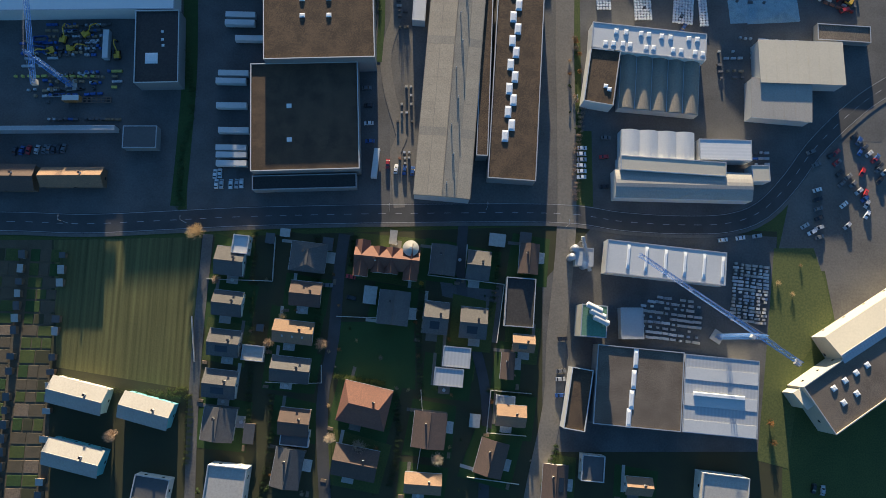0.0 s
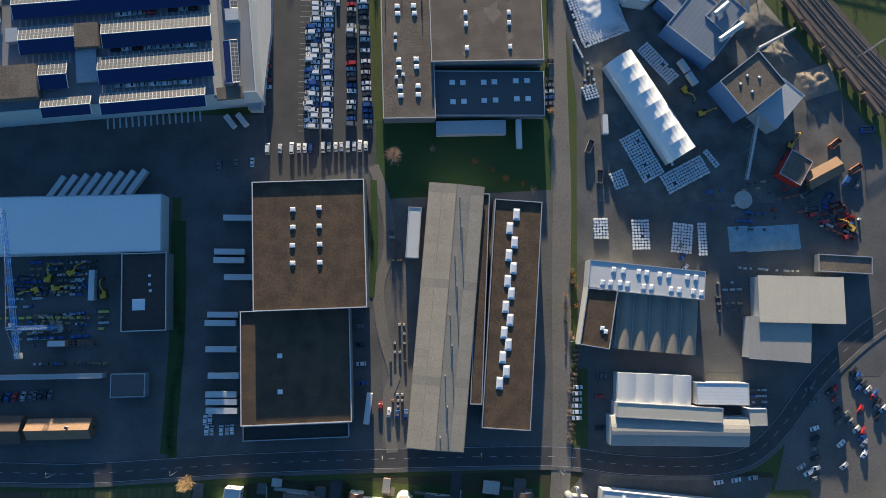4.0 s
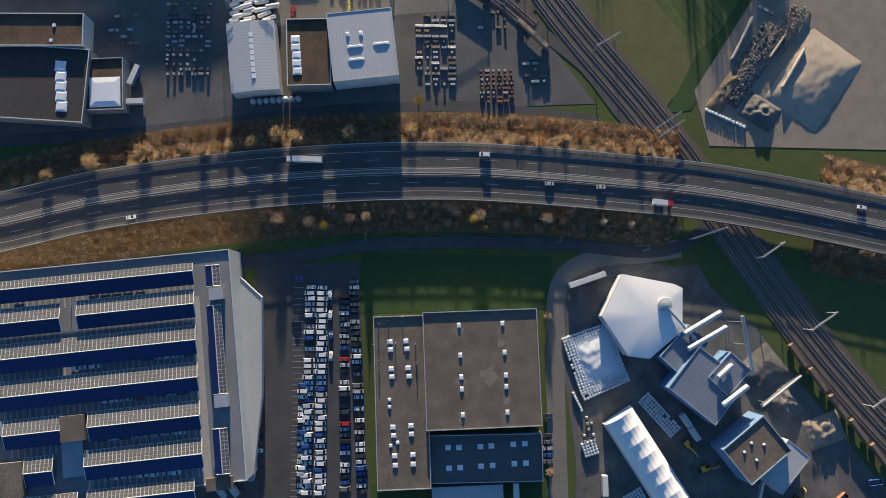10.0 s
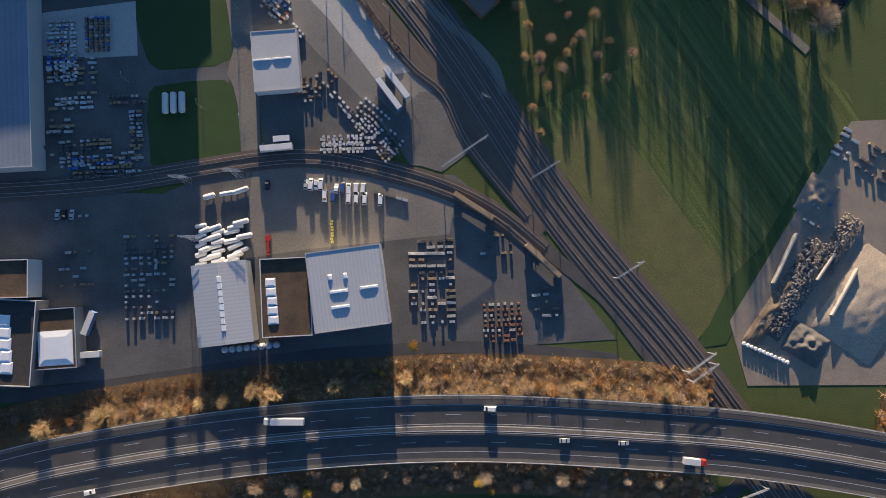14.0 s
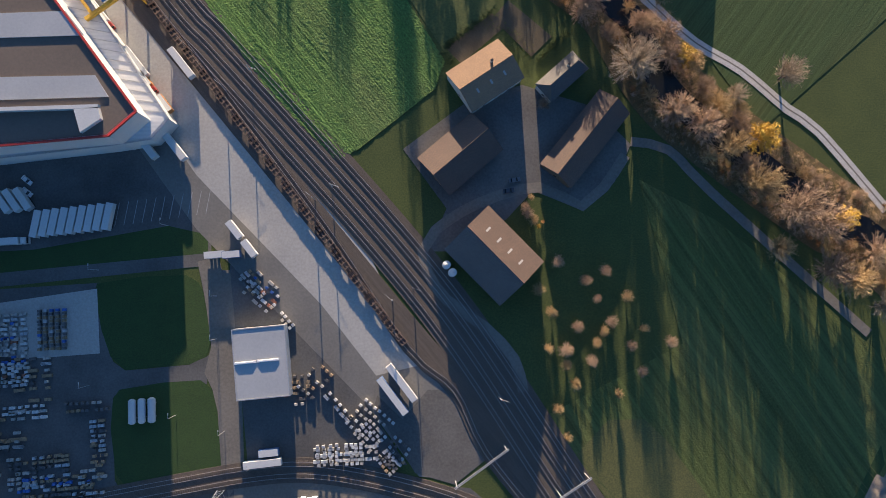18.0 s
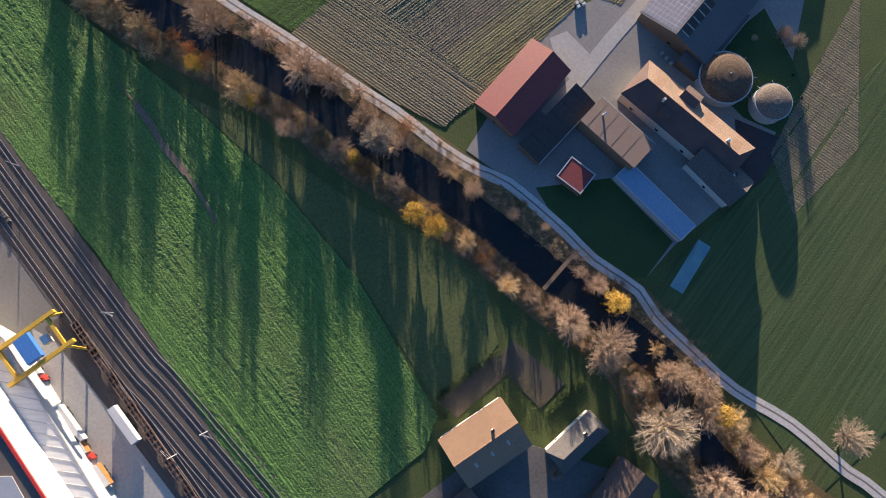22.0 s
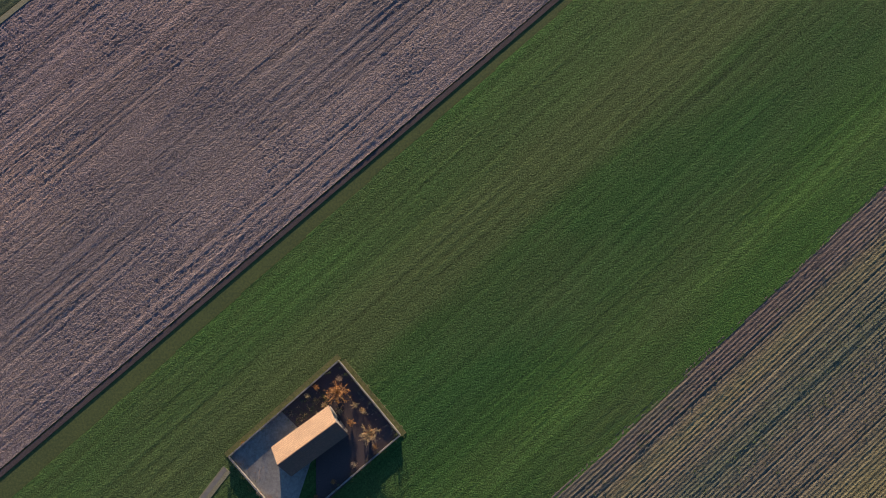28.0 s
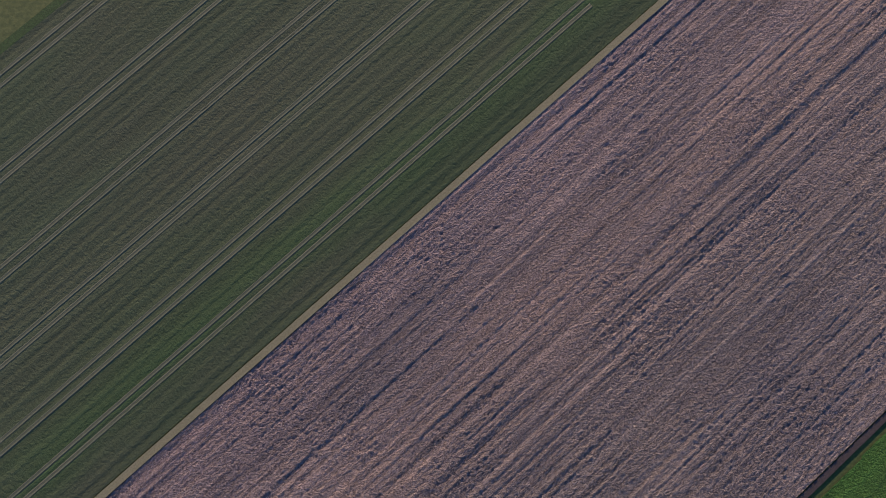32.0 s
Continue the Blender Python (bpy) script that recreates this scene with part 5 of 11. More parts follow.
def solar_roof(o, x, y, w, d, z0, z1, lit=6.2):
    """A carport roof of solar modules on posts: two slopes over w by d, ridge along x at z1, the sunny one lit metres wide."""
    b = root("solar_carport", x, y, 0, 0)
    b.parent = o
    drop = (z1 - z0) / (d / 2)
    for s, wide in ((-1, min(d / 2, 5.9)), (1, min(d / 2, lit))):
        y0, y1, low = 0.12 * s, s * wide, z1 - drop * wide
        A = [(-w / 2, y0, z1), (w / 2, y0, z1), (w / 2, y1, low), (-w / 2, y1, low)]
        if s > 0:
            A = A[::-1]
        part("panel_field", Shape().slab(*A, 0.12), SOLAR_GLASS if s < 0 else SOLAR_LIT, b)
        fr = Shape()
        nx, ny = max(1, round(w / 1.7)), max(1, round(wide / 1.7))
        for i in range(nx + 1):
            u = -w / 2 + w * i / nx
            fr.rod((u, y0, z1 + 0.03), (u, y1, low + 0.03), 0.14 if s > 0 else 0.09, 4)
        for j in range(ny + 1):
            v, zz = y0 + (y1 - y0) * j / ny, z1 + (low - z1) * j / ny + 0.03
            fr.rod((-w / 2, v, zz), (w / 2, v, zz), 0.14 if s > 0 else 0.09, 4)
        part("panel_frames", fr, PV_FRAME if s > 0 else PV_FRAME_SHADED, b)
        for e in (-w / 2, w / 2):
            part("gable_rail", Shape().rod((e, y1, low + 0.05), (e, 0, z1 + 0.05), 0.2, 5), WHITE_SHEET, b)
    part("ridge_rail", Shape().rod((-w / 2, 0, z1 + 0.05), (w / 2, 0, z1 + 0.05), 0.24, 6), WHITE_SHEET, b, "white ridge rail")
    if w > 18 and d > 8.5:
        tick = Shape()
        for i in range(int(w / 2.6)):
            u = -w / 2 + 1.3 + i * 2.6
            tick.box(u - 0.38, u + 0.38, -10.2, -5.2, 18.502, 18.53)
        tagged(part("bay_lines", tick, PAINT_WHITE, b, "white painted bay lines"), kind="stuff")
    for i in range(int(w / 7.5) + 1):
        u = -w / 2 + 0.4 + i * 7.5
        if u < w / 2:
            part("post", Shape().box(u - 0.12, u + 0.12, -0.12, 0.12, 18.5, z1 - 0.15), ZINC, b)
    return b


# ---------------------------------------------------------------- motorway and railway
def motorway(pts, z, gaps):
    """A dual carriageway on an embankment; gaps: where it runs on a bridge (first and last metre along x)."""
    o = root("motorway", 0, 0, 0, 0, "dual carriageway motorway with guard rails on an embankment", "motorway", kind="structure")
    part("deck", ribbon_shape(pts, [(13.6, z), (13.6, z - 1.0), (-13.6, z - 1.0), (-13.6, z)]), TARMAC_ROAD, o)
    part("median", ribbon_shape(pts, flat_profile(2.4, z + 0.05, 0, 0.3)), TRACKWAY, o, "pale gravel median strip")
    for s in (-1, 1):
        part("shoulder", ribbon_shape(pts, flat_profile(1.6, z + 0.03, s * 12.7, 0.3)), SHOULDER, o)
        part("guard_rail", ribbon_shape(pts, flat_profile(0.25, z + 0.8, s * 13.3, 0.35)), ZINC, o)
        part("median_rail", ribbon_shape(pts, flat_profile(0.25, z + 0.8, s * 0.9, 0.35)), ZINC, o)
        edge_line(o, pts, s * 1.75, z + 0.03, 0.25)
        edge_line(o, pts, s * 9.4, z + 0.03, 0.25)
        dashes(o, pts, s * 5.5, z + 0.03, 6, 12, 0.22)
        for run in gaps:
            part("abutment_wall", ribbon_shape(run, flat_profile(0.9, z - 1.0, s * 12.8, z - 0.9)), CONCRETE, o)
    return o


SHOULDER = surface("shoulder_asphalt", (0.15, 0.14, 0.125), (0.1, 0.095, 0.085), 1, 0.9, 0.02)
RAIL_TOP = surface("rail_steel", (0.46, 0.43, 0.4), (0.33, 0.29, 0.26), 2, 0.4, 0.0, 0.6)
SLEEPER = surface("sleeper_concrete", (0.165, 0.14, 0.12), (0.1, 0.085, 0.072), 2, 0.9, 0.02)


def railway(pts, shift, z, sleepers=True):
    o = root("railway_track", 0, 0, 0, 0, "railway track with brown rails on sleepers", "railway track", "railway tracks", "structure")
    for s in (-0.75, 0.75):
        part("rail", ribbon_shape(pts, flat_profile(0.16, z + 0.3, shift + s, 0.16), 5.0), RAIL_TOP, o)
    sl = Shape()
    k = 0
    for c, n in sides(curve(pts, 0.75)):
        d = Vector((n.y, -n.x))
        a = c + n * shift
        q = [a + n * 1.3 - d * 0.13, a - n * 1.3 - d * 0.13, a - n * 1.3 + d * 0.13, a + n * 1.3 + d * 0.13]
        sl.put([(p.x, p.y, z + 0.05) for p in q] + [(p.x, p.y, z - 0.05) for p in q], [(3, 2, 1, 0), (0, 1, 5, 4), (1, 2, 6, 5), (2, 3, 7, 6), (3, 0, 4, 7)])
    tagged(part("sleepers", sl, SLEEPER, o), kind="stuff")
    return o


def flat_wagon(x, y, rot, z=0.5, load=None, length=13.0):
    o = root("flat_wagon", x, y, z, rot, "empty brown flat railway wagon on the siding" if not load else "railway wagon with a brown load", "railway wagon", "railway wagons")
    s = Shape()
    for k in (-1, 1):
        s.box(-length / 2, length / 2, k * 1.2 - 0.14, k * 1.2 + 0.14, 0.55, 0.85)
    s.box(-length / 2, length / 2, -0.2, 0.2, 0.5, 0.8)
    for i in range(7):
        u = -length / 2 + 0.3 + i * (length - 0.6) / 6
        s.box(u - 0.22, u + 0.22, -1.25, 1.25, 0.82, 0.95)
    part("frame", s, surface("wagon_rust", (0.2, 0.13, 0.09), (0.12, 0.085, 0.065), 2, 0.8, 0.02), o)
    for u in (-length / 2 + 1.8, length / 2 - 1.8):
        part("bogie", Shape().box(u - 1.3, u + 1.3, -1.0, 1.0, -0.4, 0.5), DARK_METAL, o)
    if load:
        part("load", Shape().box(-length / 2 + 0.3, length / 2 - 0.3, -1.2, 1.2, 0.95, 2.6, 0.1, 0.25), load, o)
    return o


def ploughed(name, pts, z, rot, pitch, amp, material, label, cell=0.3, clod=0.07, lanes=0.0, aspect=2.0, ridge=0.0):
    """A field with real furrows and clods, cut to the outline pts. rot: the furrows' direction in degrees."""
    c, s = math.cos(radians(rot)), math.sin(radians(rot))
    q = [(x * c + y * s, -x * s + y * c) for x, y in pts]
    u0, u1 = min(a for a, b in q), max(a for a, b in q)
    v0, v1 = min(b for a, b in q), max(b for a, b in q)
    nu, nv = int((u1 - u0) / (cell * aspect)) + 1, int((v1 - v0) / cell) + 1
    rng = np.random.default_rng(int(abs(u0) * 10))
    U, V = np.meshgrid(u0 + np.arange(nu) * cell * aspect, v0 + np.arange(nv) * cell, indexing="ij")

    def soft(n, m, kx, ky):
        g = rng.random((n // kx + 3, m // ky + 3))
        a, b = np.arange(n) / kx, np.arange(m) / ky
        i, j = a.astype(int), b.astype(int)
        fa, fb = (a - i)[:, None], (b - j)[None]
        return (g[i][:, j] * (1 - fa) + g[i + 1][:, j] * fa) * (1 - fb) + (g[i][:, j + 1] * (1 - fa) + g[i + 1][:, j + 1] * fa) * fb

    wob = (soft(nu, nv, 90, 9) - 0.5) * 0.25 * pitch
    Z = amp * (0.3 + 1.3 * soft(nu, nv, 170, 4)) * np.sin(2 * np.pi * (V + wob) / pitch) + amp * 0.8 * (soft(nu, nv, 140, 2) - 0.5) * 2 + clod * (rng.random(U.shape) - 0.5) * 2 * (0.4 + soft(nu, nv, 25, 25)) + (soft(nu, nv, 4, 3) - 0.5) * amp
    if ridge:
        k = max(1, int(14 / (cell * aspect)))
        Z += ridge * (soft(nu, nv, k * 2, 3) + soft(nu, nv, k * 5, 5) + soft(nu, nv, k * 5, 2) - 1.5) * (0.5 + 1.3 * soft(nu, nv, k * 2, 40))
    if lanes:
        for off in (-0.9, 0.9):
            d = np.abs(((V + off) % lanes) - lanes / 2)
            Z -= np.where(d < 0.3, amp * 4, 0) - np.where((d > 0.3) & (d < 0.7), amp * 2.5, 0)
    X, Y = U * c - V * s, U * s + V * c
    inside = np.zeros(U.shape, bool)
    n = len(q)
    for i in range(n):
        (a0, b0), (a1, b1) = q[i], q[(i + 1) % n]
        if b0 != b1:
            inside ^= ((b0 > V) != (b1 > V)) & (U < (a1 - a0) * (V - b0) / (b1 - b0) + a0)
    idx = np.arange(nu * nv).reshape(nu, nv)
    ok = inside[:-1, :-1] & inside[1:, 1:] & inside[1:, :-1] & inside[:-1, 1:]
    f = np.stack([idx[:-1, :-1][ok], idx[1:, :-1][ok], idx[1:, 1:][ok], idx[:-1, 1:][ok]], 1)
    used = np.zeros(nu * nv, bool)
    used[f.ravel()] = True
    remap = np.cumsum(used) - 1
    co = np.stack([X.ravel(), Y.ravel(), Z.ravel() + z], 1)[used].astype(np.float32)
    f = remap[f].astype(np.int32)
    ground_sheet(pts, z)
    me = bpy.data.meshes.new(name)
    me.vertices.add(len(co))
    me.vertices.foreach_set("co", co.ravel())
    me.loops.add(f.size)
    me.loops.foreach_set("vertex_index", f.ravel())
    me.polygons.add(len(f))
    me.polygons.foreach_set("loop_start", np.arange(0, f.size, 4, dtype=np.int32))
    me.polygons.foreach_set("use_smooth", np.ones(len(f), bool))
    me.update(calc_edges=True)
    me.materials.append(material)
    ob = new(name, me)
    return tagged(ob, label, "field", kind="structure")


def scrub(name, pts, shift, half, count, mat, label, height, size=0.3, spray=60, seed=1, lump=1.7):
    """A tangle of low scrub in a band along pts, one mesh."""
    rnd = random.Random(seed)
    ln = sides(curve(pts, 2.0))
    s = Shape()
    for k in range(count):
        c, n = rnd.choice(ln)
        o = shift + rnd.uniform(-half, half)
        p = Vector((c.x + n.x * o + rnd.uniform(-1, 1), c.y + n.y * o, height(o) if callable(height) else height))
        r, h = lump * rnd.uniform(0.5, 1.3), lump * rnd.uniform(0.6, 1.9)
        for j in range(spray):
            q = p + Vector((rnd.gauss(0, 0.45) * r, rnd.gauss(0, 0.45) * r, abs(rnd.gauss(0.4, 0.35)) * h))
            u = Vector((rnd.gauss(0, 0.6), rnd.gauss(0, 0.6), rnd.gauss(0, 0.8))).normalized() * size * rnd.uniform(0.6, 1.6)
            w = u.orthogonal().normalized() * size * rnd.uniform(0.08, 0.32)
            s.put([q - u, q + w, q + u, q - w], [(0, 1, 2, 3)])
    return tagged(part(name, s, mat, None, label), kind="stuff", category="scrub")


def mound(x, y, w, d, rot, h, mat, label, seed=3, rough=0.5, z=0.1):
    """A heap of loose material."""
    z = floor_at(x, y)
    s = Shape()
    n = 26
    noise_at = lambda a, b: noise.noise(Vector((a * 0.35 + seed * 9.1, b * 0.35, seed)))
    vs = []
    for i in range(n + 1):
        for j in range(n + 1):
            u, v = i / n * 2 - 1, j / n * 2 - 1
            k = max(0, 1 - max(abs(u), abs(v)) ** 3) * (0.55 + 0.45 * (1 - u * u) * (1 - v * v))
            vs.append((u * w / 2, v * d / 2, k * h * (0.8 + rough * noise_at(u * w / 2, v * d / 2)) + (rough * 0.1 * h * noise_at(u * w * 2, v * d * 2) if k > 0 else 0) - (0.05 if k == 0 else 0)))
    s.put(vs, [(i * (n + 1) + j, (i + 1) * (n + 1) + j, (i + 1) * (n + 1) + j + 1, i * (n + 1) + j + 1) for i in range(n) for j in range(n)])
    ob = part("mound", s, mat, None, label, smooth=True)
    ob.matrix_basis = pose(x, y, z, 0, 0, rot)
    return tagged(ob, category="heap")


def rubble_bed(x, y, w, d, rot, count, label, seed):
    """Loose broken stones on a rectangle, too many to count."""
    rnd = random.Random(seed)
    s = Shape()
    for k in range(count):
        u, v, r = rnd.uniform(-w / 2, w / 2), rnd.uniform(-d / 2, d / 2), rnd.uniform(0.25, 0.8)
        top = 1.6 * max(0.0, 1 - (2 * u / w) ** 2)
        c = [(u + r * rnd.uniform(0.6, 1.1) * math.cos(a * 1.2566), v + r * rnd.uniform(0.6, 1.1) * math.sin(a * 1.2566)) for a in range(5)]
        e = rnd.uniform(0.3, 0.8) * r
        s.put([(p, q, top - 0.2) for p, q in c] + [(u + (p - u) * 0.6, v + (q - v) * 0.6, top + e) for p, q in c],
              [tuple(range(5))[::-1], tuple(range(5, 10))] + [(i, (i + 1) % 5, 5 + (i + 1) % 5, 5 + i) for i in range(5)])
    ob = part("rubble", s, STONES, None, label)
    ob.matrix_basis = pose(x, y, floor_at(x, y), 0, 0, rot)
    return tagged(ob, kind="stuff", category="rubble")


STONES = surface("broken_stone", (0.34, 0.3, 0.25), (0.16, 0.14, 0.12), 2, 0.9, 0.05)


def gantry(x, y, rot, span, h, label, z=0.1):
    z = floor_at(x, y)
    o = root("gantry_crane", x, y, z, rot, label, "gantry crane")
    for v in (-5.5, 5.5):
        part("girder", Shape().box(-span / 2 - 3, span / 2 + 3, v - 0.6, v + 0.6, h - 1.6, h), YELLOW_STEEL, o)
        for u in (-span / 2, span / 2):
            part("leg", Shape().rod((u, v, h - 1.5), (u, v * 1.3, 0.6), 0.45, 6), YELLOW_STEEL, o)
    for u in (-span / 2, span / 2):
        part("end_tie", Shape().box(u - 0.5, u + 0.5, -4.9, 4.9, h - 1.4, h - 0.4), YELLOW_STEEL, o)
        part("bogie", Shape().box(u - 0.6, u + 0.6, -8.2, 8.2, 0.1, 0.9), DARK_METAL, o)
    part("trolley", Shape().box(-3, 2.5, -4.4, 4.4, h, h + 1.6, 0.3, 0.3), BLUE_STEEL, o, "blue crane trolley")
    part("cabin", Shape().box(3.2, 5.4, -1.4, 1.4, h - 3.6, h - 1.0), WHITE_SHEET, o)
    return o


def fence_wall(name, pts, z, h, w, mat, label):
    return tagged(part(name, ribbon_shape(pts, flat_profile(w, z + h, 0, h), 8.0), mat, None, label), category=name.replace("_", " "))


def bays(pts, n, depth, rot, material=None, name="bay_lines"):
    """Painted bay lines: n of them between the two points."""
    (x0, y0), (x1, y1) = pts
    s = Shape()
    for k in range(n + 1):
        x, y = x0 + (x1 - x0) * k / n, y0 + (y1 - y0) * k / n
        d = Vector((math.cos(radians(rot)), math.sin(radians(rot))))
        q = Vector((-d.y, d.x)) * 0.09
        a, b = Vector((x, y)) - d * depth / 2, Vector((x, y)) + d * depth / 2
        s.put([(*(a - q), 0.5), (*(b - q), 0.5), (*(b + q), 0.5), (*(a + q), 0.5)], [(0, 1, 2, 3)])
    s.v = [(x, y, floor_at(x, y) + 0.012) for x, y, z in s.v]
    return tagged(part(name, s, material or PAINT_WHITE, None, "painted parking bay lines on asphalt"), kind="structure", category="road marking")



PLOT = [0]


def garden(x, y, w, d, rot):
    """A plot round a house: lawn, terrace and path."""
    PLOT[0] += 1
    rnd = random.Random(PLOT[0])
    o = root("garden", x, y, floor_at(x, y) + 0.004 + 0.003 * (PLOT[0] % 12), rot, "small garden plot with lawn, terrace and path", "garden", kind="structure")
    ex, ey = w / 2 + rnd.uniform(2.5, 5), d / 2 + rnd.uniform(3, 6)
    part("lawn", Shape().prism([(-ex, -ey), (ex * 0.9, -ey), (ex, ey * 0.8), (-ex, ey)], -0.2, 0.03), rnd.choice([LAWN, LAWN, GRASS, TOWN_EARTH]), o)
    u = rnd.choice([-1, 1])
    part("terrace", Shape().box(u * w * 0.1 - 2.5, u * w * 0.1 + 2.5, -d / 2 - 3.2, -d / 2 + 0.5, -0.1, 0.1), rnd.choice([CONCRETE, TRACKWAY, GRAVEL_PATH]), o)
    part("path", Shape().box(u * ex * 0.6 - 0.7, u * ex * 0.6 + 0.7, -d / 2, ey, -0.1, 0.07), rnd.choice([CONCRETE, TRACKWAY, ASPHALT_OLD]), o)
    if rnd.random() < 0.5:
        part("planter", Shape().box(-ex + 0.5, -ex + 3, -ey + 0.4, -ey + 1.8, 0, 0.35, 0.1, 0.1), EARTH, o)
    if rnd.random() < 0.5:
        part("table", Shape().tube(u * w * 0.1, -d / 2 - 1.6, 0.1, 0.85, 0.7, 0.75, 10), WHITE_SHEET, o)
    return o


def conveyor(x0, y0, z0, x1, y1, z1):
    """An inclined belt conveyor on legs."""
    o = root("belt_conveyor", 0, 0, 0, 0, "inclined grey steel belt conveyor on legs", "conveyor", "belt conveyors")
    part("truss", lattice(Shape(), (x0, y0, z0), (x1, y1, z1), 1.3, 14, 0.06), ZINC, o)
    part("belt", Shape().rod((x0, y0, z0 + 0.7), (x1, y1, z1 + 0.7), 0.45, 6), GREY_SHEET, o)
    for k in (0.1, 0.5, 0.9):
        x, y, z = x0 + (x1 - x0) * k, y0 + (y1 - y0) * k, z0 + (z1 - z0) * k
        part("leg", Shape().rod((x, y, 0), (x, y, z - 0.5), 0.15, 5), ZINC, o)
    return o

def allotments(x0, x1, y0, y1):
    """Two columns of garden plots with dug beds, paths and sheds."""
    rnd = random.Random(31)
    beds = root("allotment_beds", 0, 0, 0, 0, "rows of brown dug allotment beds", "garden beds")
    half = (x1 - x0) / 2
    y = y0
    k = 0
    while y < y1 - 4:
        d = rnd.uniform(4.5, 6.5)
        for c in (0, 1):
            a = x0 + c * half + 0.6
            n = rnd.choice([2, 2, 3])
            for i in range(n):
                u0, u1 = a + (half - 4.2) * i / n, a + (half - 4.2) * (i + 1) / n - 0.4
                k += 1
                g = floor_at(u0, y) 
                part("bed", Shape().box(u0, u1, y + 0.3, y + d - 0.5, g - 0.02, g + 0.12 + 0.004 * (k % 12), 0.1, 0.1), rnd.choice([EARTH, ALLOTMENT, ALLOTMENT, GRASS, LAWN, TOWN_EARTH]), beds)
            if rnd.random() < 0.75:
                garden_shed(a + half - 2.6, y + d * 0.5, rnd.uniform(2, 3), rnd.uniform(2, 3.4), rnd.uniform(-4, 4))
        y += d
# ---------------------------------------------------------------- ground, roads, fields
patch("ground", [(-2600, -2600), (2600, -2600), (2600, 3000), (-2600, 3000)], 0.0, GRASS, "wide rough grass land", thick=1.0)
patch("town_ground", [(-243.7, 44.7), (-95.1, 51.4), (60.7, 60.9), (161.0, 61.2), (158.7, -40.1), (154.0, -115.1), (-220.8, -118.2)], 0.023, TOWN_EARTH, "dark garden earth and lawns between the houses")
patch("field", [(-159.3, 48.3), (-96.0, 51.4), (-96.3, -14.2), (-152.6, -6.0)], 0.026, FIELD_STUBBLE, "mown stubble field with fine drill rows")
patch("yard", [(-263.1, 182.7), (-112.8, 189.5), (-106.8, 61.1), (-245.1, 54.6)], 0.029, ASPHALT, "dark asphalt yard of a building firm")
patch("yard", [(-109.3, 195.3), (-18.5, 199.5), (-2.6, 65.5), (-103.1, 61.2)], 0.032, ASPHALT, "dark asphalt truck yard round a warehouse")
patch("yard", [(-18.5, 199.5), (64.8, 203.3), (64.5, 67.5), (-13.9, 65.2)], 0.035, ASPHALT_OLD, "worn asphalt yard between factory halls")
patch("yard", [(75.7, 198.0), (221.8, 210.4), (215.4, 118.9), (180.1, 101.4), (163.0, 77.0), (141.8, 67.2), (77.3, 66.6)], 0.038, ASPHALT, "dark asphalt factory yard")
patch("car_park", [(168.4, 79.8), (193.7, 107.3), (215.6, 121.7), (266.1, 134.6), (271.2, 46.2), (208.8, 24.2), (185.8, 18.7), (182.1, 43.8), (158.9, 43.2)], 0.041, ASPHALT_OLD, "grey asphalt car park")
patch("yard", [(77.3, 61.4), (160.9, 58.7), (149.0, -35.5), (54.6, -37.2), (54.4, 35.4)], 0.044, ASPHALT, "dark asphalt yard of a precast works")
patch("lawn", [(159.3, 53.5), (177.5, 54.0), (181.8, 38.7), (184.8, 23.6), (169.7, 3.4), (162.9, -30.5), (161.1, -42.4), (147.6, -39.1), (153.2, 3.1)], 0.047, MEADOW, "sunlit rough lawn beside offices")
patch("court", [(8.9, 36.0), (36.9, 34.0), (34.4, 8.5), (13.7, 10.0)], 0.05, ASPHALT, "asphalt court between four houses")
patch("lawn", [(-34.3, 15.9), (-1.2, 16.7), (-0.4, -12.3), (-35.6, -8.2)], 0.053, LAWN, "dark green lawn between gardens")
patch("allotment_ground", [(-243.9, 46.0), (-160.0, 48.3), (-150.2, -63.3), (-228.3, -64.5)], 0.056, ALLOTMENT, "brown allotment beds")
STREET = [(-244.8, 53.3), (-182.9, 55.9), (-146.6, 55.9), (-110.2, 58.5), (-73.5, 61.3), (-11.4, 64.4), (60.7, 66.6), (90.0, 63.8), (115.7, 63.0), (139.0, 64.5), (154.8, 70.9), (168.6, 85.0), (179.9, 100.0), (196.9, 116.9), (216.2, 131.3), (253.7, 150.9)]
patch("car_park", [(-77.3, 314.8), (-30.5, 316.4), (-21.3, 196.6), (-68.3, 182.6), (-77.6, 214.8)], 0.059, TARMAC_ROAD, "asphalt parking lot with rows of parked cars")
patch("yard", [(-291.8, 206.9), (-72.6, 217.5), (-68.3, 182.6), (-103.7, 178.0), (-287.6, 171.6)], 0.062, ASPHALT, "dark asphalt lorry yard")
patch("lawn", [(-21.9, 216.1), (59.4, 228.8), (59.6, 186.7), (-16.9, 179.9), (-21.2, 195.3)], 0.065, LAWN, "shaded lawn strip with shrubs")
patch("lawn", [(-29.6, 320.7), (59.7, 321.2), (59.7, 297.0), (-28.9, 292.8)], 0.068, LAWN, "mown grass plot behind the lane")
patch("yard", [(62.4, 315.8), (82.6, 321.6), (124.7, 317.1), (155.5, 290.6), (217.3, 214.9), (249.7, 153.8), (212.1, 104.6), (72.2, 105.4), (71.4, 229.1), (62.3, 289.1)], 0.071, ASPHALT, "dark yard of a recycling works")
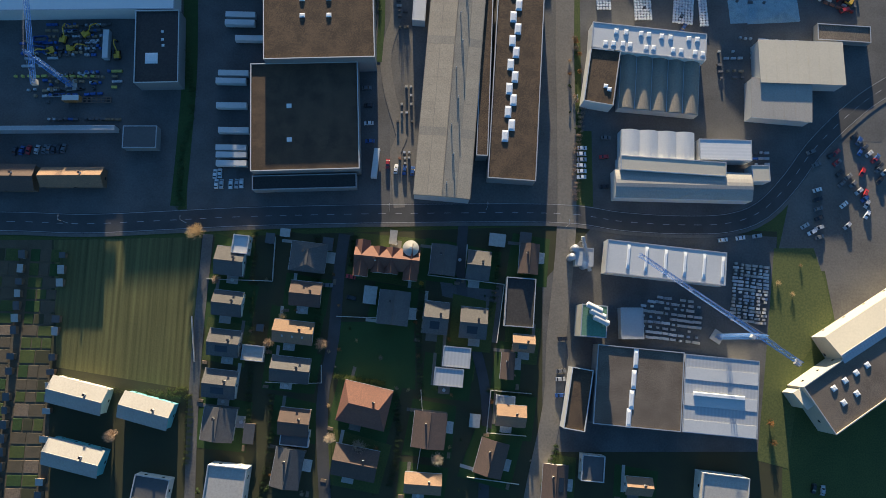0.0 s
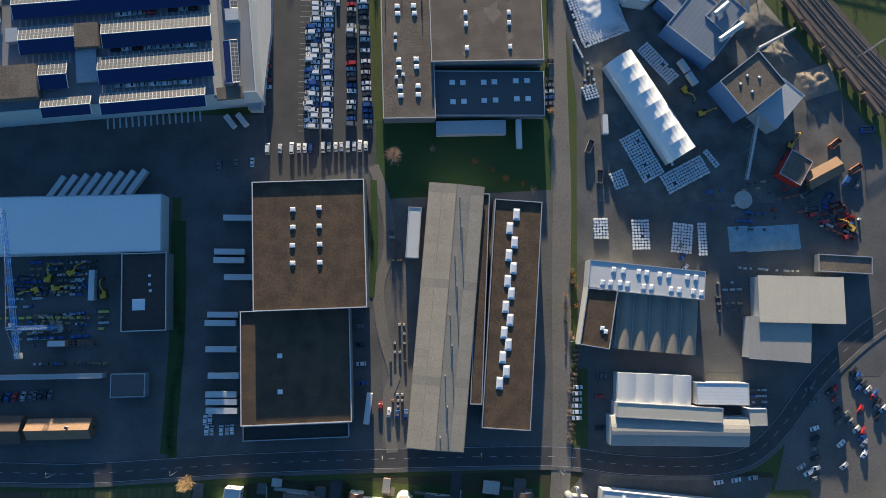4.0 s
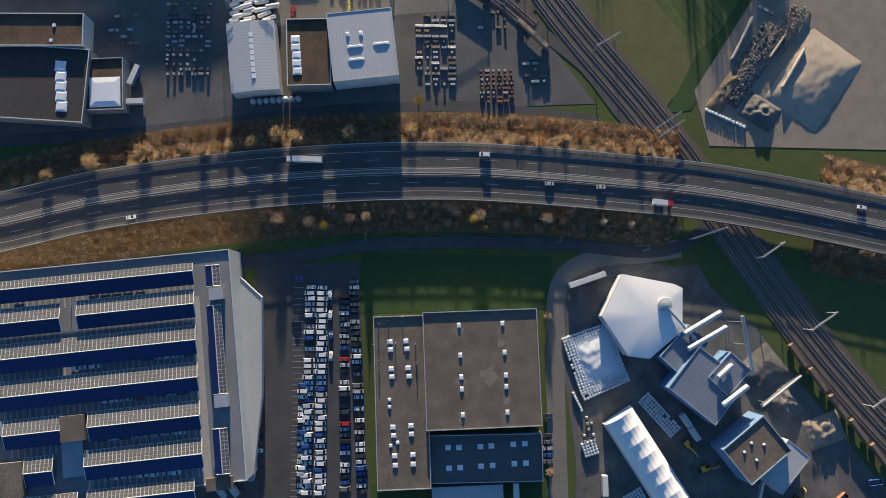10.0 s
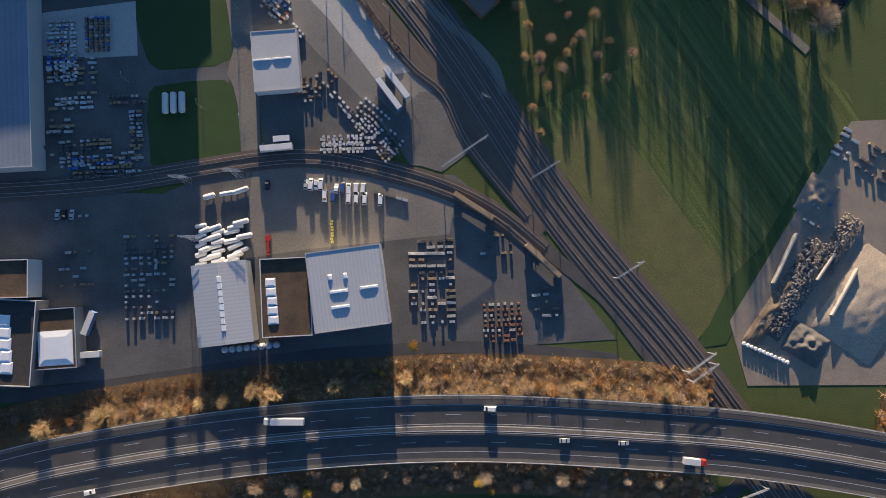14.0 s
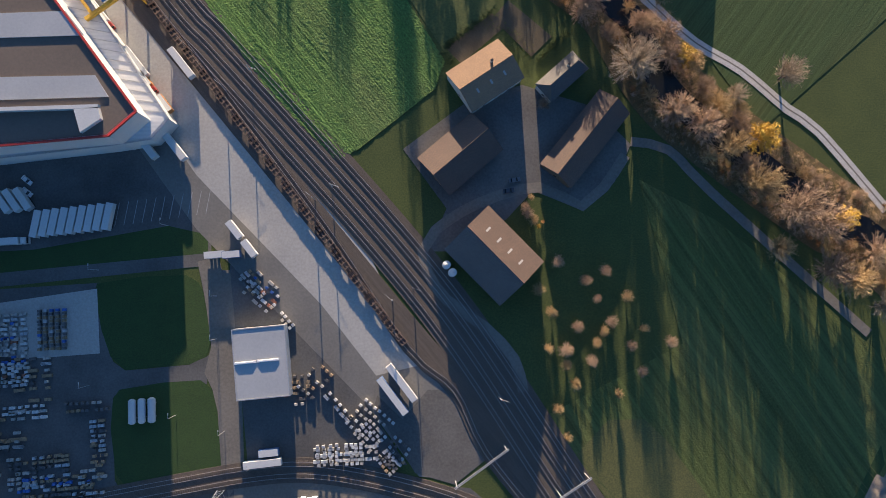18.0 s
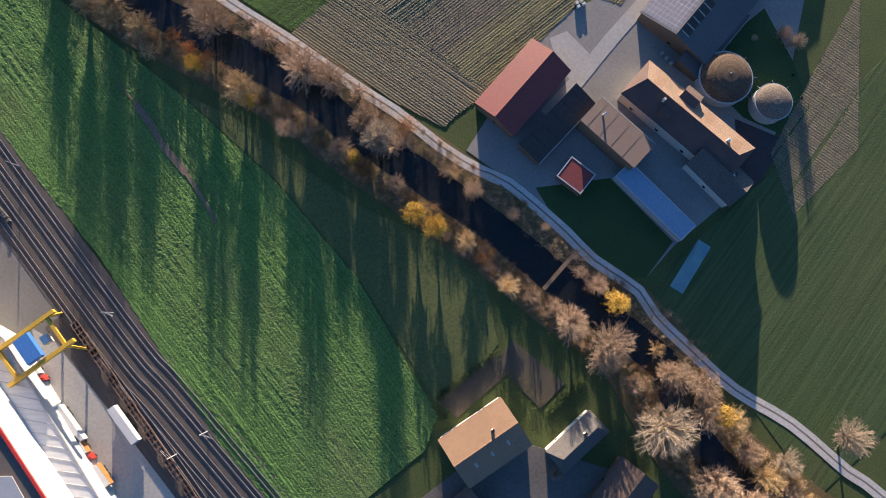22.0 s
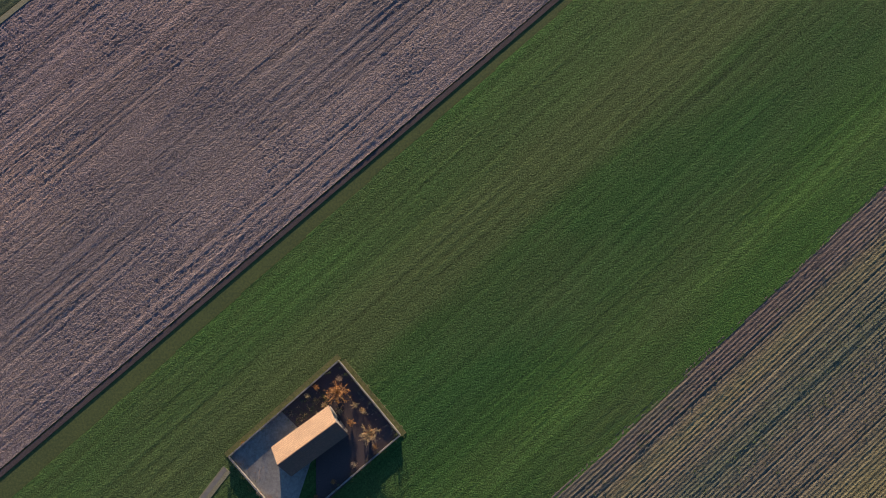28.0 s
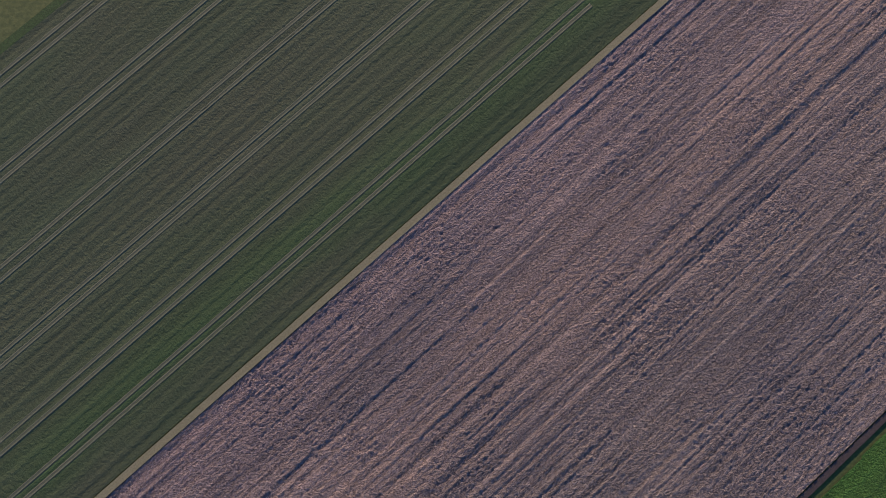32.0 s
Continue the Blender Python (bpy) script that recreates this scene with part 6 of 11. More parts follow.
patch("works_yard", [(72.6, 311.5), (129.0, 319.1), (155.5, 272.2), (179.3, 245.4), (194.7, 221.5), (198.5, 184.5), (77.9, 181.9), (71.3, 250.6)], 0.074, WORKS_GROUND, "dusty concrete yard of the recycling works")
patch("yard", [(-256.0, 461.0), (-110.1, 455.1), (-73.8, 470.5), (12.6, 463.9), (52.2, 431.9), (80.4, 395.2), (37.5, 392.4), (-55.0, 389.3), (-131.8, 377.9), (-250.5, 366.3)], 0.077, ASPHALT, "dark asphalt storage yard of a building merchant")
patch("yard_slab", [(-72.5, 468.0), (-46.8, 472.0), (12.7, 453.9), (10.3, 439.0), (-14.2, 436.2), (-49.7, 432.2), (-75.3, 428.3)], 0.08, TRACKWAY, "sunlit concrete yard slab")
patch("lawn", [(-123.5, 539.4), (-107.6, 541.8), (-91.3, 542.3), (-86.7, 539.6), (-83.7, 533.4), (-81.8, 518.9), (-83.4, 512.4), (-89.6, 509.8), (-112.5, 507.9), (-117.9, 512.7), (-121.4, 522.3), (-124.2, 535.7)], 0.093, LAWN, "rounded lawn corner by the works road")
patch("lawn", [(-114.4, 500.9), (-98.7, 503.3), (-85.5, 504.0), (-80.7, 500.5), (-77.7, 488.3), (-74.8, 475.1), (-76.2, 470.5), (-89.9, 469.1), (-111.5, 466.7), (-115.0, 470.7), (-117.2, 486.8), (-116.7, 497.8)], 0.0935, LAWN, "lawn plot with three white tanks")
patch("yard", [(-236.9, 582.3), (-83.4, 594.0), (-82.2, 545.9), (-234.0, 530.8)], 0.089, ASPHALT, "dark asphalt lorry court")
patch("yard", [(-234.1, 533.0), (-119.6, 539.8), (-115.0, 463.5), (-229.6, 454.6)], 0.092, ASPHALT, "dark asphalt pallet yard")
patch("lawn", [(-234.9, 547.5), (-146.3, 551.9), (-98.1, 560.5), (-83.6, 557.2), (-83.5, 550.4), (-234.3, 536.3)], 0.095, LAWN, "dark grass strip by the court")
patch("works_road", [(-170.0, 532.9), (-124.3, 539.2), (-123.4, 535.7), (-120.9, 521.3), (-117.0, 511.0), (-112.5, 507.7), (-89.6, 509.6), (-82.2, 513.2), (-83.2, 502.6), (-114.4, 500.7), (-116.7, 497.8), (-115.4, 468.7), (-112.9, 464.7), (-167.3, 463.6)], 0.0925, ASPHALT, "asphalt drive between the two lawns and the pallet yard")
patch("works_road", [(-82.7, 544.2), (-72.8, 544.1), (-69.1, 470.0), (-74.7, 462.1), (-76.8, 471.1), (-74.9, 475.7), (-81.1, 500.5), (-84.1, 506.6), (-81.6, 516.9), (-83.7, 531.3)], 0.0945, TRACKWAY, "asphalt works road with rounded corners between lawns")
patch("yard", [(-75.6, 546.0), (-60.0, 546.1), (-10.3, 472.6), (-67.3, 466.9)], 0.098, ASPHALT, "asphalt yard with pallet stacks")
patch("terminal_yard", [(-196.6, 767.5), (-160.8, 726.9), (-113.0, 661.5), (-68.6, 605.8), (7.3, 497.1), (25.2, 480.5), (8.5, 467.1), (-5.9, 468.2), (-25.5, 494.9), (-87.9, 559.2), (-133.1, 622.0), (-217.0, 689.6)], 0.101, TERMINAL, "asphalt loading street of a rail terminal")
patch("terminal_slab", [(-125.9, 650.9), (-103.4, 638.6), (-25.7, 552.8), (-4.6, 508.8), (-21.6, 505.0), (-41.7, 531.0), (-88.2, 579.3), (-115.0, 618.0)], 0.104, CONCRETE, "pale concrete crane runway")
patch("terminal_end", [(-7.3, 469.5), (7.1, 465.2), (24.9, 478.8), (3.2, 499.6), (-2.7, 499.6), (-12.0, 489.1), (-21.2, 497.8), (-22.4, 493.7)], 0.1045, ASPHALT_OLD, "dark asphalt end of the loading street")
patch("concrete_slab", [(-165.1, 531.5), (-123.4, 537.5), (-121.8, 514.0), (-146.9, 512.3), (-163.2, 513.7)], 0.107, CONCRETE, "pale concrete slab in the pallet yard")
patch("field", [(-82.7, 729.6), (-65.0, 721.4), (-21.9, 691.2), (18.7, 673.3), (24.0, 646.0), (6.6, 623.3), (-21.9, 667.6), (-49.1, 699.3)], 0.11, MEADOW, "mown meadow strip beside the brook")
patch("field", [(78.1, 577.9), (107.8, 562.0), (182.0, 500.5), (188.7, 482.4), (129.4, 404.7), (115.8, 398.3), (38.7, 488.4), (93.2, 515.8)], 0.113, FIELD_DARK, "dark green winter field with tractor tracks")
patch("meadow", [(51.8, 474.9), (64.3, 487.9), (78.1, 487.9), (86.3, 479.7), (107.8, 449.8), (130.5, 422.7), (119.7, 401.4), (111.9, 390.8), (107.9, 394.8), (84.1, 429.6)], 0.1145, ROUGH_MEADOW, "rough yellow green meadow beside the railway")
patch("verge", [(167.6, 477.2), (156.4, 458.0), (141.8, 433.5), (130.8, 423.0), (119.7, 401.1), (113.3, 391.5), (127.0, 393.4), (142.2, 424.1), (157.6, 451.1), (168.7, 470.3)], 0.1155, LAWN, "green grass verge along the depot")
patch("orchard_grass", [(-6.4, 549.1), (43.5, 561.2), (77.6, 538.5), (93.2, 515.8), (43.1, 490.6), (7.2, 528.7)], 0.116, GRASS, "rough orchard grass")
patch("farmyard", [(-11.6, 589.4), (13.1, 608.0), (33.8, 614.3), (60.8, 606.0), (75.2, 591.4), (68.7, 576.9), (56.1, 566.7), (39.6, 576.0), (27.2, 562.7), (4.6, 550.7), (-2.5, 550.7), (4.7, 566.9)], 0.119, ASPHALT_OLD, "farm courtyard of worn asphalt")
patch("earth_yard", [(128.5, 403.0), (182.8, 488.6), (238.6, 491.9), (246.8, 376.8), (135.5, 376.1)], 0.122, EARTHWORK, "trampled sandy depot ground")
patch("farmyard", [(13.8, 710.4), (38.0, 749.1), (47.4, 758.6), (83.6, 778.0), (103.5, 797.8), (126.2, 793.9), (134.3, 774.3), (121.2, 721.2), (112.7, 702.9), (82.6, 678.2), (73.2, 667.8), (43.8, 688.9)], 0.125, FARM_ASPHALT, "worn asphalt farmyard")
patch("lawn", [(36.9, 697.8), (62.1, 701.3), (82.6, 679.9), (73.2, 667.8), (66.2, 667.8), (45.4, 683.6)], 0.128, LAWN, "dark lawn inside the farm")
patch("field", [(72.6, 654.1), (84.2, 674.7), (116.3, 702.9), (132.0, 717.5), (198.1, 784.3), (203.2, 663.6), (126.5, 597.5), (99.7, 635.4)], 0.131, FIELD_STRIPES, "dark green drilled field with fine stripes")
ploughed("stubble_field", [(131.6, 736.0), (116.9, 710.2), (123.6, 688.6), (147.7, 712.0), (152.6, 770.5)], 0.16, 53, 0.95, 0.02, HEADLAND, "brown stubble rows beside the farm", 0.3, 0.03, 0, 2.0, 0.04)
patch("verge", [(60.2, 769.5), (97.5, 804.0), (99.6, 802.6), (86.0, 783.6), (64.8, 762.4)], 0.134, LAWN, "bright grass verge between field and farm road")
patch("lawn", [(94.1, 737.9), (102.6, 749.6), (117.8, 762.0), (126.8, 742.9), (132.9, 722.5), (123.2, 715.9), (108.5, 722.6)], 0.137, LAWN, "farm lawn round the slurry tanks")
patch("earth_court", [(105.4, 722.3), (122.6, 715.0), (113.8, 701.0), (106.5, 695.6)], 0.14, DARK_SOIL, "dark earth yard behind the farmhouse")
patch("concrete_apron", [(42.5, 750.1), (48.5, 752.7), (56.0, 744.9), (54.9, 736.3), (49.7, 734.6), (44.8, 741.5)], 0.143, CONCRETE, "pale concrete apron by the red barn")
patch("vegetable_garden", [(22.8, 640.4), (28.9, 647.4), (45.6, 633.3), (37.5, 625.3)], 0.146, ALLOTMENT, "dark vegetable garden with rows")
patch("garden_plot", [(4.7, 628.4), (22.8, 642.4), (26.7, 636.3), (10.6, 622.4)], 0.149, ALLOTMENT, "garden plot with narrow beds")
patch("lawn", [(-129.4, 1061.2), (-105.3, 1072.9), (-92.9, 1073.6), (-80.8, 1084.7), (-74.8, 1097.7), (-132.0, 1100.6)], 0.152, MEADOW, "meadow edge")
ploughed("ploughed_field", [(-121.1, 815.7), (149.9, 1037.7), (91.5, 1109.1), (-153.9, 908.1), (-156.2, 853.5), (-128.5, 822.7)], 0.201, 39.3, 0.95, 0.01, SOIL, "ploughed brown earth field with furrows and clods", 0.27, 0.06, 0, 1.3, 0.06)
ploughed("sown_field", [(-154.7, 909.0), (90.7, 1110.0), (34.8, 1178.4), (-210.6, 977.4)], 0.180, 39.3, 1.5, 0.008, FIELD_BLUE, "grey green sown field with tramlines", 0.4, 0.01, 0)
ploughed("wheat_field", [(150.8, 1036.6), (-113.9, 812.6), (-105.7, 799.6), (-96.9, 790.4), (-89.1, 783.5), (-83.0, 777.9), (-75.3, 770.8), (-66.9, 764.5), (-58.5, 759.1), (-45.8, 751.0), (208.2, 966.6)], 0.186, 39.3, 1.45, 0.01, FIELD_GREEN, "green winter wheat with faint drill rows", 0.36, 0.025, 0, 1.5, 0.03)
# wheel tracks of the sown field: metres across the rows
for lane_v in [811.8, 822.1, 836.0, 850.4, 867.3, 884.2, 901.1]:
    for side in (-1.1, 1.1):
        TRAM = [(u * 0.7738 - (lane_v + side) * 0.6334, u * 0.6334 + (lane_v + side) * 0.7738) for u in (462, 545, 628, 711)]
        tagged(part("tramline", ribbon_shape(TRAM, [(0.5, 0.17), (0.3, 0.205), (0.1, 0.19), (-0.12, 0.19), (-0.36, 0.222), (-0.6, 0.17)], 30.0), TRAM_SOIL, None, "pressed wheel track in the sown field"), kind="structure", category="track")
patch("field_margin", [(-153.9, 907.9), (91.5, 1108.9), (90.6, 1110.1), (-154.8, 909.1)], 0.3, DRY_GRASS, "pale dry grass margin between fields")
patch("field_ditch", [(-117.9, 816.5), (150.8, 1036.6), (150.0, 1037.6), (-118.8, 817.5)], 0.141, DARK_SOIL, "dark furrow along the field edge")
patch("field_margin", [(-210.0, 976.6), (35.4, 1177.6), (34.1, 1179.1), (-211.3, 978.2)], 0.191, LAWN, "pale dry grass margin between fields")
patch("meadow", [(-211.3, 978.2), (34.1, 1179.1), (-16.6, 1241.1), (-262.0, 1040.1)], 0.161, MEADOW, "meadow beyond the sown field")
ploughed("row_field", [(192.9, 953.7), (-27.5, 769.6), (-6.4, 752.0), (14.0, 735.0), (22.0, 731.5), (56.4, 766.1), (67.5, 762.0), (86.7, 788.8), (135.8, 835.9), (159.9, 859.4)], 0.199, 39.3, 0.95, 0.022, FIELD_ROWS, "harvested field with straw rows and weeds", 0.24, 0.04, 0, 2.0, 0.05)
ploughed("headland_field", [(-46.199999999999996, 750.7), (-26.0, 770.9), (-5.0, 753.4), (15.2, 736.2), (23.5, 732.2), (9.7, 721.3), (6.3, 717.9), (-9.0, 726.0), (-18.1, 731.8), (-30.3, 740.0)], 0.197, -35.3, 0.95, 0.022, HEADLAND, "headland of the harvested field with rows along the farm road", 0.24, 0.03, 0, 2.0, 0.04)
ploughed("crop_field", [(-213.4, 774.7), (-141.2, 775.1), (-82.8, 729.6), (-49.2, 699.3), (-21.9, 667.6), (4.7, 623.3), (0.8, 612.1), (-29.2, 588.4), (-36.5, 584.9), (-61.0, 609.0), (-106.0, 673.9), (-146.3, 721.5)], 0.237, -51.2, 1.1, 0.03, CROP, "bright green leafy crop field with rows", 0.4, 0.08, 0, 1.3, 0.09)
CROP_GAP = [(-103.1, 732.6), (-96.8, 725.3), (-91.4, 718.3), (-86.8, 710.8), (-78.9, 701.7), (-72.7, 692.6), (-68.3, 685.3)]
for k, width in enumerate([0.6, 2.6, 2.2, 2.4, 1.3, 1.2]):
    road("bare_strip", [CROP_GAP[k], CROP_GAP[k + 1]], width, 0.44 + k * 0.004, EARTH, "bare earth strip through the crop")
brook_bank = road("brook_bank", [(-162.1, 818.2), (-126.4, 787.2), (-100.4, 763.7), (-58.8, 740.8), (-32.8, 724.8), (-27.4, 719.5), (1.3, 699.7), (25.9, 681.9), (46.7, 664.5), (68.8, 647.3), (88.3, 615.0), (108.5, 596.0), (151.8, 564.2), (164.8, 558.0), (183.2, 541.4)], 30.0, 0.17, BANK_LITTER, "brown leaf strewn brook bank")
street = road("street", [(-244.8, 53.3), (-182.9, 55.9), (-146.6, 55.9), (-110.3, 58.5), (-73.5, 61.3), (-11.4, 64.4), (60.7, 66.6), (90.0, 63.8), (115.7, 63.0), (139.0, 64.5), (154.8, 70.9), (168.6, 85.0), (179.9, 100.0), (196.9, 116.9), (216.2, 131.3), (253.7, 150.9)], 9.0, 0.173, TARMAC_ROAD, "two lane asphalt street with white centre dashes")
street_2 = road("street", [(47.6, -83.0), (51.0, -56.2), (58.9, -18.2), (60.6, 10.8), (63.7, 40.7), (65.3, 66.2), (65.2, 109.4), (64.6, 144.2), (64.8, 182.9), (63.4, 218.2), (61.9, 261.2), (61.8, 283.2), (61.8, 299.7), (66.4, 313.2), (82.6, 321.1), (104.3, 323.4), (120.7, 326.5)], 8.6, 0.176, TRACKWAY, "pale dusty access road between the works")
lane = road("lane", [(-36.8, -59.3), (-39.9, -20.1), (-36.4, 8.6), (-35.2, 38.0), (-33.5, 54.4)], 5.0, 0.179, TARMAC_ROAD, "narrow residential asphalt lane")
lane_2 = road("lane", [(-92.7, -62.4), (-94.0, -28.2), (-94.3, 7.2), (-93.5, 36.5), (-93.1, 52.7)], 4.4, 0.182, ASPHALT_OLD, "narrow lane beside the field")
lane_3 = road("lane", [(29.5, -58.4), (30.0, -14.0), (20.9, 19.7), (18.0, 39.5), (18.9, 59.7)], 4.4, 0.185, TARMAC_ROAD, "narrow residential asphalt lane")
path = road("path", [(-22.5, 195.2), (-16.9, 179.9), (-13.7, 159.5), (-18.2, 139.3), (-15.7, 119.7), (-9.7, 99.7), (-12.4, 92.5), (-9.8, 67.1)], 5.0, 0.188, TRACKWAY, "dusty drive past the halls")
lane_4 = road("lane", [(-97.3, 314.0), (-61.0, 318.2), (-29.7, 324.2), (12.7, 326.7), (61.0, 327.1), (104.3, 324.2), (124.9, 329.3), (131.9, 336.3), (132.2, 350.1), (129.7, 364.0), (110.6, 376.0), (96.9, 385.5), (85.9, 399.3), (74.9, 413.2), (52.2, 431.9), (42.3, 446.7)], 5.6, 0.191, TARMAC_ROAD, "narrow asphalt lane that dives under the motorway")
verge = road("verge", [(-109.0, 167.1), (-106.6, 128.9), (-106.6, 94.5), (-107.0, 73.8), (-107.3, 64.9)], 6.5, 0.194, LAWN, "dark grass verge between the yards")
verge_2 = road("verge", [(-22.2, 188.5), (-20.7, 158.1), (-21.5, 134.8)], 3.0, 0.197, LAWN, "narrow grass verge beside the warehouse")
lane_5 = road("lane", [(-250.2, 363.9), (-179.3, 370.4), (-131.7, 375.2), (-83.8, 382.6), (-45.2, 388.2), (-11.3, 390.6), (15.5, 391.8), (57.1, 389.4), (81.5, 386.4)], 5.2, 0.2, TARMAC_ROAD, "dark asphalt lane along the shrubs")
road_north = road("road_north", [(-73.2, 469.2), (-75.6, 498.1), (-78.7, 523.4), (-80.9, 536.8), (-83.4, 548.1)], 8.0, 0.203, TRACKWAY, "asphalt works road between lawns")
ballast_bed = road("ballast_bed", [(-160.7, 726.9), (-98.0, 646.5), (-76.9, 623.2), (0.5, 534.0), (58.4, 448.1), (113.4, 380.8), (172.1, 299.0), (200.9, 263.2), (232.1, 229.3), (278.1, 179.2)], 20.0, 0.206, BALLAST, "brown railway ballast")
ballast_side = road("ballast_bed", [(-118.0, 654.0), (-82.0, 610.5), (-47.0, 567.5), (-14.0, 527.0), (12.0, 496.0), (32.0, 468.0), (50.0, 440.0)], 9.0, 0.204, BALLAST, "brown railway ballast between siding and main tracks")
FARM_ROAD = [(-160.8, 855.0), (-128.4, 819.9), (-117.6, 808.2), (-107.7, 797.7), (-98.8, 788.5), (-90.9, 781.5), (-84.8, 775.9), (-77.0, 768.7), (-68.4, 762.3), (-60.0, 756.8), (-47.3, 748.8), (-31.8, 737.9), (-19.5, 729.6), (-10.5, 723.9), (-3.2, 718.3), (4.9, 711.8), (12.1, 707.0), (17.8, 703.8), (27.9, 699.2), (46.6, 683.1), (55.8, 673.7), (70.6, 663.5), (75.9, 655.1), (85.0, 646.0), (101.1, 631.4), (119.1, 620.6), (136.7, 605.4), (148.7, 596.6), (174.0, 566.1)]
farm_road = road("farm_road", FARM_ROAD, 4.0, 0.262, GRAVEL_PATH, "pale gravel farm road")
edge_line(farm_road, FARM_ROAD, 0.1, 0.27, 0.6, TRACKWAY, "worn_strip")
farm_lane = road("farm_lane", [(75.2, 592.5), (89.8, 589.3), (106.2, 572.7), (164.9, 519.0)], 3.6, 0.215, TRACKWAY, "narrow tarred farm lane")
farm_lane_2 = road("farm_lane", [(32.7, 498.5), (29.7, 510.4), (18.7, 522.5), (4.6, 532.6), (-2.5, 542.7), (-4.5, 550.7), (0.6, 558.8), (17.0, 568.9), (39.6, 574.9), (56.0, 567.7), (64.5, 574.9), (73.0, 587.3)], 4.0, 0.218, TRACKWAY, "curved farm drive")
brook = road("brook", [(-162.1, 818.2), (-126.3, 787.1), (-100.3, 763.7), (-58.8, 740.8), (-32.8, 724.8), (-27.4, 719.5), (1.3, 699.7), (25.9, 681.9), (46.7, 664.5), (68.8, 647.4), (77.8, 639.9), (88.3, 615.0), (108.4, 596.1), (151.8, 564.2), (164.8, 558.0), (183.2, 541.4)], 11.0, 0.221, WATER, "dark slow brook")
farm_drive = road("farm_drive", [(40.9, 722.8), (51.4, 734.6), (63.8, 750.0), (85.6, 775.4), (100.6, 796.0), (113.8, 812.4)], 5.0, 0.224, CONCRETE, "pale concrete drive through the farm")
field_track = road("field_track", [(-90.8, 782.2), (-89.5, 786.7), (-85.4, 790.6), (-80.6, 794.5), (-74.0, 800.2), (-66.7, 807.6), (-54.0, 822.9)], 2.4, 0.25, DRY_GRASS, "narrow trodden track to the chapel")
edge_line(field_track, [(-90.8, 782.2), (-89.5, 786.7), (-85.4, 790.6), (-80.6, 794.5), (-74.0, 800.2), (-66.7, 807.6), (-54.0, 822.9)], 0.35, 0.262, 1.0, TRACKWAY, "worn_strip")
edge_line(street, STREET, -5.2, 0.12 + floor_at(*STREET[5]), 1.4, ASPHALT_OLD, "footway", 0.9)
edge_line(street, STREET, -4.1, 0.02 + floor_at(*STREET[5]), 0.2)
edge_line(street, STREET, 4.1, 0.02 + floor_at(*STREET[5]), 0.2)
dashes(street, STREET, 0, 0.02 + floor_at(*STREET[5]), 3, 4)
# ---------------------------------------------------------------- large buildings
distribution_warehouse = flat_hall("distribution_warehouse", -47.6, 156.6, 48.0, 55.5, 3.5, 16, PANEL_DARK, MOSS_ROOF, "tall warehouse with brown planted flat roof and white rim", rim=0.7, rimmat=WHITE_SHEET, sky=[(-6.8, 15.4, 2.4, 2.0), (-6.9, 7.7, 2.4, 2.0), (-7.2, -0.2, 2.4, 2.0), (-7.2, -7.8, 2.4, 2.0), (4.4, 15.7, 2.4, 2.0), (4.4, 7.8, 2.4, 2.0), (4.4, -0.1, 2.4, 2.0), (4.3, -7.9, 2.4, 2.0)])
distribution_annex = flat_hall("distribution_annex", -51.8, 104.5, 46.7, 48.4, 3.4, 11, PANEL_DARK, MOSS_ROOF, "lower warehouse block with brown planted flat roof", rim=0.6, rimmat=WHITE_SHEET, sky=[(-6.8, 4.7, 2.2, 2.0), (-6.8, -10.5, 2.2, 2.0)])
loading_hall = flat_hall("loading_hall", -51.3, 76.3, 45.2, 6.3, 3.3, 6, PANEL_DARK, BLACK_ROOF, "low dark loading hall against the warehouse", rim=0.4)
long_hall = gable_house("long_factory_hall", 12.1, 128.0, 115.1, 24.2, 86.6, 10, 11.5, GREY_SHEET, FIBRE_ROOF, "long factory hall with pale fibre cement roof", over=0.3, wins=0, chimney=False, category="building")
for k in range(9):
    u = -51.8 + k * 12.96
    part("vent_pipe", Shape().rod((u, -1.6 - 2.0 * (k % 2), 10.6), (u, -1.6 - 2.0 * (k % 2), 14.0), 0.22, 8), ZINC, long_hall)
for k in range(30):
    for s in (-1, 1):
        for j in (0, 1):
            u0, u1 = -57.6 + k * 3.837, -57.6 + (k + 1) * 3.837 - 0.05
            v0, v1 = s * (0.25 + j * 6.20), s * (6.20 + j * 5.90)
            z0, z1 = 11.54 - abs(v0) * 0.1240, 11.54 - abs(v1) * 0.1240
            q = [(u0, v0, z0), (u1, v0, z0), (u1, v1, z1), (u0, v1, z1)]
            part("roof_sheet", Shape().slab(*(q if s > 0 else q[::-1]), 0.06), FIBRE_SHEETS[1 if (s < 0 and j == 0) or k % 11 == 7 else 0], long_hall)
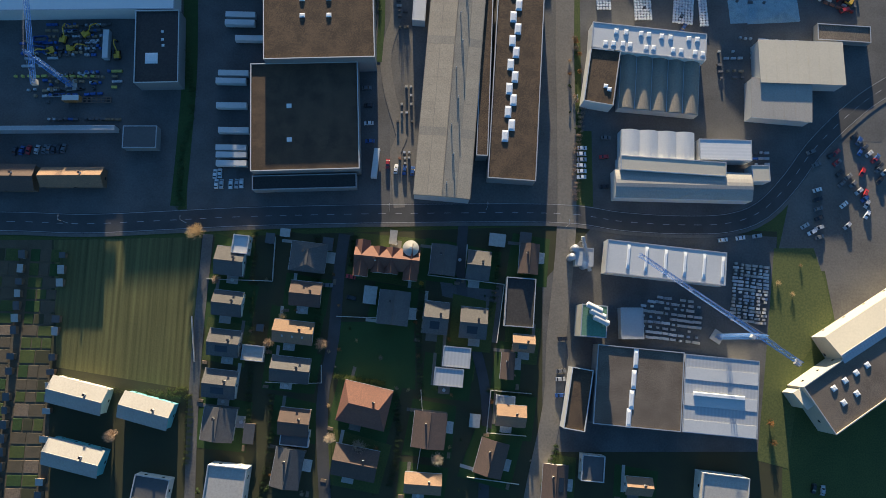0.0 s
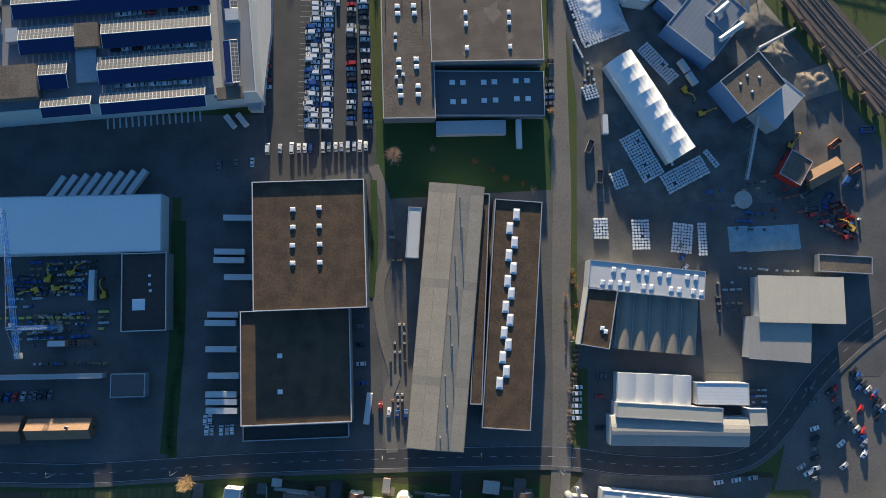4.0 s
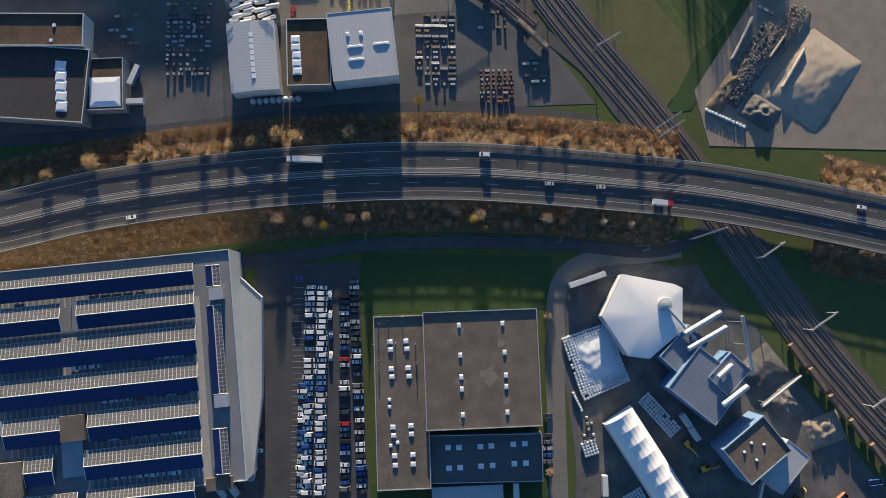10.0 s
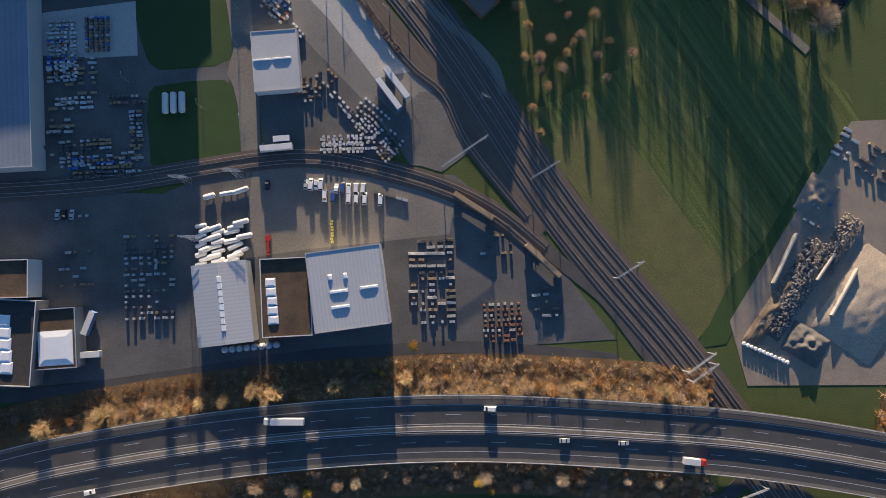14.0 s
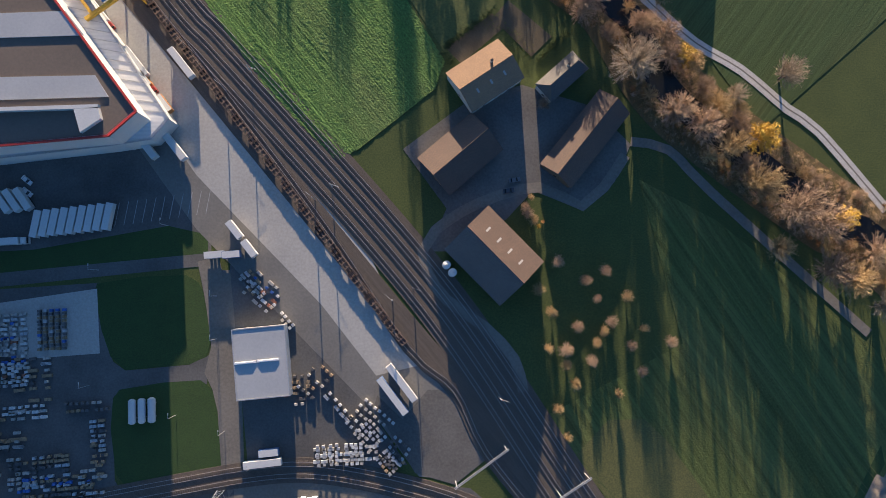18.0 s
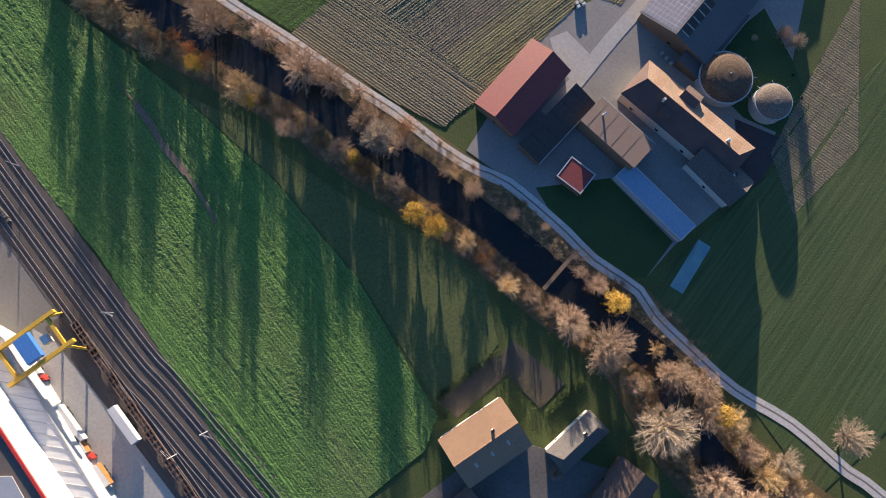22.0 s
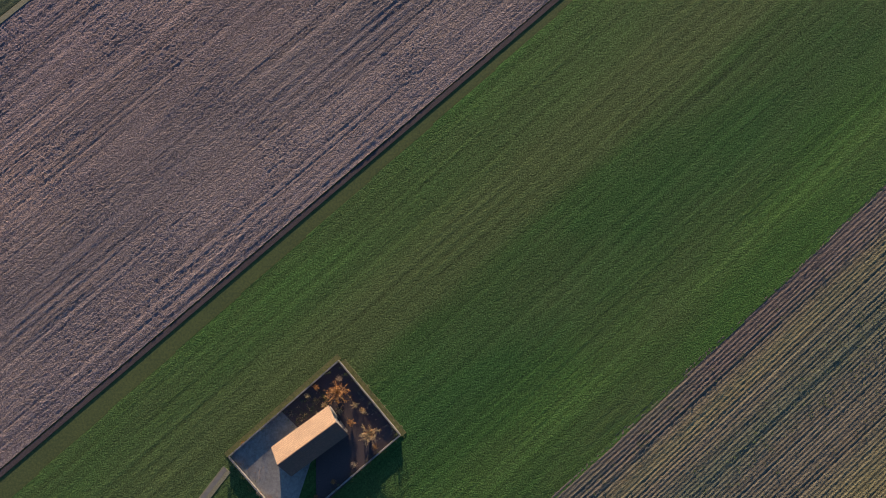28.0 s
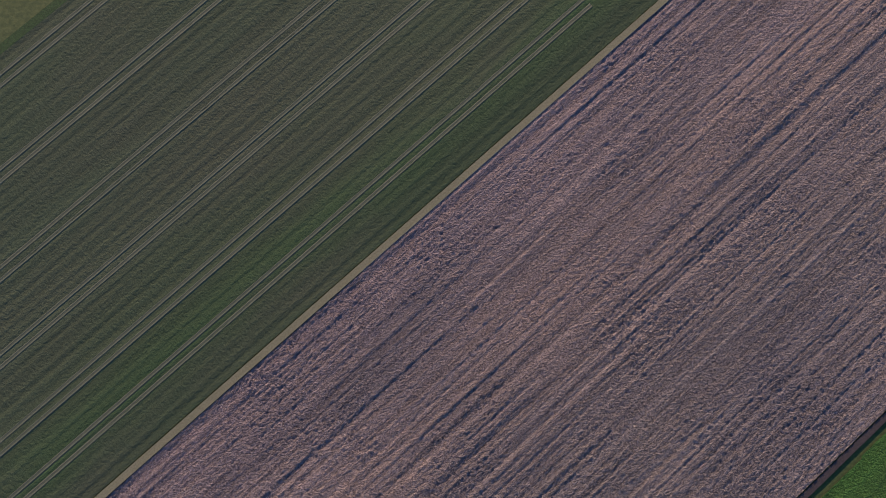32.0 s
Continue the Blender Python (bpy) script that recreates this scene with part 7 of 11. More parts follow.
long_flat_factory = flat_hall("long_flat_factory", 41.3, 129.5, 21.2, 100.3, -2.4, 9, PANEL_DARK, MOSS_ROOF, "long flat factory with brown roof and white roof lights", rim=0.5, sky=[(-0.6, 43.8, 3.0, 5.4), (-3.3, 37.4, 3.0, 5.4), (-0.8, 31.2, 3.0, 5.4), (-3.0, 25.3, 3.0, 5.4), (-0.7, 19.7, 3.0, 5.4), (-2.9, 13.9, 3.0, 5.4), (-1.0, 8.5, 3.0, 5.4), (-3.1, 2.5, 3.0, 5.4), (-0.9, -3.1, 3.0, 5.4), (-3.2, -8.8, 3.0, 5.4), (-1.1, -13.9, 3.0, 5.4), (-3.2, -19.5, 3.0, 5.4), (-1.3, -25.5, 3.0, 5.4), (-3.9, -30.7, 3.0, 5.4)])
flat_factory_wing = flat_hall("flat_factory_wing", 26.9, 136.0, 5.1, 92.6, -1.1, 9, PANEL_DARK, MOSS_ROOF, "narrow factory wing with brown roof", rim=0.5)
tank_shed = flat_hall("tank_shed", -3.2, 164.3, 5.8, 22.8, -2.0, 6, WHITE_SHEET, WHITE_SHEET, "small white roofed shed beside the hall", rim=0.1)
solar_logistics_hall = flat_hall("solar_logistics_hall", -168.6, 259.6, 181.0, 98.5, 7.1, 19, WHITE_SHEET, BLUE_DECK, "large logistics hall with solar rows on its roof", rim=0.5, rimmat=WHITE_SHEET)
solar_roof(solar_logistics_hall, 7.7, 41.2, 135.3, 13.4, 20.7, 22.4, 3.4)
solar_roof(solar_logistics_hall, 5.5, 26.9, 26.3, 13.4, 20.7, 22.4)
solar_roof(solar_logistics_hall, 50.3, 27.2, 49.2, 13.4, 20.7, 22.4)
solar_roof(solar_logistics_hall, 32.5, 11.9, 83.9, 13.4, 20.7, 22.4)
solar_roof(solar_logistics_hall, 32.5, -3.7, 83.3, 13.4, 20.7, 22.4)
solar_roof(solar_logistics_hall, 4.8, -19.6, 23.4, 13.4, 20.7, 22.4)
solar_roof(solar_logistics_hall, 50.8, -19.7, 46.3, 13.4, 20.7, 22.4)
solar_roof(solar_logistics_hall, 49.6, -35.5, 48.5, 13.4, 20.7, 22.4)
solar_roof(solar_logistics_hall, 6.6, -35.7, 11.7, 13.4, 20.7, 22.4)
solar_roof(solar_logistics_hall, 47.6, -50.0, 43.9, 9.0, 20.9, 22.3)
solar_roof(solar_logistics_hall, 11.4, -49.7, 20.5, 8.0, 20.9, 22.3)
solar_roof(solar_logistics_hall, -37.4, 10.2, 47.1, 13.4, 20.7, 22.4)
solar_roof(solar_logistics_hall, -37.7, -4.9, 46.9, 13.4, 20.7, 22.4)
q = solar_roof(solar_logistics_hall, 83.3, 38.3, 8.9, 6.0, 20.6, 21.0)
q.rotation_euler = (0, 0, radians(-90))
q = solar_roof(solar_logistics_hall, 82.6, 6.8, 37.5, 6.0, 20.6, 21.0)
q.rotation_euler = (0, 0, radians(-90))
q = solar_roof(solar_logistics_hall, 81.4, -35.7, 18.8, 6.0, 20.6, 21.0)
q.rotation_euler = (0, 0, radians(-90))
part("drive_lane", Shape().box(72.4, 76.2, -50.6, 30.4, 18.52, 18.56), CONCRETE, solar_logistics_hall, "pale concrete drive lane on the roof")
part("stair_tower", Shape().box(16.6, 26.4, -24.7, -14.1, 18.5, 22.5), GRAVEL_ROOF, solar_logistics_hall, "roof block with gravel top")
part("cooling_unit", Shape().box(15.8, 24.5, -39.5, -24.8, 18.5, 20.5), STEEL, solar_logistics_hall, "steel cooling plant")
part("plant_room", Shape().box(-29.4, 0.3, -44.9, -30.5, 18.5, 23.0), GRAVEL_ROOF, solar_logistics_hall, "flat plant room")
part("lift_head", Shape().box(81.2, 87.2, 27.9, 32.9, 18.5, 21.5), ZINC, solar_logistics_hall, "small lift head")
part("lift_head", Shape().box(80.2, 85.9, -17.5, -12.5, 18.5, 21.5), ZINC, solar_logistics_hall, "small lift head")
part("roof_block", Shape().box(73.9, 84.9, -51.8, -46.5, 18.5, 20.0), GRAVEL_ROOF, solar_logistics_hall, "low gravel roofed block")
part("stair_head", Shape().box(-12.4, -7.3, -19.5, -13.4, 18.5, 21.5), ZINC, solar_logistics_hall, "small stair head")
part("stair_head", Shape().box(-13.4, -9.0, 22.5, 29.0, 18.5, 21.5), ZINC, solar_logistics_hall, "small stair head")
poly_hall("loading_wing", [(-85.4, 309.8), (-73.4, 299.3), (-71.3, 255.7), (-73.6, 218.2), (-79.2, 218.1)], 4.5, WHITE_SHEET, GREY_SHEET, "low loading wing with pale sheet roof beside the logistics hall", 0.3)
# cars parked on the roof deck
car_row(-141.6, 299.7, 4.92, 0.53, 5, 8, 1.0, ["white", "silver", "silver", "black", "red", "white"], 0, 18.4)
car_row(-172.7, 295.5, 0.00, 0.00, 1, 8, 1.0, ["white", "silver", "silver", "black", "red", "white"], 0, 18.4)
car_row(-146.6, 267.5, 3.90, 0.45, 3, 8, 1.0, ["white", "silver", "silver", "black", "red", "white"], 0, 18.4)
car_row(-116.3, 272.2, 4.15, 0.50, 5, 8, 1.0, ["white", "silver", "silver", "black", "red", "white"], 0, 18.4)
car_row(-132.9, 254.0, 4.33, 0.47, 4, 8, 1.0, ["white", "silver", "silver", "black", "red", "white"], 0, 18.4)
car_row(-110.5, 257.2, 4.40, 0.45, 3, 8, 1.0, ["white", "silver", "silver", "black", "red", "white"], 0, 18.4)
car_row(-133.5, 238.2, 4.57, 0.47, 8, 8, 1.0, ["white", "silver", "silver", "black", "red", "white"], 0, 18.4)
car_row(-130.7, 222.2, 4.78, 0.46, 6, 8, 1.0, ["white", "silver", "silver", "black", "red", "white"], 0, 18.4)
car_row(-112.0, 223.9, 4.80, 0.50, 3, 8, 1.0, ["white", "silver", "silver", "black", "red", "white"], 0, 18.4)
depot_main_block = flat_hall("depot_main_block", 26.9, 269.3, 51.5, 52.1, 3.3, 10, PANEL_DARK, GRAVEL_ROOF, "flat depot block with grey gravel roof and vents", rim=0.5, sky=[(-9.6, 19.7, 1.8, 2.4), (10.0, 19.8, 1.8, 2.4), (-9.5, 6.4, 1.8, 2.4), (10.4, 6.9, 1.8, 2.4), (-9.4, -3.2, 1.8, 2.4), (10.5, -3.2, 1.8, 2.4), (-9.4, -8.5, 1.8, 2.4), (10.5, -8.2, 1.8, 2.4), (-9.4, -19.8, 1.8, 2.4), (10.5, -19.5, 1.8, 2.4)])
depot_low_block = flat_hall("depot_low_block", 29.4, 229.5, 51.3, 21.0, 2.0, 6, PANEL_DARK, SHADE_ROOF, "low depot wing with square roof lights", rim=0.4, sky=[(-16.7, 5.1, 2.6, 2.4), (-11.8, 5.0, 2.6, 2.4), (-16.4, -4.0, 2.6, 2.4), (-11.4, -3.8, 2.6, 2.4), (-2.2, 5.2, 2.6, 2.4), (2.7, 5.4, 2.6, 2.4), (-2.1, -3.4, 2.6, 2.4), (3.1, -3.2, 2.6, 2.4), (12.6, 5.9, 2.6, 2.4), (17.8, 6.1, 2.6, 2.4), (12.9, -2.6, 2.6, 2.4), (18.1, -2.5, 2.6, 2.4)])
depot_side_block = flat_hall("depot_side_block", -8.5, 254.0, 23.7, 76.3, 3.1, 8, PANEL_DARK, GRAVEL_ROOF, "side wing with gravel roof and roof machines", rim=0.5, sky=[(-4.6, 26.7, 2.4, 2.2), (2.5, 26.8, 2.4, 2.2), (-4.5, 23.2, 2.4, 2.2), (2.9, 23.3, 2.4, 2.2), (-4.4, 14.7, 2.4, 2.2), (3.1, 14.8, 2.4, 2.2), (-4.2, 11.2, 2.4, 2.2), (3.5, 11.2, 2.4, 2.2), (-4.3, -10.9, 2.4, 2.2), (3.7, -10.6, 2.4, 2.2), (-4.1, -14.6, 2.4, 2.2), (3.8, -14.2, 2.4, 2.2), (-3.9, -23.4, 2.4, 2.2), (4.2, -23.2, 2.4, 2.2), (-3.7, -27.5, 2.4, 2.2), (4.2, -27.3, 2.4, 2.2), (-5.5, 1.2, 1.6, 1.6), (-5.6, -2.0, 1.6, 1.6), (-5.5, -18.9, 1.6, 1.6), (-2.4, -17.7, 1.6, 1.6)])
part("vent_pipe", Shape().rod((-9.7, 35.0, 7.4), (-9.7, 35.0, 9.6), 0.2, 8), ZINC, depot_side_block)
part("vent_pipe", Shape().rod((-5.1, 36.2, 7.4), (-5.1, 36.2, 9.6), 0.2, 8), ZINC, depot_side_block)
part("vent_pipe", Shape().rod((-2.2, 26.3, 7.4), (-2.2, 26.3, 9.6), 0.2, 8), ZINC, depot_side_block)
part("vent_pipe", Shape().rod((1.3, 37.7, 7.4), (1.3, 37.7, 9.6), 0.2, 8), ZINC, depot_side_block)
part("vent_pipe", Shape().rod((6.8, 25.4, 7.4), (6.8, 25.4, 9.6), 0.2, 8), ZINC, depot_side_block)
part("vent_pipe", Shape().rod((-12.1, 25.9, 7.4), (-12.1, 25.9, 9.6), 0.2, 8), ZINC, depot_side_block)
part("vent_pipe", Shape().rod((-9.8, 18.7, 7.4), (-9.8, 18.7, 9.6), 0.2, 8), ZINC, depot_side_block)
part("vent_pipe", Shape().rod((7.1, 16.8, 7.4), (7.1, 16.8, 9.6), 0.2, 8), ZINC, depot_side_block)
for k, (u, v, r) in enumerate(((-9.6, 17.5, 2.6), (10.0, 17.5, 2.4), (-9.5, -5.0, 3.0), (3.0, -3.0, 4.5), (10.4, -14.0, 2.2), (-9.4, -21.0, 2.6), (9.0, 11.0, 2.0))):
    ring = [(u + r * (0.8 + 0.3 * math.sin(a * 2.1 + k)) * math.cos(a * 0.5236), v + r * (0.9 + 0.3 * math.cos(a * 1.7 + k)) * math.sin(a * 0.5236)) for a in range(12)]
    part("worn_gravel", Shape().prism(ring, 9.45, 9.512 + 0.002 * k), PALE_GRAVEL, depot_main_block, "paler worn patch of roof gravel")
depot_porch = flat_hall("depot_porch", 21.8, 213.7, 31.9, 6.3, 3.2, 4, GREY_SHEET, GREY_SHEET, "low sheet roofed porch", rim=0.1)
firm_hall = flat_hall("firm_hall", -186.8, 161.2, 147.6, 25.3, 3.0, 9, WHITE_SHEET, MEMBRANE, "white sheet roofed hall of a building firm", rim=0.1)
firm_office = flat_hall("firm_office", -118.6, 134.7, 19.1, 33.6, 3.3, 9, PANEL_DARK, BLACK_ROOF, "dark flat office block with white rim", rim=0.6, rimmat=WHITE_SHEET, sky=[(2.2, 6.9, 1.2, 1.2), (2.3, 3.2, 1.2, 1.2), (2.6, 0.4, 1.2, 1.2), (-2.3, -5.4, 5.5, 5)])
firm_canopy = flat_hall("firm_canopy", -180.8, 96.4, 90.6, 1.9, 2.3, 5, GREY_SHEET, GREY_SHEET, "long narrow open canopy roof", rim=0.05)
firm_shed = flat_hall("firm_shed", -124.3, 94.4, 14.6, 10.0, 2.0, 5, PANEL_DARK, SHADE_ROOF, "dark flat roofed tool shed", rim=0.1)
h = gable_house("old_workshop", -151.7, 75.5, 25.7, 7.7, 2.1, 5, 8, WOOD_WALL, TILE_OCHRE, "old workshop with sunlit ochre roof", wins=2)
h = gable_house("old_workshop", -181.1, 74.5, 26.4, 10.7, 1.2, 5, 7.5, WOOD_WALL, TILE_BROWN, "old brown roofed workshop with lean-to", wins=2)
works_north_block = flat_hall("works_north_block", 101.3, 145.6, 52.4, 12.8, -4.2, 9, WHITE_SHEET, WHITE_SHEET, "white roofed factory strip with roof lights", rim=0.2, sky=[(-15.3, 3.0, 2.2, 2.6), (-10.9, 3.0, 2.2, 2.6), (-4.0, 3.1, 2.2, 2.6), (-0.4, 3.0, 2.2, 2.6), (5.5, 2.9, 2.2, 2.6), (9.6, 2.9, 2.2, 2.6), (18.0, 3.1, 2.2, 2.6), (21.9, 3.1, 2.2, 2.6), (-19.9, -3.2, 2.2, 2.6), (-16.3, -3.0, 2.2, 2.6), (-12.0, -2.7, 2.2, 2.6), (-8.7, -2.8, 2.2, 2.6), (-1.3, -3.2, 2.2, 2.6), (2.1, -3.1, 2.2, 2.6), (11.1, -3.1, 2.2, 2.6), (14.7, -3.1, 2.2, 2.6), (21.1, -3.2, 2.2, 2.6), (24.7, -3.5, 2.2, 2.6)])
works_west_block = flat_hall("works_west_block", 79.6, 128.4, 13.4, 26.0, -8.1, 9, WHITE_SHEET, MOSS_ROOF, "narrow flat roofed block with brown roof", rim=0.5, sky=[(2.3, -4.4, 2, 2), (4.0, -5.6, 2, 2)])
shells("shell_roof_hall", 106.7, 126.4, 36.4, 25.3, -3.6, 5.5, 5, GREY_SHEET, FIBRE_ROOF, "factory hall under grey barrel shell roofs")
# halves of one roof, greyer for the shaded part, beige for the sunlit
lean_hall("tall_beige_hall", 162.0, 120.7, 27.5, 18.3, 177.1, 7.5, 7.6, GREY_SHEET, FIBRE_PALE, "tall hall, sheet roof coloured greyer as the shaded half")
lean_hall("beige_roof_hall", 171.8, 138.5, 38.9, 20.2, 0.1, 7.9, 8.6, GREY_SHEET, BEIGE_SHEET, "tall hall, sheet roof coloured beige as the sunlit half")
shells("barrel_roof_hall", 116.0, 79.6, 12.8, 61.4, 90.3, 7, 1, WHITE_SHEET, FIBRE_PALE, "long factory hall with pale barrel roof", 1.6)
middle_beige_block = flat_hall("middle_beige_block", 111.0, 87.8, 47.1, 6.4, -2.1, 9, WHITE_SHEET, BEIGE_SHEET, "raised beige roofed middle block", rim=0.1)
shells("shed_roof_hall", 104.9, 97.5, 32.9, 13.2, -1.2, 7, 4, WHITE_SHEET, WHITE_SHEET, "small white factory hall with four shell roofs", 1.2)
blue_roof_block = flat_hall("blue_roof_block", 135.1, 96.2, 23.6, 9.5, 0.2, 8, WHITE_SHEET, WHITE_RIB, "white sheet roofed block", rim=0.1)
end_block = flat_hall("end_block", 151.2, 86.2, 8.1, 7.4, 2.1, 7, WHITE_SHEET, BEIGE_SHEET, "small beige end block", rim=0.1)
white_store_hall = flat_hall("white_store_hall", 107.2, 44.8, 52.6, 14.5, -4.9, 8, WHITE_SHEET, WHITE_SHEET, "white store hall with roof light strips", rim=0.1, sky=[(-16.9, 0.5, 1.6, 11), (-9.0, 0.4, 1.6, 11), (-0.5, 0.1, 1.6, 11), (8.0, 0.1, 1.6, 11), (16.5, 0.0, 1.6, 11), (24.7, -0.1, 1.6, 11)])
precast_hall = flat_hall("precast_hall", 93.9, -8.9, 37.1, 33.0, -4.2, 9, PANEL_DARK, GRAVEL_ROOF, "precast works hall with gravel roof and a light strip", rim=0.4, sky=[(-2.0, 12.0, 2.2, 8), (-2.4, 3.2, 2.2, 8), (-2.9, -5.2, 2.2, 8), (-3.7, -12.8, 2.2, 8)])
precast_sheet_hall = flat_hall("precast_sheet_hall", 128.8, -11.7, 32.0, 32.5, -4.3, 9, WHITE_SHEET, GREY_RIB, "precast works hall with white and blue grey sheet roof", rim=0.1)
for k in range(3):
    part("white_strip", Shape().box(-15.5, 15.5, -16.4 + 10.90 * k + 0.4, -16.4 + 10.90 * (k + 0.5), 8.9, 9.12), WHITE_SHEET, precast_sheet_hall, "white roof strip")
part("ridge_light", Shape().box(-12, 10, -0.9, 0.9, 9.0, 9.9, 0.3, 0.3), SKYLIGHT, precast_sheet_hall)
precast_office = flat_hall("precast_office", 68.4, -14.2, 9.1, 25.7, -8.8, 8, WHITE_SHEET, MOSS_ROOF, "narrow works office with planted roof", rim=0.6, rimmat=WHITE_SHEET)
mixing_plant = flat_hall("mixing_plant", 74.2, 18.6, 11.0, 13.5, -3.6, 12, BEIGE_SHEET, GREEN_SHEET, "tall concrete mixing plant with green roof", rim=0.05)
glass_link = flat_hall("glass_link", 92.7, 18.2, 9.8, 13.5, 1.2, 5, GREY_SHEET, GREY_SHEET, "flat open shed with grey roof", rim=0.2)
office_slab = flat_hall("office_slab", 199.3, 3.9, 73.8, 23.2, 33.7, 13, BEIGE_SHEET, GRAVEL_ROOF, "flat roofed office slab with roof lights", rim=0.6, sky=[(-26, 4, 2.4, 2.4), (-20, 4, 2.4, 2.4), (-14, 4, 2.4, 2.4), (-8, 4, 2.4, 2.4), (-26, -3, 2.4, 2.4), (-19, -3, 2.4, 2.4)], wins=14)
# one sheet roof: cream paints the sunlit slope, grey the shaded one
h = gable_house("office_wing", 202.8, 21.8, 56.6, 18.0, 32.4, 11, 13.5, BEIGE_SHEET, GREY_RIB, "office wing, sheet roof coloured cream on the sunlit slope, grey on the shaded", wins=8, chimney=False, over=0.3, two=BEIGE_SHEET)
lean_hall("cream_office", 169.1, -8.1, 17.3, 7.5, 33.7, 10.0, 12.0, BEIGE_SHEET, BEIGE_SHEET, "cream roofed office front block")
dome_store([(90.7, 313.1), (114.4, 309.1), (118.3, 307.3), (118.0, 288.1), (102.9, 275.1), (93.1, 276.2), (81.3, 293.8)], 109.5, 299.7, 8.5, 9.7)
membrane_hall(104.7, 226.5, 54.1, 14.8, 123.5, 4.0, 9.5)
silo_house = flat_hall("silo_house", 148.9, 236.3, 19.6, 23.8, -50.4, 14, BLUE_SHEET, GRAVEL_ROOF, "tall processing house with gravel roof and blue walls", rim=0.4, sky=[(-4, 0, 1.2, 1.2), (0, 4, 1.2, 1.2), (3, -3, 1.2, 1.2), (-3, -5, 1.2, 1.2)])
lean_to = flat_hall("lean_to", 163.4, 228.4, 12.6, 20.8, -39.5, 10, GREY_SHEET, GREY_SHEET, "sheet roofed lean-to beside the processing house", rim=0.1)
sorting_hall = flat_hall("sorting_hall", 127.8, 263.9, 26.6, 23.5, -37.5, 12, BLUE_SHEET, STEEL_ROOF, "blue grey sorting hall with pipes on its roof", rim=0.2)
sorting_hall_upper = flat_hall("sorting_hall_upper", 137.8, 269.3, 12.1, 15.6, -42.7, 12.3, BLUE_SHEET, STEEL_ROOF, "raised part of the blue grey sorting hall", rim=0.2)
filter_house = flat_hall("filter_house", 118.7, 279.5, 12.4, 19.9, -42.1, 9, BLUE_SHEET, STEEL_ROOF, "blue grey filter house", rim=0.2)
tank(126.5, 291.7, 1.3, 3, ZINC, "horizontal steel process tank at the recycling works", 31, True, 19.4, 9.1)
tank(128.6, 285.0, 1.3, 3, ZINC, "horizontal steel process tank at the recycling works", 30, True, 20.1, 9.1)
tank(135.1, 270.6, 1.3, 3, ZINC, "horizontal steel process tank at the recycling works", 42, True, 8.2, 12.2)
tank(139.5, 259.9, 1.3, 3, ZINC, "horizontal steel process tank at the recycling works", 37, True, 13.9, 12.0)
merchant_hall = flat_hall("merchant_hall", -30.7, 416.1, 30.1, 32.3, 8.0, 12, WHITE_SHEET, GREY_RIB, "pale sheet roofed hall with roof lights", rim=0.1, sky=[(-6.3, 5.3, 1.8, 2.4), (-0.2, 5.1, 1.8, 2.4), (-3.5, -0.7, 7.5, 1.4), (8.6, -0.6, 7.5, 1.4), (-3.6, -6.9, 7.5, 1.4)])
merchant_middle_hall = flat_hall("merchant_middle_hall", -55.5, 412.5, 20.1, 31.6, 3.1, 10, PANEL_DARK, MOSS_ROOF, "flat hall with dark planted roof", rim=0.6, rimmat=WHITE_SHEET, sky=[(-6.1, 6.2, 4.2, 3.6), (-6.0, 2.4, 4.2, 3.6), (-5.7, -1.3, 4.2, 3.6), (-5.6, -5.1, 4.2, 3.6), (-5.4, -8.9, 4.2, 3.6)])
store = gable_house("gable_store", -81.2, 409.8, 32.7, 21.8, 96.9, 9, 10.5, WHITE_SHEET, GREY_RIB, "pale gabled store hall", over=0.2, wins=0, chimney=False, category="building")
for k in range(8):
    part("ridge_light", Shape().box(-11 + k * 2.8, -8.6 + k * 2.8, -1.1, 1.1, 10.2, 10.8, 0.1, 0.4), SKYLIGHT, store)
small_white_store = flat_hall("small_white_store", -62.5, 510.7, 19.0, 25.4, 5.1, 6, WHITE_SHEET, GREY_SHEET, "small store with pale sheet roof", rim=0.1, sky=[(-5.4, 0.5, 8, 1), (2.7, 0.6, 8, 1)])
north_flat_hall = flat_hall("north_flat_hall", -187.7, 394.7, 63.7, 34.3, -2.1, 9, PANEL_DARK, BLACK_ROOF, "dark flat hall with strip roof lights", rim=0.7, rimmat=WHITE_SHEET, sky=[(19.3, 8.5, 5, 5), (20.0, 3.8, 5, 5), (20.5, -0.8, 5, 5), (21.1, -5.5, 5, 5), (21.8, -10.1, 5, 5)])
north_brown_block = flat_hall("north_brown_block", -184.0, 418.8, 51.4, 15.3, 1.8, 10, WHITE_SHEET, MOSS_ROOF, "flat block with brown planted roof", rim=0.6, rimmat=WHITE_SHEET, sky=[(12.4, 2.0, 1.6, 1.6), (11.2, -5.1, 1.6, 1.6)])
north_link_block = flat_hall("north_link_block", -148.9, 395.4, 17.5, 24.3, 4.2, 7, PANEL_DARK, MOSS_ROOF, "lower flat block with planted roof and glazed hall", rim=0.5, sky=[(0.4, -3.8, 14, 14)])
west_grey_hall = flat_hall("west_grey_hall", -188.7, 499.3, 56.2, 72.9, 3.6, 10, GREY_SHEET, STEEL_ROOF, "large shaded grey roofed hall", rim=0.1, sky=[(0, 20, 2, 30), (-8, -6, 2, 20)])
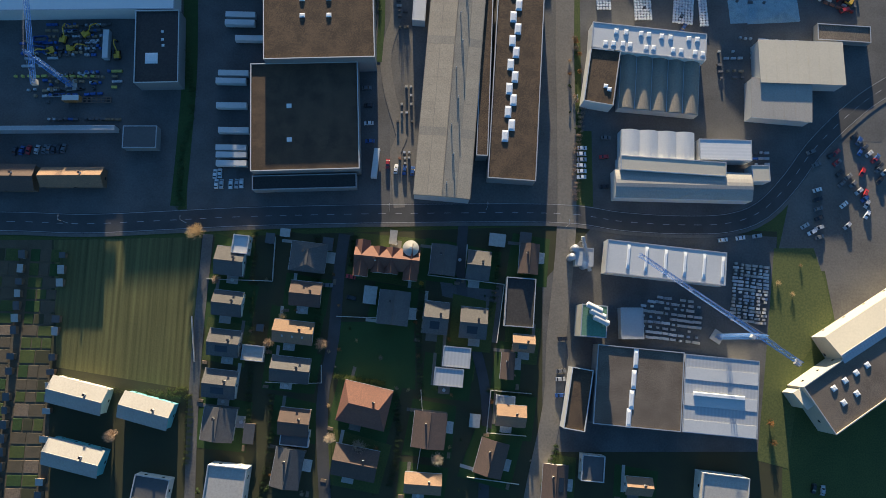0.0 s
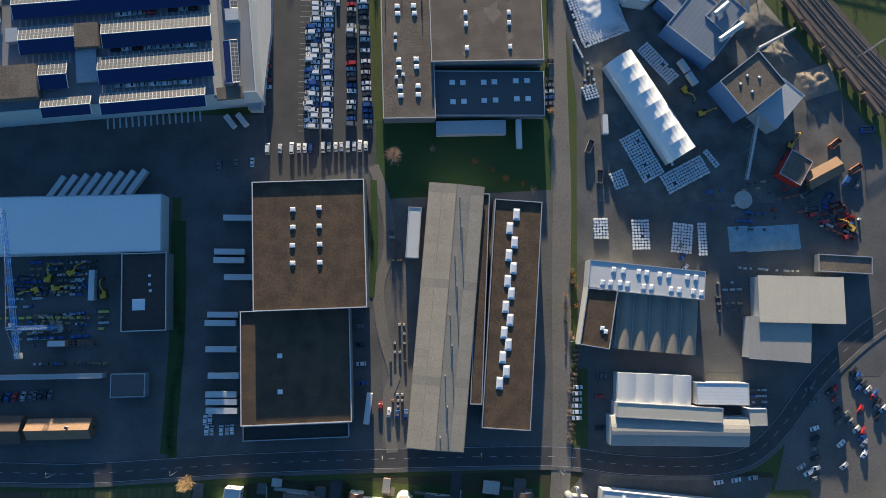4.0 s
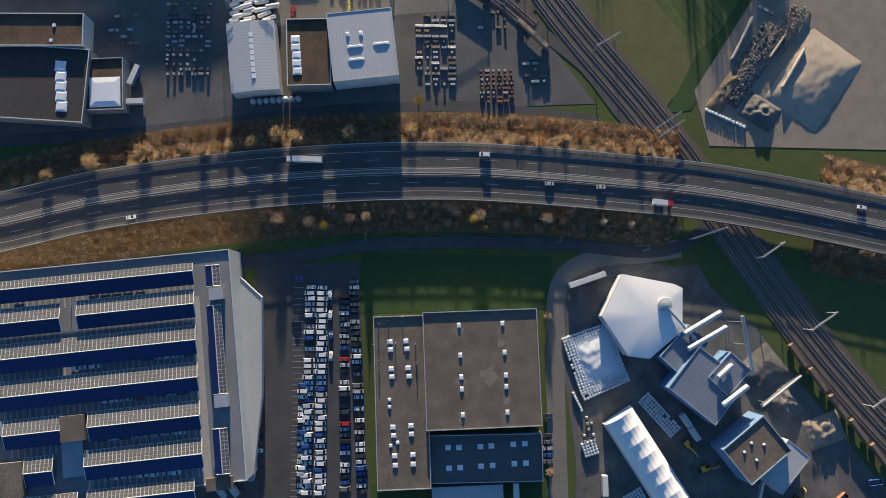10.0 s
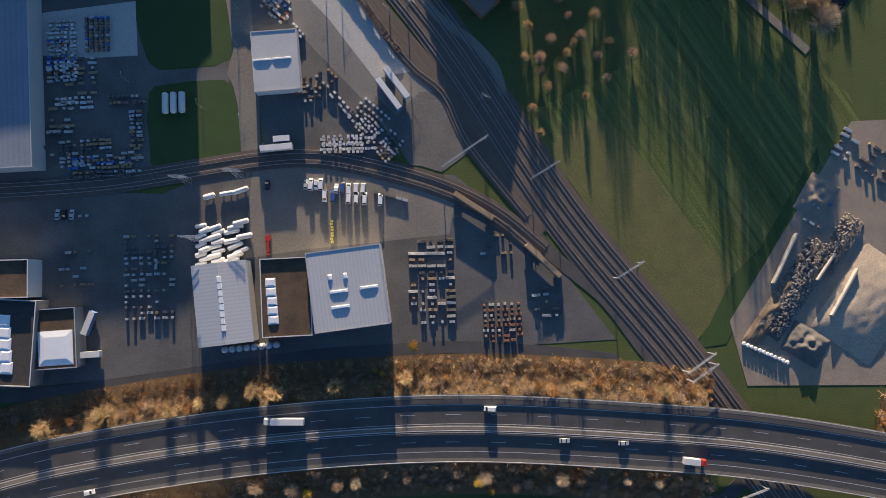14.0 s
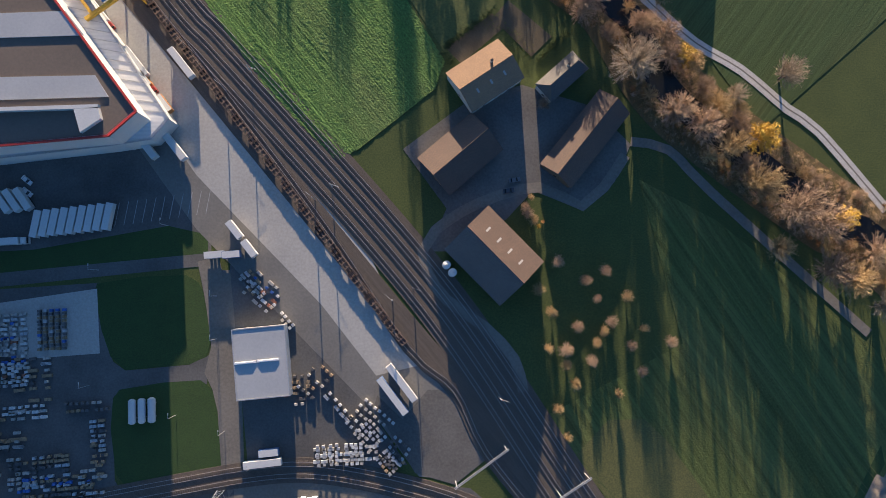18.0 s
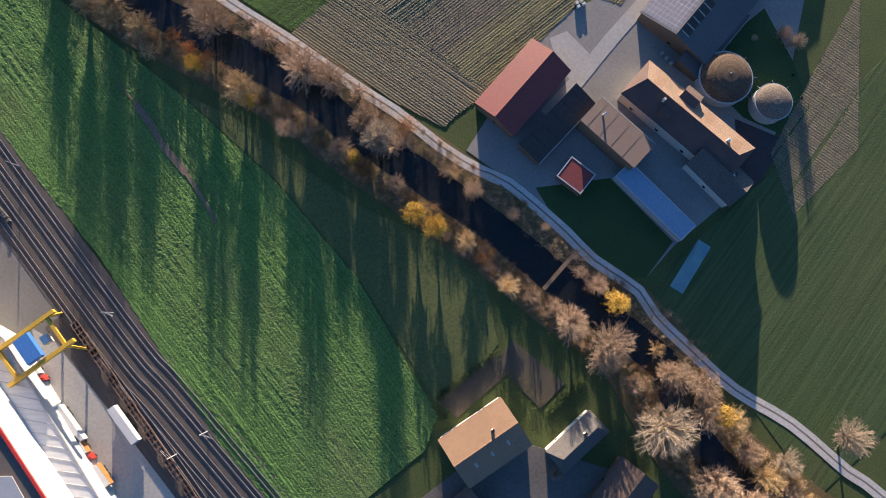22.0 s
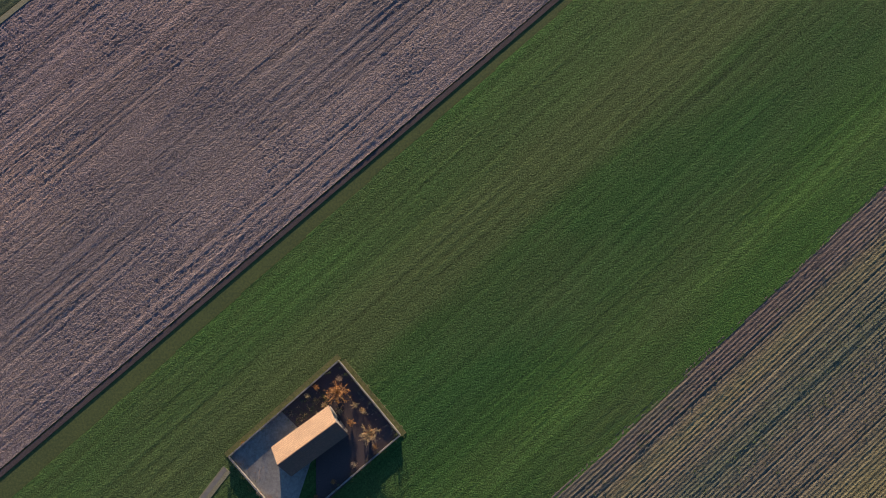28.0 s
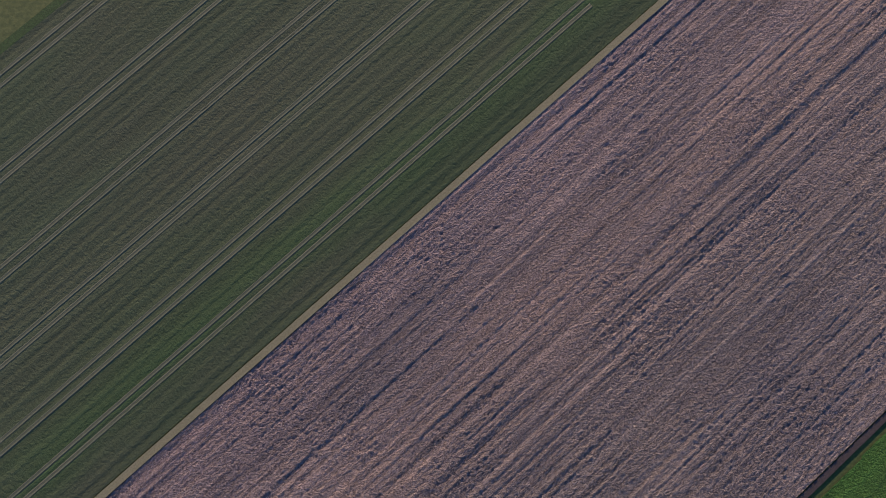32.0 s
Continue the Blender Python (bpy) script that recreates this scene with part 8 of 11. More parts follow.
poly_hall("terminal_canopy", [(-215.7, 720.9), (-154.5, 677.3), (-146.1, 657.3), (-128.6, 647.9), (-95.1, 598.0), (-101.3, 590.6), (-115.9, 588.2), (-208.8, 577.2)], 10, WHITE_SHEET, WHITE_RIB, "white panelled canopy round the rail terminal hall", 0.3)
terminal = poly_hall("rail_terminal_hall", [(-204.1, 701.5), (-150.1, 665.9), (-138.6, 648.0), (-101.5, 597.4), (-110.7, 588.9), (-198.3, 580.4)], 22, WHITE_SHEET, TERMINAL_ROOF, "white rail terminal hall with red roof edge", 0.55, RED_PAINT)
part("roof_band", Shape().prism([(-194.9, 628.8), (-126.0, 632.0), (-119.5, 623.6), (-194.5, 620.5)], 22.13, 22.5), GREY_SHEET, terminal, "pale raised roof band")
part("roof_band", Shape().prism([(-193.9, 607.6), (-115.5, 609.7), (-110.8, 602.3), (-193.5, 599.4)], 22.13, 22.5), GREY_SHEET, terminal, "pale raised roof band")
part("roof_box", Shape().prism([(-121.5, 597.5), (-113.5, 598.4), (-112.5, 594.4), (-119.2, 589.7)], 22.13, 24), WHITE_SHEET, terminal, "white roof box")
part("roof_box", Shape().prism([(-192.1, 596.5), (-113.5, 599.3), (-113.5, 598.0), (-192.0, 595.1)], 22.13, 24), WHITE_SHEET, terminal, "white roof box")
part("canopy_seam", Shape().rod((-144.9, 651.3, 10.2), (-128.5, 647.5, 10.2), 0.12, 4), GREY_SHEET, terminal)
part("canopy_seam", Shape().rod((-142.0, 647.4, 10.2), (-126.0, 643.8, 10.2), 0.12, 4), GREY_SHEET, terminal)
part("canopy_seam", Shape().rod((-139.2, 643.6, 10.2), (-123.5, 640.1, 10.2), 0.12, 4), GREY_SHEET, terminal)
part("canopy_seam", Shape().rod((-136.3, 639.8, 10.2), (-121.0, 636.5, 10.2), 0.12, 4), GREY_SHEET, terminal)
part("canopy_seam", Shape().rod((-133.5, 635.9, 10.2), (-118.5, 632.8, 10.2), 0.12, 4), GREY_SHEET, terminal)
part("canopy_seam", Shape().rod((-130.6, 632.1, 10.2), (-116.0, 629.2, 10.2), 0.12, 4), GREY_SHEET, terminal)
part("canopy_seam", Shape().rod((-127.8, 628.2, 10.2), (-113.5, 625.6, 10.2), 0.12, 4), GREY_SHEET, terminal)
part("canopy_seam", Shape().rod((-124.9, 624.4, 10.2), (-111.0, 621.9, 10.2), 0.12, 4), GREY_SHEET, terminal)
part("canopy_seam", Shape().rod((-122.1, 620.6, 10.2), (-108.5, 618.3, 10.2), 0.12, 4), GREY_SHEET, terminal)
part("canopy_seam", Shape().rod((-119.3, 616.8, 10.2), (-106.0, 614.7, 10.2), 0.12, 4), GREY_SHEET, terminal)
part("canopy_seam", Shape().rod((-116.4, 613.0, 10.2), (-103.6, 611.0, 10.2), 0.12, 4), GREY_SHEET, terminal)
part("canopy_seam", Shape().rod((-113.6, 609.1, 10.2), (-101.1, 607.4, 10.2), 0.12, 4), GREY_SHEET, terminal)
part("canopy_seam", Shape().rod((-110.8, 605.3, 10.2), (-98.6, 603.8, 10.2), 0.12, 4), GREY_SHEET, terminal)
part("canopy_seam", Shape().rod((-107.9, 601.5, 10.2), (-96.1, 600.2, 10.2), 0.12, 4), GREY_SHEET, terminal)
barn = gable_house("barn", 21.8, 548.8, 27.8, 21.9, 134.4, 6, 10.5, WOOD_WALL, TILE_BROWN, "brown tiled barn with pale roof lights", wins=2, two=TILE_GREY, lights=4, chimney=False)
h = gable_house("farmhouse", 19.1, 615.9, 22.5, 16.6, 33.8, 6.5, 10, RENDER_WALL, TILE_OCHRE, "farmhouse with ochre roof and roof lights", wins=4, lights=3)
h = gable_house("cart_shed", 9.8, 586.9, 25.5, 17.2, 40.4, 4, 7.5, WOOD_WALL, TILE_BROWN, "long cart shed with brown tiled roof", wins=3, chimney=False)
h = gable_house("dwelling", 48.1, 616.0, 18.1, 8.0, 41.9, 6, 9.5, RENDER_WALL, TILE_GREY, "white farm dwelling with grey hipped roof", wins=3, hip=2.5)
h = gable_house("stable", 56.6, 592.6, 35.3, 13.5, 51.1, 5, 9, WOOD_WALL, TILE_BROWN, "long stable with brown tiled roof", wins=4, chimney=False)
tank(4.4, 545.5, 1.5, 5, WHITE_SHEET, "white feed silo beside the barn")
tank(6.6, 542.7, 1.5, 5, WHITE_SHEET, "white feed silo beside the barn")
barn = gable_house("red_barn", 32.3, 730.7, 28.5, 15.9, 49.2, 6, 8.5, WOOD_WALL, SHEET_RED, "barn with red corrugated roof", wins=2, chimney=False)
lean_hall("open_shed", 43.7, 718.4, 27.8, 8.6, 227.0, 4.6, 6.4, WOOD_WALL, BLACK_ROOF, "open shed with a dark sheet roof")
bshed = lean_hall("brown_shed", 62.8, 714.6, 22.6, 10.6, -42.7, 8.0, 9.0, WOOD_WALL, FARM_BROWN, "shed with a smooth brown sheet roof and a white flue")
part("flue", Shape().rod((-7.5, 1.0, 8.4), (-7.0, 0.6, 12.6), 0.35, 8), WHITE_SHEET, bshed, "white steel flue")
bigfarm = gable_house("big_farmhouse", 86.6, 719.3, 44.2, 14.2, -41.1, 7, 11, RENDER_WALL, TILE_OLD_SHADED, "large farmhouse, patched tiles coloured tan on the sunlit slope, dark red on the shaded", wins=6, two=TILE_OLD_LIT, hip=3.5, chimney=False)
for k, (u, v) in enumerate(((-17.0, 3.2), (-6.5, 2.4), (3.0, 4.6), (15.0, 3.4))):
    part("roof_patch", Shape().slab((u + 3.4, v + 2.2, 11.04 - (v + 2.2) * 0.563), (u, v + 2.2, 11.04 - (v + 2.2) * 0.563), (u, v - 2.0, 11.04 - (v - 2.0) * 0.563), (u + 3.4, v - 2.0, 11.04 - (v - 2.0) * 0.563), 0.05), TILE_OCHRE, bigfarm, "patch of newer ochre tiles")
part("chimney", Shape().box(13.2, 14.2, 1.2, 2.0, 9.0, 12.4), RENDER_WALL, bigfarm)
part("chimney", Shape().box(-11.0, -10.2, -2.2, -1.4, 9.0, 12.0), RENDER_WALL, bigfarm)
part("dormer", Shape().box(-9.4, -5.6, -5.6, -2.0, 7.6, 9.9, 0.0, 0.3), TILE_OLD_SHADED, bigfarm, "low tiled dormer")
h = gable_house("roof_hut", 87.0, 726.4, 5.4, 5.0, -41.1, 9.4, 10.6, RENDER_WALL, TILE_BROWN, "tall narrow stair house with brown tiled roof", wins=1, chimney=False, over=0.4)
h = gable_house("farm_annex", 97.0, 702.0, 18.7, 11.0, -46.0, 6, 9, RENDER_WALL, TILE_GREY, "farm annex with grey tiled roof", wins=2)
glass_lean_to = flat_hall("glass_lean_to", 75.9, 692.9, 30.0, 7.3, -45.3, 4, GREY_SHEET, GLASS_ROOF, "glazed lean-to with blue grey roof", rim=0.05)
red_annex = flat_hall("red_annex", 49.8, 701.3, 9.9, 8.4, -38.0, 4, WOOD_WALL, SHEET_RED, "small annex with red roof", rim=0.05)
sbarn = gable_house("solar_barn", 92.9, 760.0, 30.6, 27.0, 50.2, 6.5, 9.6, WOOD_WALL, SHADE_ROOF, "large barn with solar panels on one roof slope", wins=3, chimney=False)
barn_panels(sbarn, 30.6, 27.0, 6.5, 9.6)
lean_hall("barn_lean_to", 97.9, 749.1, 29.0, 9.0, 230.2, 3.6, 5.4, WOOD_WALL, SHADE_ROOF, "low dark lean-to along the solar barn")
# sunlit slope brown; far slopes, cattle shed included, coloured dark for shade
fhall = gable_house("farm_hall", 100.9, 784.7, 25.0, 11.5, 48.3, 6, 8.4, WOOD_WALL, SHADE_ROOF, "farm hall with a brown sunlit slope and a far slope coloured dark for shade", wins=2, chimney=False, two=FARM_BROWN)
for u in (-5.5, 4.5):
    part("roof_vent", Shape().box(u - 0.9, u + 0.9, -0.9, 0.9, 8.2, 9.6, 0.2, 0.2), GREY_SHEET, fhall, "grey ridge ventilator")
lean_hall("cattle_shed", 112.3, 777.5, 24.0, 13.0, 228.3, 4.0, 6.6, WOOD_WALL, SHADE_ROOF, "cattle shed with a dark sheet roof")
pshed = gable_house("shed_with_panels", 117.4, 793.0, 7.0, 26.0, 52.0, 6.5, 9.5, WHITE_SHEET, BLUE_SHEET, "tall shed with solar panels and a blue sheet roof", wins=0, chimney=False, over=0.2, two=WHITE_SHEET)
for a in range(4):
    for b in range(7):
        v0, v1 = 0.5 + b * 1.78, 0.5 + b * 1.78 + 1.62
        q = [(-3.4 + a * 1.72, v0), (-3.4 + a * 1.72, v1), (-3.4 + a * 1.72 + 1.6, v1), (-3.4 + a * 1.72 + 1.6, v0)]
        part("solar_panel", Shape().slab(*[(u, v, 9.62 - v * 0.2308) for u, v in q], -0.05), PV_GREY, pshed)
h = gable_house("north_barn", 123.1, 807.2, 26.6, 10.6, 42.5, 6, 8, WOOD_WALL, TILE_BROWN, "brown roofed barn at the farm edge", wins=2, chimney=False)
tank(100.9, 735.0, 9.0, 4.5, CONCRETE, "large round slurry tank with dark domed cover", cone=4.0, top=MOSS_ROOF)
tank(116.4, 726.6, 6.3, 5.0, CONCRETE, "smaller round slurry tank with grey cover", cone=3.0, top=GRAVEL_ROOF)
# tan tiles paint the sunlit slope, brown ones the slope in shade
chapel = gable_house("chapel", -32.5, 829.8, 16.0, 7.6, 34.0, 4.6, 7.8, DUST, TILE_BROWN, "small stone chapel, tiles coloured tan on the sunlit slope, brown on the shaded", wins=2, chimney=False, over=0.5, two=TILE_OLD_LIT)
garden(-81.8, 40.7, 12.2, 12.2, -5)
h = gable_house("house", -81.8, 40.7, 11.2, 11.2, -5, 4.6, 6.9, RENDER_WALL, TILE_GREY, "rendered house with grey tiled gable roof and white terrace")
flat_hall("flat_house", -77.3, 48.0, 6.9, 8.0, -5, 6, RENDER_WALL, WHITE_SHEET, "flat white roofed house wing", wins=3, category="house")
garden(-81.4, 22.5, 12.7, 10.6, -5)
h = gable_house("house", -81.4, 22.5, 11.7, 9.6, -5, 4.6, 6.9, RENDER_WALL, TILE_GREY, "rendered house with grey tiled gable roof")
garden(-81.9, 5.8, 13.3, 11.2, -5)
h = gable_house("house", -81.9, 5.8, 12.3, 10.2, -5, 4.6, 6.9, RENDER_WALL, TILE_GREY, "rendered house with grey tiled gable roof beside the lane")
flat_hall("garage", -69.9, 1.8, 9.3, 6.6, -5, 3, RENDER_WALL, CONCRETE, "flat garage with concrete roof", wins=3, category="house")
garden(-82.4, -11.3, 13.8, 11.7, -5)
h = gable_house("house", -82.4, -11.3, 12.8, 10.7, -5, 4.6, 6.9, RENDER_WALL, TILE_GREY, "rendered house with grey tiled gable roof")
garden(-81.9, -27.8, 13.8, 13.3, 85)
h = gable_house("house", -81.9, -27.8, 12.8, 12.3, 85, 4.6, 6.9, RENDER_WALL, TILE_GREY, "rendered house with grey tiled gable roof and balcony")
flat_hall("flat_house", -76.5, -51.8, 15.9, 15.9, -5, 9, RENDER_WALL, CONCRETE, "white flat roofed apartment house", wins=3, category="house")
garden(-48.2, 43.3, 12.7, 15.4, 85)
h = gable_house("house", -48.2, 43.3, 11.7, 14.4, 85, 4.6, 6.9, RENDER_WALL, TILE_GREY, "rendered house with grey tiled gable roof and porch", hip=3)
garden(-48.6, 27.4, 13.3, 10.6, -4)
h = gable_house("house", -48.6, 27.4, 12.3, 9.6, -4, 4.6, 6.9, RENDER_WALL, TILE_BROWN, "rendered house with brown tiled gable roof")
garden(-53.0, 11.0, 17.0, 9.6, -5)
h = gable_house("house", -53.0, 11.0, 16.0, 8.6, -5, 4.6, 6.9, RENDER_WALL, TILE_OCHRE, "rendered house with ochre roof and solar panels", lights=3)
garden(-53.4, -4.8, 16.5, 10.6, -5)
h = gable_house("house", -53.4, -4.8, 15.5, 9.6, -5, 4.6, 6.9, RENDER_WALL, TILE_GREY, "rendered house with grey tiled gable roof")
garden(-50.6, -26.3, 12.7, 11.2, -5)
h = gable_house("house", -50.6, -26.3, 11.7, 10.2, -5, 4.6, 6.9, RENDER_WALL, TILE_BROWN, "rendered house with brown tiled gable roof")
flat_hall("flat_house", -50.2, -32.7, 11.9, 6.9, -5, 4, RENDER_WALL, SHADE_ROOF, "low dark flat roofed extension", wins=3, category="house")
garden(-52.4, -45.0, 15.9, 11.9, 82)
h = gable_house("house", -52.4, -45.0, 14.9, 10.9, 82, 4.6, 6.9, RENDER_WALL, TILE_GREY, "rendered house with grey tiled gable roof")
garden(-14.1, 43.3, 27.9, 12.2, 176)
h = gable_house("house", -14.1, 43.3, 26.9, 9.0, 176, 6.5, 10.0, RENDER_WALL, TILE_RED, "large house with red tiled roof and cross gables", wins=6)
for wing_x, wing_d in ((-25.0, 15.0), (-17.5, 10.5), (-12.0, 10.5), (-3.6, 15.0)):
    gable_house("house_wing", wing_x, 42.6 - (wing_x + 14.1) * 0.07, wing_d, 5.6, 86, 6.6, 9.6, RENDER_WALL, TILE_RED, "cross gable wing of the red tiled house", wins=1, chimney=False, over=0.4)
tank(-4.0, 47.8, 3.4, 9, RENDER_WALL, "round stair tower with pale ringed roof", cone=0.8, top=BEIGE_SHEET)
garden(-10.6, 22.4, 14.6, 13.3, 85)
h = gable_house("house", -10.6, 22.4, 13.6, 12.3, 85, 4.6, 6.9, RENDER_WALL, TILE_GREY, "rendered house with grey tiled gable roof")
garden(10.3, 43.7, 13.3, 11.2, 85)
h = gable_house("house", 10.3, 43.7, 12.3, 10.2, 85, 4.6, 6.9, RENDER_WALL, TILE_GREY, "rendered house with grey tiled gable roof")
garden(25.6, 41.6, 10.1, 12.7, -5)
h = gable_house("house", 25.6, 41.6, 9.1, 11.7, -5, 4.6, 6.9, RENDER_WALL, TILE_GREY, "rendered house with grey tiled gable roof")
garden(7.7, 18.5, 10.6, 13.8, -5)
h = gable_house("house", 7.7, 18.5, 9.6, 12.8, -5, 4.6, 6.9, RENDER_WALL, TILE_GREY, "rendered house with grey tiled gable roof")
garden(23.8, 16.7, 11.7, 13.3, -4)
h = gable_house("house", 23.8, 16.7, 10.7, 12.3, -4, 4.6, 6.9, RENDER_WALL, TILE_GREY, "rendered house with grey tiled gable roof")
garden(16.8, 2.1, 12.7, 9.6, -4)
flat_hall("flat_house", 16.8, 2.1, 11.7, 8.6, -4, 6, RENDER_WALL, GREY_RIB, "flat house with pale ribbed sheet roof", rim=0.15, wins=3, category="house")
garden(13.6, -6.4, 13.3, 8.5, -4)
flat_hall("flat_house", 13.6, -6.4, 12.3, 7.5, -4, 6, RENDER_WALL, GREY_RIB, "flat house with pale ribbed sheet roof", rim=0.15, wins=3, category="house")
garden(47.7, 45.2, 13.3, 8.5, 86)
h = gable_house("house", 47.7, 45.2, 12.3, 7.5, 86, 4.6, 6.9, RENDER_WALL, TILE_BROWN, "rendered house with brown tiled gable roof")
flat_hall("flat_house", 43.9, 26.1, 12.7, 21.2, -3, 5, RENDER_WALL, BLACK_ROOF, "long flat house with dark roof", wins=3, category="house")
garden(45.5, 8.5, 9.6, 7.4, -4)
h = gable_house("house", 45.5, 8.5, 8.6, 6.4, -4, 4.6, 6.9, RENDER_WALL, TILE_OCHRE, "rendered house with sunlit ochre roof")
garden(38.9, -1.2, 11.2, 5.8, 86)
h = gable_house("house", 38.9, -1.2, 10.2, 4.8, 86, 4, 6, RENDER_WALL, TILE_BROWN, "rendered house with brown tiled gable roof")
garden(40.4, -22.0, 12.7, 9.0, -4)
h = gable_house("house", 40.4, -22.0, 11.7, 8.0, -4, 4.6, 6.9, RENDER_WALL, TILE_OCHRE, "rendered house with sunlit ochre roof")
flat_hall("flat_house", 38.2, -15.9, 8.0, 4.2, -4, 3.5, RENDER_WALL, CONCRETE, "flat white terrace house", wins=3, category="house")
garden(32.3, -39.5, 14.6, 11.9, 75)
h = gable_house("house", 32.3, -39.5, 13.6, 10.9, 75, 4.6, 6.9, RENDER_WALL, TILE_BROWN, "rendered house with brown tiled gable roof and round terrace")
garden(-21.5, -18.8, 20.7, 17.0, -12)
h = gable_house("house", -21.5, -18.8, 19.7, 16.0, -12, 5.5, 9.5, RENDER_WALL, TILE_RED, "broad house with red brown hipped roof", hip=4)
garden(6.0, -28.5, 14.9, 13.8, 85)
h = gable_house("house", 6.0, -28.5, 13.9, 12.8, 85, 4.6, 6.9, RENDER_WALL, TILE_BROWN, "rendered house with brown tiled gable roof")
garden(-24.6, -42.3, 18.6, 12.7, -10)
h = gable_house("house", -24.6, -42.3, 17.6, 11.7, -10, 4.6, 6.9, RENDER_WALL, TILE_BROWN, "rendered house with brown tiled gable roof and orange bushes")
garden(3.8, -50.2, 15.4, 8.5, -3)
h = gable_house("house", 3.8, -50.2, 14.4, 7.5, -3, 4.6, 6.9, RENDER_WALL, TILE_OCHRE, "rendered house with sunlit ochre roof")
garden(59.1, -48.8, 14.6, 10.6, 86)
h = gable_house("house", 59.1, -48.8, 13.6, 9.6, 86, 4.6, 6.9, RENDER_WALL, TILE_BROWN, "rendered house with brown tiled gable roof")
garden(94.6, -49.9, 11.2, 7.4, -4)
h = gable_house("house", 94.6, -49.9, 10.2, 6.4, -4, 4.6, 6.9, RENDER_WALL, TILE_OCHRE, "rendered house with sunlit ochre roof")
flat_hall("flat_house", 129.5, -49.9, 19.6, 11.7, -6, 9, RENDER_WALL, CONCRETE, "white flat roofed apartment house", wins=3, category="house")
h = gable_house("house", -139.8, -16.9, 22.4, 10.2, -13, 7, 9.2, RENDER_WALL, FIBRE_PALE, "long white apartment house with pale roof", wins=6)
h = gable_house("house", -111.3, -22.5, 20.2, 10.2, -14, 7, 9.2, TEAL_WALL, FIBRE_PALE, "long teal walled apartment house with pale roof", wins=6)
h = gable_house("house", -139.0, -41.7, 22.4, 10.2, -13, 7, 9.2, TEAL_WALL, FIBRE_PALE, "long teal walled apartment house with pale roof", wins=6)
flat_hall("flat_house", -107.3, -53.8, 14.3, 9.6, -8, 6, RENDER_WALL, SHADE_ROOF, "dark flat roofed house", wins=3, category="house")
flat_hall("flat_house", 74.9, -42.7, 9.6, 10.6, -4, 6, RENDER_WALL, SHADE_ROOF, "dark flat roofed house by the yard", wins=3, category="house")
garden_shed(-65.5, 51.4, 3.5, 4.2, -5)
garden_shed(-59.1, 54.1, 4.0, 3.2, -5)
garden_shed(-40.4, 49.6, 4.2, 5.3, -5)
garden_shed(-11.9, 53.4, 2.9, 5.8, -5)
garden_shed(-67.6, 12.6, 2.7, 2.7, -5)
garden_shed(25.2, -24.5, 4.2, 5.3, -5)
garden_shed(-69.6, -31.6, 4.2, 8.0, -5)
garden_shed(-21.1, 27.8, 5.3, 7.4, -5)
garden_shed(46.4, 53.8, 4.8, 6.4, -5)
garden_shed(33.9, 53.4, 6.9, 5.3, -5)
# ---------------------------------------------------------------- motorway and railway
MOTORWAY = [(-294.7, 310.1), (-241.7, 319.4), (-192.8, 330.3), (-143.2, 342.9), (-66.6, 354.6), (12.1, 359.5), (92.3, 356.1), (146.5, 351.1), (219.6, 338.6), (310.9, 319.4), (393.9, 299.6)]
motorway(MOTORWAY, 5.0, [])
WEST_BANK, EAST_BANK = [(-294.7, 310.1), (-241.7, 319.4), (-192.8, 330.3), (-143.2, 342.9), (-66.6, 354.6), (12.1, 359.5), (65.4, 358.2), (116.6, 354.5)], [(187.3, 344.7), (219.6, 338.6), (310.9, 319.4), (393.9, 299.6)]
for run in (WEST_BANK, EAST_BANK):
    tagged(part("embankment", ribbon_shape(run, [(13.4, 4.2), (21.5, 0.3), (29.5, 0.2), (29.5, -0.1), (-28.0, -0.1), (-28.0, 0.2), (-21.5, 0.3), (-13.4, 4.2)]), DRY_LITTER, None, "brown leaf strewn motorway embankment"), kind="structure")
bank = lambda o: max(0.0, 4.0 * (21.5 - abs(o)) / 7.9)
scrub("scrub", WEST_BANK, 21.5, 7.0, 627, LEAF_RUST, "dense brown autumn scrub on the embankment", bank, 0.42, 42, 30)
scrub("scrub", WEST_BANK, 21.5, 7.0, 627, TWIG, "dense brown autumn scrub on the embankment", bank, 0.42, 42, 25)
scrub("scrub", WEST_BANK, 21.5, 7.0, 494, LEAF_STRAW, "dense brown autumn scrub on the embankment", bank, 0.42, 42, 31)
scrub("scrub", WEST_BANK, 21.5, 7.0, 152, TWIG_GREY, "dense brown autumn scrub on the embankment", bank, 0.42, 42, 30)
scrub("scrub", WEST_BANK, -20.5, 6.0, 627, LEAF_RUST, "dense brown autumn scrub on the embankment", bank, 0.42, 42, -11)
scrub("scrub", WEST_BANK, -20.5, 6.0, 627, TWIG, "dense brown autumn scrub on the embankment", bank, 0.42, 42, -16)
scrub("scrub", WEST_BANK, -20.5, 6.0, 114, LEAF_STRAW, "dense brown autumn scrub on the embankment", bank, 0.42, 42, -10)
scrub("scrub", WEST_BANK, -20.5, 6.0, 152, TWIG_GREY, "dense brown autumn scrub on the embankment", bank, 0.42, 42, -11)
scrub("scrub", EAST_BANK, 21.5, 7.0, 282, LEAF_RUST, "dense brown autumn scrub on the embankment", bank, 0.42, 42, 80)
scrub("scrub", EAST_BANK, 21.5, 7.0, 282, TWIG, "dense brown autumn scrub on the embankment", bank, 0.42, 42, 75)
